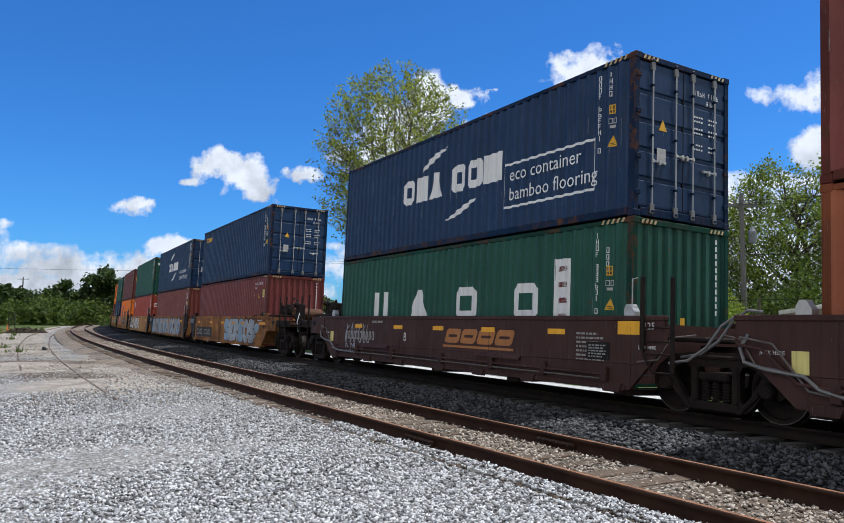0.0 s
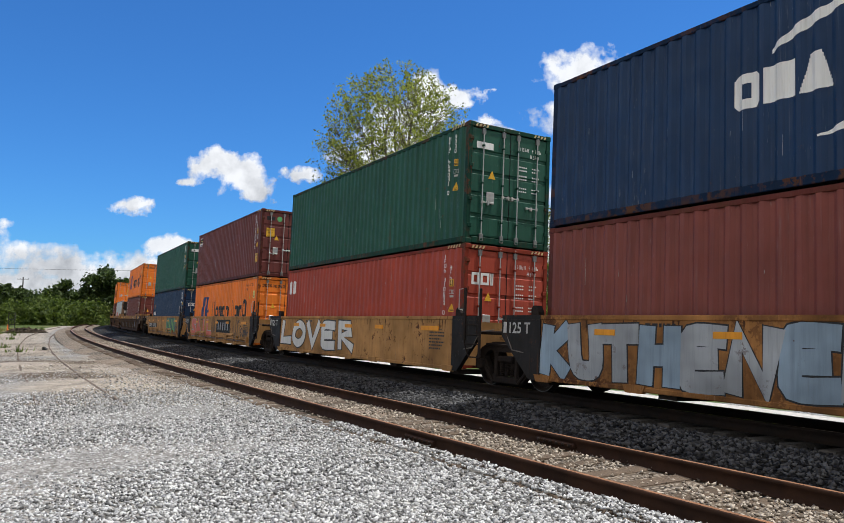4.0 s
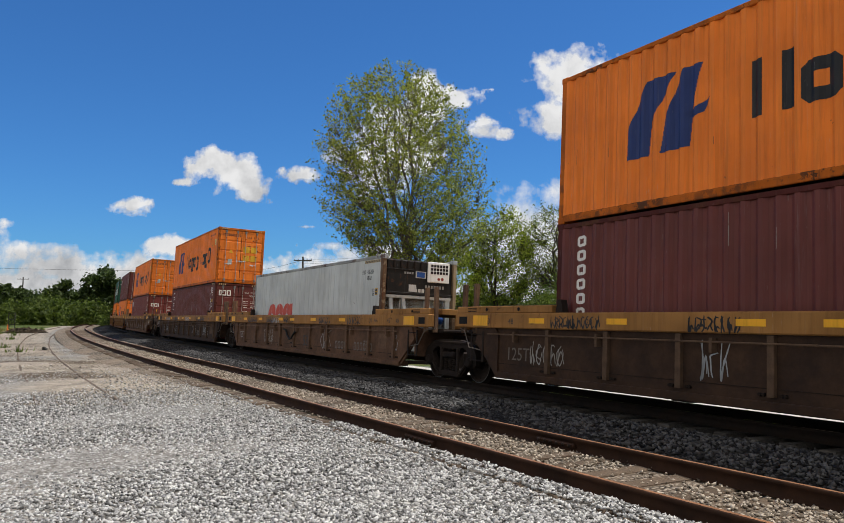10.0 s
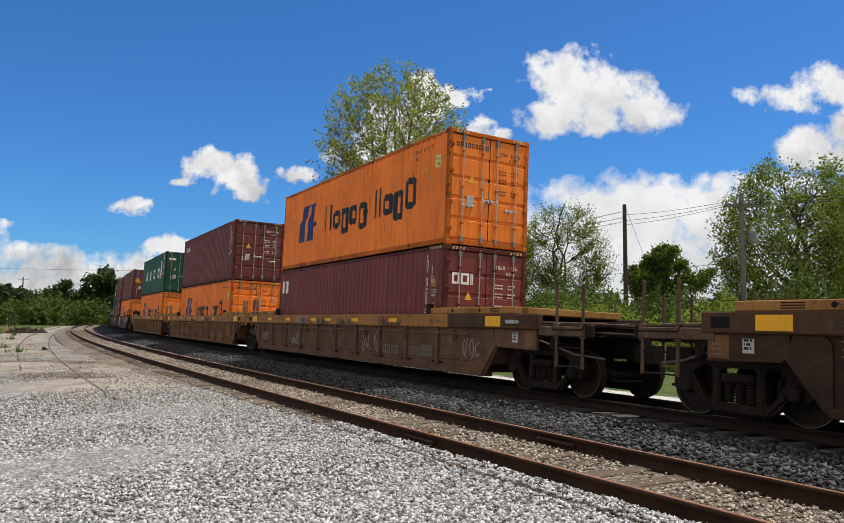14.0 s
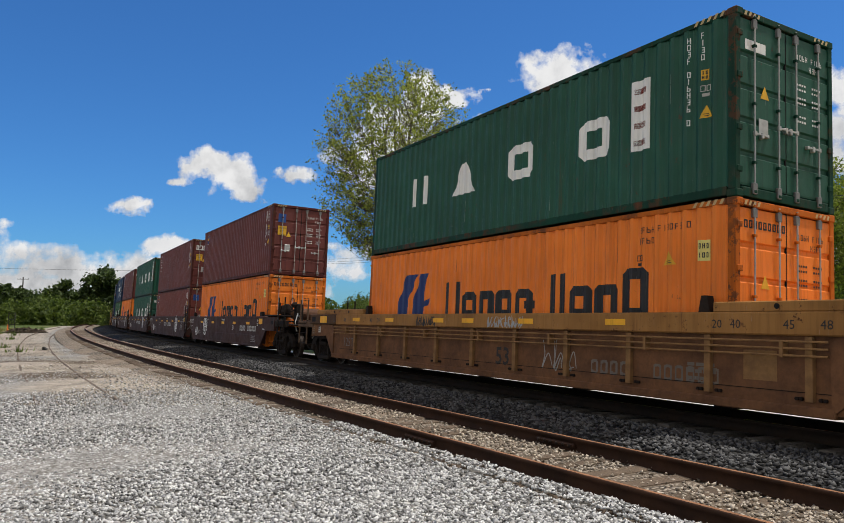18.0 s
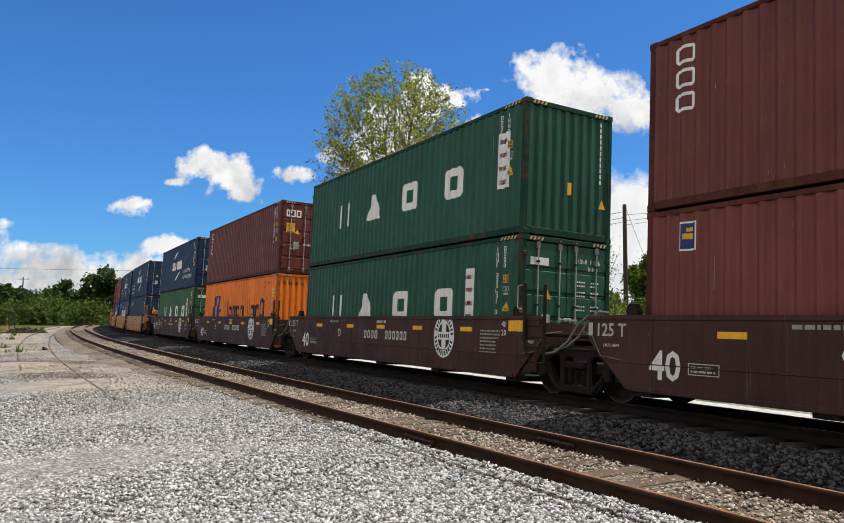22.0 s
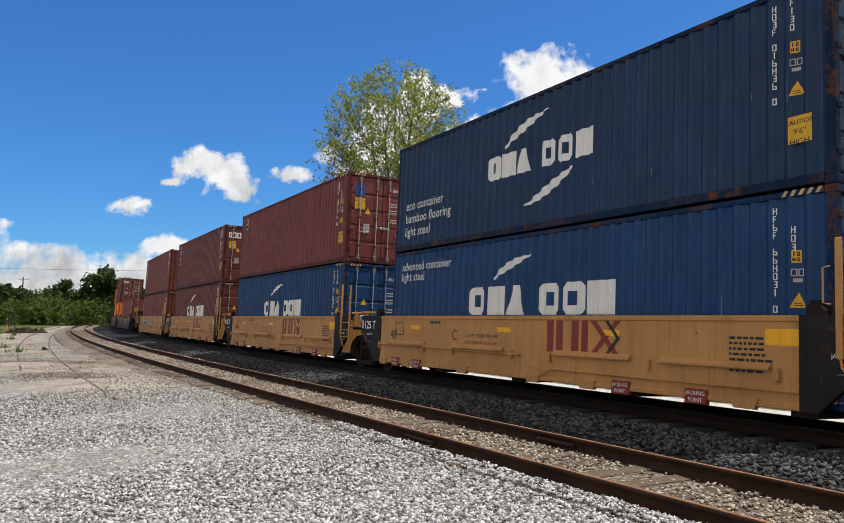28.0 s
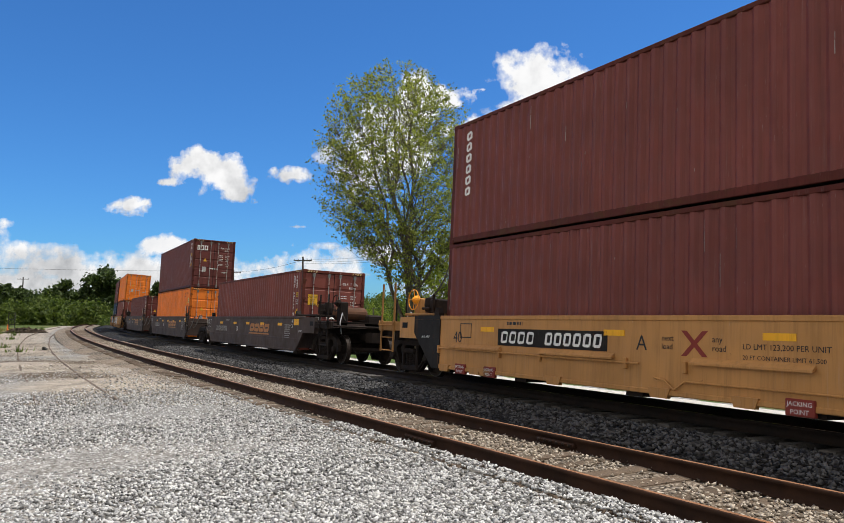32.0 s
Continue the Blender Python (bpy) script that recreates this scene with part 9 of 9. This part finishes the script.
def build_green():
    airy_tree(-0.2, 45.0, 17.9, [0.3, 0.5, 1.0, 2.9, 4.9, 5.5, 5.5, 5.2, 4.6, 3.6, 1.5], M_LEAF_TALL, M_BARKTAN, 2500, 16, 0.085, 7, "tall spring tree with thin fresh leaves and slender grey limbs", 6, 0.17, 0.18, (0.0, -0.3, -0.5, -0.9, -1.3, -1.5, -1.6), "trees beyond the track", 0.25, 1.2, 0.13, 0.014)
    airy_tree(5.6, 52.0, 9.9, [0.4, 1.2, 2.3, 2.8, 2.6, 1.5], M_LEAF_LIME, M_BARKDARK, 800, 17, 0.085, 8, "small multi-stemmed tree with fresh leaves", 3, 0.15, 0.2)
    airy_tree(10.2, 52.0, 10.2, [0.4, 1.8, 3.2, 3.8, 3.4, 1.8], M_LEAF_SPRING, M_BARKDARK, 1100, 12, 0.07, 9, "small multi-stemmed tree with bare dark limbs", 4, 0.17, 0.25)
    airy_tree(2.4, 56.0, 8.0, [0.4, 1.6, 2.6, 2.8, 2.2, 1.2], M_LEAF_LIME, M_BARK, 420, 14, 0.13, 10, "small leafy tree beside the tall one", 2, 0.11, 0.15)
    airy_tree(19.2, 37.0, 10.0, [0.5, 2.4, 3.7, 4.2, 4.0, 3.1, 1.8], M_LEAF_BRIGHT, M_BARKDARK, 850, 44, 0.078, 12, "broad leafy tree with dark crooked limbs", 2, 0.21, 0.15, tuft=0.21, rise=0.8)
    airy_tree(25.5, 39.0, 10.5, [0.5, 2.4, 3.7, 4.2, 4.0, 3.1, 1.8], M_LEAF_BRIGHT, M_BARKDARK, 760, 44, 0.080, 13, "broad leafy tree with dark crooked limbs", 2, 0.20, 0.15, tuft=0.21, rise=0.8)
    rng = random.Random(4)
    # far woods at the bend
    for i in range(13):
        x = -118 + i * 5.2
        tree(x, 166 + rng.uniform(-6, 10), rng.uniform(7.6, 10.4) + (3.6 if i in (8, 9) else 0), 0.62, M_LEAF_WOOD, M_BARKDARK, 14, 0.36, 100 + i, "dense dark green tree of the far wood", 1, 0.10, 0.30, 11, 1.9, "trees of the far wood")
    clump("wood_mass", [(-116 + i * 4.4 + rng.uniform(-1, 1), 176 + rng.uniform(-4, 8), rng.uniform(4.0, 6.5), rng.uniform(5.0, 8.0)) for i in range(15)], 60, 0.40, M_LEAF_WOOD, "dense dark green mass of the far wood", "woods", 55, "stuff")
    clump("undergrowth", [(-118 + i * 2.6 + rng.uniform(-1, 1), 148 + rng.uniform(-5, 8) - abs(i - 12) * 0.3, rng.uniform(2.0, 4.5), rng.uniform(1.5, 6.0)) for i in range(26)], 80, 0.30, M_LEAF_MID, "dense undergrowth at the foot of the far wood", "bushes", 51, "stuff")
    clump("far_woods", [(-40 + i * 9.0 + rng.uniform(-2, 2), 230 + rng.uniform(-10, 20), rng.uniform(6, 9), rng.uniform(6, 9)) for i in range(34)], 26, 0.6, M_LEAF_MID, "distant line of woods", "woods", 52, "stuff")
    tree(27.3, 80.0, 8.9, 0.8, M_LEAF_ROUND, M_BARKDARK, 46, 0.16, 61, "dense round green tree", 1, 0.12, 0.5, 12, 1.4)
    # hedge behind the fence
    blobs = []
    for i in range(30):
        s = -42 + i * 1.7
        p = on_track(s, 13 + rng.uniform(-1.0, 2.5), 0, False)
        blobs.append((float(p[0]), float(p[1]), rng.uniform(1.3, 2.1), rng.uniform(1.5, 2.7)))
    blobs = [b for b in blobs if math.hypot(b[0] - 12.4, b[1] - 23.4) > 3.6]
    clump("hedge", blobs, 800, 0.06, M_LEAF_HEDGE, "overgrown bright green hedge behind the fence", "hedge", 53, "stuff")
    blobs = []
    for i in range(41):
        p = on_track(-62.5 + i * 1.9, 19 + rng.uniform(-1.5, 3), 0, False)
        blobs.append((float(p[0]), float(p[1]), rng.uniform(1.8, 2.8), rng.uniform(2.4, 3.8)))
    clump("thicket", blobs, 330, 0.09, M_LEAF_MID, "green thicket behind the hedge", "bushes", 54, "stuff")


build_green()


def build_weeds():
    """Tufts along the yard's edge and between the old rails."""
    nr = np.random.default_rng(9)
    n = 800
    x, y = nr.uniform(-62, -14, n), nr.uniform(34, 118, n)
    s, l = track_coords(x, y)
    keep = (l < -9.5) & (x > -0.68 * y - 3) & (nr.uniform(0, 1, n) < 0.25 + 0.75 * smooth01((-l - 12) / 12))
    x, y = x[keep], y[keep]
    z = ground_level(x, y)[0]
    per = 26
    a = nr.uniform(0, 6.283, (len(x), per))
    r = np.abs(nr.normal(0, 0.32, (len(x), per)))
    h = nr.uniform(0.12, 0.42, (len(x), per))
    bx, by = x[:, None] + np.cos(a) * r, y[:, None] + np.sin(a) * r
    bz = np.repeat(z[:, None], per, 1)
    w = 0.03
    v = np.stack([np.stack([bx - w, by, bz], -1), np.stack([bx + w, by, bz], -1), np.stack([bx + np.cos(a) * 0.12, by + np.sin(a) * 0.12, bz + h], -1)], 2)
    f = np.arange(len(x) * per * 3).reshape(-1, 3)
    tagged(new("weeds", array_mesh("weeds", v.reshape(-1, 3), f, M_LEAF_MID)), "scattered tufts of weeds in the yard", "weeds", kind="stuff")


build_weeds()


def build_straw():
    """Dry tufts at the far left of the yard."""
    nr = np.random.default_rng(19)
    x, y = nr.uniform(-60, -22, 900), nr.uniform(44, 104, 900)
    l = track_coords(x, y)[1]
    keep = (l < -13) & (x > -0.66 * y - 3)
    x, y = np.repeat(x[keep], 14), np.repeat(y[keep], 14)
    x, y = x + nr.normal(0, 0.4, len(x)), y + nr.normal(0, 0.4, len(x))
    z = ground_level(x, y)[0]
    a, h = nr.uniform(0, 6.283, len(x)), nr.uniform(0.08, 0.30, len(x))
    v = np.stack([np.stack([x - 0.03, y, z], -1), np.stack([x + 0.03, y, z], -1), np.stack([x + np.cos(a) * 0.14, y + np.sin(a) * 0.14, z + h], -1)], 1)
    tagged(new("dry_grass", array_mesh("dry_grass", v.reshape(-1, 3), np.arange(len(x) * 3).reshape(-1, 3), leaf_mat("straw", (0.20, 0.16, 0.07), (0.44, 0.38, 0.18)))), "dry straw-coloured grass tufts in the yard", "grass", kind="stuff")


build_straw()


def build_yard_clutter():
    nr = np.random.default_rng(77)
    z = lambda x, y: float(ground_level(np.array([x]), np.array([y]))[0][0])
    # heap of earth and brush at the far edge of the yard
    x0, y0 = -43.5, 80.0
    n = 900
    a, r = nr.uniform(0, 6.283, n), np.sqrt(nr.uniform(0, 1, n))
    px_, py_ = x0 + np.cos(a) * r * 2.3, y0 + np.sin(a) * r * 1.2
    hz = z(x0, y0) + 0.55 * (1 - r ** 2) * nr.uniform(0.3, 1.0, n)
    scatter("earth_heap", np.stack([px_, py_, hz], -1), 0.16, stone_mat("heap_earth", (0.02, 0.016, 0.012), (0.085, 0.065, 0.045)), "low heap of dark earth and brush at the yard's edge", 78)
    # lattice stand
    x1, y1 = -53.5, 95.0
    g = z(x1, y1)
    st = thing("lattice_stand", "small dark steel lattice stand beside the yard", "stand")
    ms = plain("stand_steel", (0.05, 0.05, 0.048), 0.6)
    for dx in (-0.42, 0.42):
        part("post", Shape().tube((x1 + dx, y1, g - 0.1), (x1 + dx, y1, g + 2.3), 0.05, 6), ms, st)
    for h in (0.7, 1.4, 2.1):
        part("rung", Shape().box(x1 - 0.42, y1 - 0.03, g + h, x1 + 0.42, y1 + 0.03, g + h + 0.07), ms, st)
    part("brace", Shape().tube((x1 - 0.42, y1, g + 0.1), (x1 + 0.42, y1, g + 2.1), 0.025, 5), ms, st)
    x2, y2 = -50.6, 89.0
    g = z(x2, y2)
    mk = thing("marker_post", "short orange marker post in the weeds", "marker")
    part("post", Shape().lathe([(0.14, 0), (0.12, 0.06), (0.09, 0.1), (0.07, 0.75), (0.03, 0.8)], (x2, y2, g), "z", 10), plain("orange_plastic", (0.75, 0.20, 0.04), 0.5), mk)
    # wheel stop on the old spur
    x3, y3 = -19.9, 38.6
    g = z(x3, y3)
    ws = thing("wheel_stop", "dark steel wheel stop on the disused spur", "wheel stop")
    part("wedge", Shape().prism([(x3 - 0.14, g - 0.02), (x3 + 0.12, g - 0.02), (x3 + 0.05, g + 0.12), (x3 - 0.07, g + 0.22), (x3 - 0.12, g + 0.21)], y3 - 0.08, y3 + 0.08), ms, ws)
    part("base_plate", Shape().box(x3 - 0.3, y3 - 0.2, g - 0.03, x3 + 0.3, y3 + 0.2, g + 0.03), M_RAILRUST, ws)
    for dx in (-0.14, 0.08):
        part("bolt", Shape().lathe([(0.02, 0), (0.02, 0.04)], (x3 + dx, y3 - 0.15, g + 0.03), "z", 6), M_RAILDARK, ws)
    # low shed behind the fence
    sx0, sx1, sy0, sy1 = 10.95, 14.1, 22.0, 25.4
    g = z(12.4, 23.5)
    sd = thing("shed", "low white-roofed shed with pale pinkish walls", "shed")
    mw = paint("shed_wall", (0.42, 0.34, 0.33), 0.3, 0.1)
    mr = paint("shed_roof", (0.78, 0.78, 0.76), 0.2, 0.1)
    eave, ridge, mid = 1.66, 1.93, (sx0 + sx1) / 2
    for y in (sy0, sy1 - 0.08):
        part("gable_wall", Shape().prism([(sx0, g - 0.1), (sx1, g - 0.1), (sx1, eave), (mid, ridge - 0.02), (sx0, eave)], y, y + 0.08), mw, sd)
    for x in (sx0, sx1 - 0.08):
        part("side_wall", Shape().box(x, sy0 + 0.08, g - 0.1, x + 0.08, sy1 - 0.08, eave), mw, sd)
    for k in (-1, 1):
        e = mid + k * (mid - sx0 + 0.14)
        part("roof_panel", Shape().prism([(e, eave - 0.02), (mid, ridge), (mid, ridge + 0.05), (e, eave + 0.03)], sy0 - 0.15, sy1 + 0.15), mr, sd, "white roof panel")
    sd.matrix_world = Matrix.Translation((sx0, sy0, 0)) @ Matrix.Rotation(radians(-26), 4, "Z") @ Matrix.Translation((-sx0, -sy0, 0))
    part("fascia", Shape().prism([(sx0 - 0.14, eave - 0.09), (mid, ridge - 0.07), (sx1 + 0.14, eave - 0.09), (sx1 + 0.14, eave - 0.02), (mid, ridge), (sx0 - 0.14, eave - 0.02)], sy0 - 0.17, sy0 - 0.152), mr, sd)


build_yard_clutter()

M_POLE = wood_mat("weathered_pole", (0.045, 0.038, 0.032), (0.12, 0.10, 0.085))
M_POLE_GREY = wood_mat("grey_pole", (0.13, 0.125, 0.115), (0.24, 0.23, 0.21))
M_WIRE = plain("wire", (0.03, 0.03, 0.032), 0.5)


def utility_pole(x, y, top, r, arm, m, label, box=False):
    z = float(ground_level(np.array([x]), np.array([y]))[0][0])
    p = thing("utility_pole", label, "utility pole", "utility poles along the line")
    part("pole", Shape().tube((x, y, z - 0.1), (x, y, top), r, 10, r * 0.75), m, p)
    if arm:
        part("crossarm", Shape().box(x - arm, y - 0.07, top - 0.62, x + arm, y + 0.05, top - 0.48, 0.01), m, p)
        for k in (-1, -0.5, 0.5, 1):
            part("insulator", Shape().lathe([(0.03, 0), (0.055, 0.05), (0.03, 0.09), (0.05, 0.14), (0.02, 0.2)], (x + k * arm * 0.94, y, top - 0.48), "z", 8), M_POLE_GREY, p)
    if box:
        part("transformer", Shape().lathe([(0.05, 0), (0.17, 0.03), (0.17, 0.55), (0.12, 0.62), (0.03, 0.8)], (x + 0.42, y - 0.1, top - 2.3), "z", 14), plain("grey_transformer", (0.22, 0.23, 0.235), 0.5), p, "grey drum transformer")
    return p


def wire(a, b, sag, r=0.012):
    pts = []
    a, b = Vector(a), Vector(b)
    for i in range(13):
        t = i / 12
        q = a.lerp(b, t)
        q.z -= sag * 4 * t * (1 - t)
        pts.append(q)
    return thing("overhead_wire", "thin dark overhead wire between poles", "wire", "overhead wires", shape=Shape().pipe(pts, r, 4), material=M_WIRE)


def build_poles():
    utility_pole(11.8, 42.0, 7.95, 0.15, 0, M_POLE, "dark wooden utility pole without a crossarm")
    utility_pole(14.64, 33.0, 7.1, 0.13, 0.72, M_POLE_GREY, "grey wooden utility pole with a crossarm and transformer", True)
    utility_pole(-18.1, 110.0, 10.1, 0.17, 1.4, M_POLE, "distant wooden utility pole with a crossarm")
    utility_pole(-39.0, 150.0, 10.4, 0.18, 1.5, M_POLE, "distant wooden utility pole with a crossarm")
    utility_pole(-39.2, 120.0, 11.6, 0.14, 1.0, M_POLE, "distant slim pole with a short arm")
    utility_pole(-110.0, 200.0, 11.2, 0.2, 1.6, M_POLE, "distant wooden utility pole with a crossarm")
    for dz in (0.0, 0.35, -0.25):
        wire((11.8, 42.0, 7.0 + dz), (14.1, 33.0, 6.65 + dz * 0.3), 0.10)
        wire((14.3, 33.0, 6.65 + dz * 0.3), (44.0, 12.0, 7.4 + dz), 0.6)
        wire((11.8, 42.0, 7.2 + dz), (-18.1, 110.0, 9.4 + dz), 0.9, 0.016)
    wire((11.9, 42.0, 7.7), (20.5, 62.0, 3.0), 0.2)
    wire((14.6, 33.0, 4.3), (44.0, 20.0, 4.6), 0.3)
    wire((14.6, 33.0, 4.0), (2.0, 62.0, 4.6), 0.4)
    wire((-150.0, 150.0, 13.2), (-39.0, 150.0, 10.2), 0.9, 0.03)
    wire((-39.0, 150.0, 10.1), (-18.1, 110.0, 9.6), 0.5, 0.025)
    # fence
    f = thing("fence", "wire fence on slim posts before the hedge", "fence")
    mp = plain("fence_post", (0.16, 0.14, 0.11), 0.8)
    pts = []
    for i in range(18):
        p = on_track(-46 + i * 3.0, 9.5, -0.5, False)
        pts.append(p)
        part("post", Shape().tube((p[0], p[1], p[2] - 0.1), (p[0], p[1], p[2] + 2.6), 0.04, 7), mp, f)
    for h in (0.5, 1.2, 1.9, 2.55):
        part("fence_wire", Shape().pipe([(p[0], p[1], p[2] + h) for p in pts], 0.010, 4), M_WIRE, f)


build_poles()

# ---------------------------------------------------------------- clouds, far off, drifting slowly
CLOUDS = []


def cloud_mat(name, seed, soft, shade, scale):
    m = Mat(name, 1.0)
    puff = m.noise(scale * 2.2, 10, 0.6, None, seed)
    core = m.attr("core")
    k = m.n.new("ShaderNodeMath")
    k.operation = "MULTIPLY_ADD"
    m.link(puff, k.inputs[0])
    k.inputs[1].default_value = 3.6
    k.inputs[2].default_value = -1.8
    k2 = m.n.new("ShaderNodeMath")
    k2.operation = "ADD"
    m.link(k.outputs[0], k2.inputs[0])
    m.link(core, k2.inputs[1])
    alpha = m.ramp(k2.outputs[0], 0.10, 0.10 + soft)
    lit = m.ramp(m.math("ADD", m.math("MULTIPLY", m.noise(scale * 1.6, 8, 0.6, None, seed + 0.02), 1.1), m.math("MULTIPLY", m.attr("lift"), 0.5)), 0.46, 0.92, (shade, shade * 1.03, shade * 1.08), (1.0, 1.0, 1.0))
    em = m.n.new("ShaderNodeEmission")
    m.link(lit, em.inputs["Color"])
    em.inputs["Strength"].default_value = 1.06
    tr = m.n.new("ShaderNodeBsdfTransparent")
    mx = m.n.new("ShaderNodeMixShader")
    m.link(alpha, mx.inputs[0])
    m.link(tr.outputs[0], mx.inputs[1])
    m.link(em.outputs[0], mx.inputs[2])
    m.link(mx.outputs[0], m.n["Material Output"].inputs["Surface"])
    return m.m


def cloud(lobes, x0, x1, y0, y1, dist, drift, seed, soft=0.6, shade=0.5, scale=6.0):
    """A far cloud bank in angles: u to the side and v upward per unit of distance; lobes of (u, v, ru, rv, weight)."""
    nu, nv = 60, 40
    u, v = np.meshgrid(np.linspace(x0, x1, nu), np.linspace(y0, y1, nv))
    u, v = u.ravel(), v.ravel()
    core = np.full(len(u), -0.9)
    for a, b, ra, rb, w in lobes:
        core = np.maximum(core, w - ((u - a) / ra) ** 2 - ((v - b) / rb) ** 2)
    edge = np.minimum.reduce([(u - x0) / (x1 - x0), (x1 - u) / (x1 - x0), (v - y0) / (y1 - y0), (y1 - v) / (y1 - y0)])
    core = np.clip(core, -1.2, 1.0) - 3.0 * np.clip(0.06 - edge, 0, 1) / 0.06
    lift = np.clip((v - y0) / (y1 - y0), 0, 1)
    pts = np.stack([u, np.zeros_like(u), v], -1)
    i = (np.arange(nv - 1)[:, None] * nu + np.arange(nu - 1)[None]).ravel()
    me = array_mesh("cloud", pts, np.stack([i, i + 1, i + nu + 1, i + nu], -1), cloud_mat("cloud_vapour", seed, soft, shade, scale))
    for key, val in (("core", core), ("lift", lift)):
        me.attributes.new(key, "FLOAT", "POINT").data.foreach_set("value", val.astype(np.float32))
    ob = tagged(new("backdrop_cloud", me), "bright white fair-weather cloud in the blue sky", "cloud", "clouds", kind="structure")
    ob.scale = (dist, dist, dist)
    CLOUDS.append((ob, dist, drift))
    return ob


def px(x, y):
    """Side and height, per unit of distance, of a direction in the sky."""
    return (x - 784) / 1348, (582.5 - y) / 1348


def sky_cloud(spots, dist, drift, seed, **kw):
    lobes = []
    for x, y, rx, ry, w in spots:
        a, b = px(x, y)
        lobes.append((a, b, rx / 1348, ry / 1348, w))
    m = 0.03
    us = [(a - ra * 1.6 - m, a + ra * 1.6 + m) for a, b, ra, rb, w in lobes]
    vs = [(b - rb * 1.6 - m, b + rb * 1.6 + m) for a, b, ra, rb, w in lobes]
    return cloud(lobes, min(q[0] for q in us), max(q[1] for q in us), max(min(q[0] for q in vs), -0.01), max(q[1] for q in vs), dist, drift, seed, **kw)


def build_clouds():
    # spots at mid-clip: centre, half sizes, weight; drift sideways over the whole clip, per unit of distance
    sky_cloud([(387, 305, 66, 36, 0.95), (427, 325, 60, 44, 1.05), (457, 345, 46, 36, 0.85), (342, 338, 46, 12, 0.45), (487, 372, 22, 16, 0.4)], 3000, -0.030, 1.0, scale=12, soft=0.55, shade=0.42)
    sky_cloud([(240, 385, 52, 22, 0.75), (215, 392, 30, 12, 0.4), (265, 380, 30, 18, 0.5)], 3010, -0.006, 2.0, scale=16)
    sky_cloud([(550, 325, 45, 20, 0.75), (520, 318, 20, 14, 0.4)], 3020, -0.017, 3.0, scale=16)
    sky_cloud([(20, 490, 90, 45, 0.85), (-60, 470, 80, 60, 0.9), (5, 415, 24, 14, 0.4), (120, 500, 100, 38, 1.1), (70, 478, 80, 34, 1.0), (190, 490, 80, 30, 0.95), (240, 505, 90, 38, 0.95), (120, 545, 300, 46, 1.5)], 3100, 0.0, 4.0, scale=11, shade=0.42, soft=0.8)
    sky_cloud([(325, 462, 70, 28, 0.8), (285, 454, 35, 18, 0.7), (330, 510, 120, 36, 1.1), (400, 480, 60, 35, 0.6), (480, 500, 60, 35, 0.6), (560, 490, 70, 40, 0.7), (640, 500, 60, 40, 0.6), (450, 540, 200, 45, 0.7)], 3120, -0.008, 5.0, scale=11, shade=0.72)
    sky_cloud([(1110, 178, 150, 66, 1.05), (1010, 208, 85, 45, 0.9), (1200, 200, 85, 48, 0.95), (1060, 130, 110, 60, 1.0), (880, 240, 40, 20, 0.5), (1290, 226, 40, 10, 0.3)], 2900, -0.075, 6.0, scale=9, shade=0.50)
    sky_cloud([(1450, 175, 110, 40, 0.8), (1540, 150, 90, 45, 0.9), (1520, 270, 95, 50, 0.95), (1640, 240, 110, 80, 0.9), (1400, 195, 60, 22, 0.5)], 2910, -0.045, 7.0, scale=9, shade=0.50)
    sky_cloud([(1250, 430, 330, 95, 1.6), (1100, 370, 170, 34, 0.9), (1400, 335, 190, 28, 0.9), (1500, 440, 250, 100, 1.3), (1250, 330, 28, 26, 0.8), (1000, 480, 180, 80, 1.2), (1300, 545, 420, 50, 1.2), (900, 550, 200, 40, 0.9)], 3150, -0.012, 8.0, scale=7, shade=0.66, soft=0.7)
    sky_cloud([(845, 172, 52, 26, 0.75), (880, 228, 52, 26, 0.75), (905, 160, 24, 9, 0.25), (930, 245, 40, 18, 0.5), (560, 420, 60, 6, 0.1)], 3050, -0.018, 9.0, scale=14, soft=0.5)
    sky_cloud([(735, 255, 95, 85, 1.15), (785, 185, 46, 65, 1.05), (690, 330, 75, 55, 0.9), (615, 285, 34, 26, 0.6)], 3070, -0.018, 12.0, scale=9, soft=0.6, shade=0.6)
    sky_cloud([(585, 455, 80, 14, 0.35), (700, 470, 90, 30, 0.5), (560, 418, 50, 6, 0.1)], 3060, -0.008, 10.0, scale=9, soft=0.6)


build_clouds()


# ---------------------------------------------------------------- what moves
def motions():
    steps = [i * 0.5 for i in range(65)]
    for ob, s16, half, off in RIDERS:
        walk(ob, [(t, ride_pose(run(s16, t), half) @ off) for t in steps])
    tick = 1 / FPS
    for w, dx, s16 in WHEELSETS:
        # the wheels turn as they roll past; one row for every tick of that stretch
        near = [i for i in range(0, 32 * FPS + 1) if -34 < run(s16, i * tick) < 6]
        rows = sorted({0, 32 * FPS, *near})
        base = Matrix.Translation((dx, 0, WHEEL_R))
        walk(w, [(i * tick, base @ Matrix.Rotation((run(s16, min(max(i, near[0]), near[-1]) * tick) / WHEEL_R) if near else 0.0, 4, "Y")) for i in rows])
    for ob, dist, drift in CLOUDS:
        walk(ob, [(0.0, Matrix.Translation((-drift * dist / 2, dist, 0))), (32.0, Matrix.Translation((drift * dist / 2, dist, 0)))])


motions()
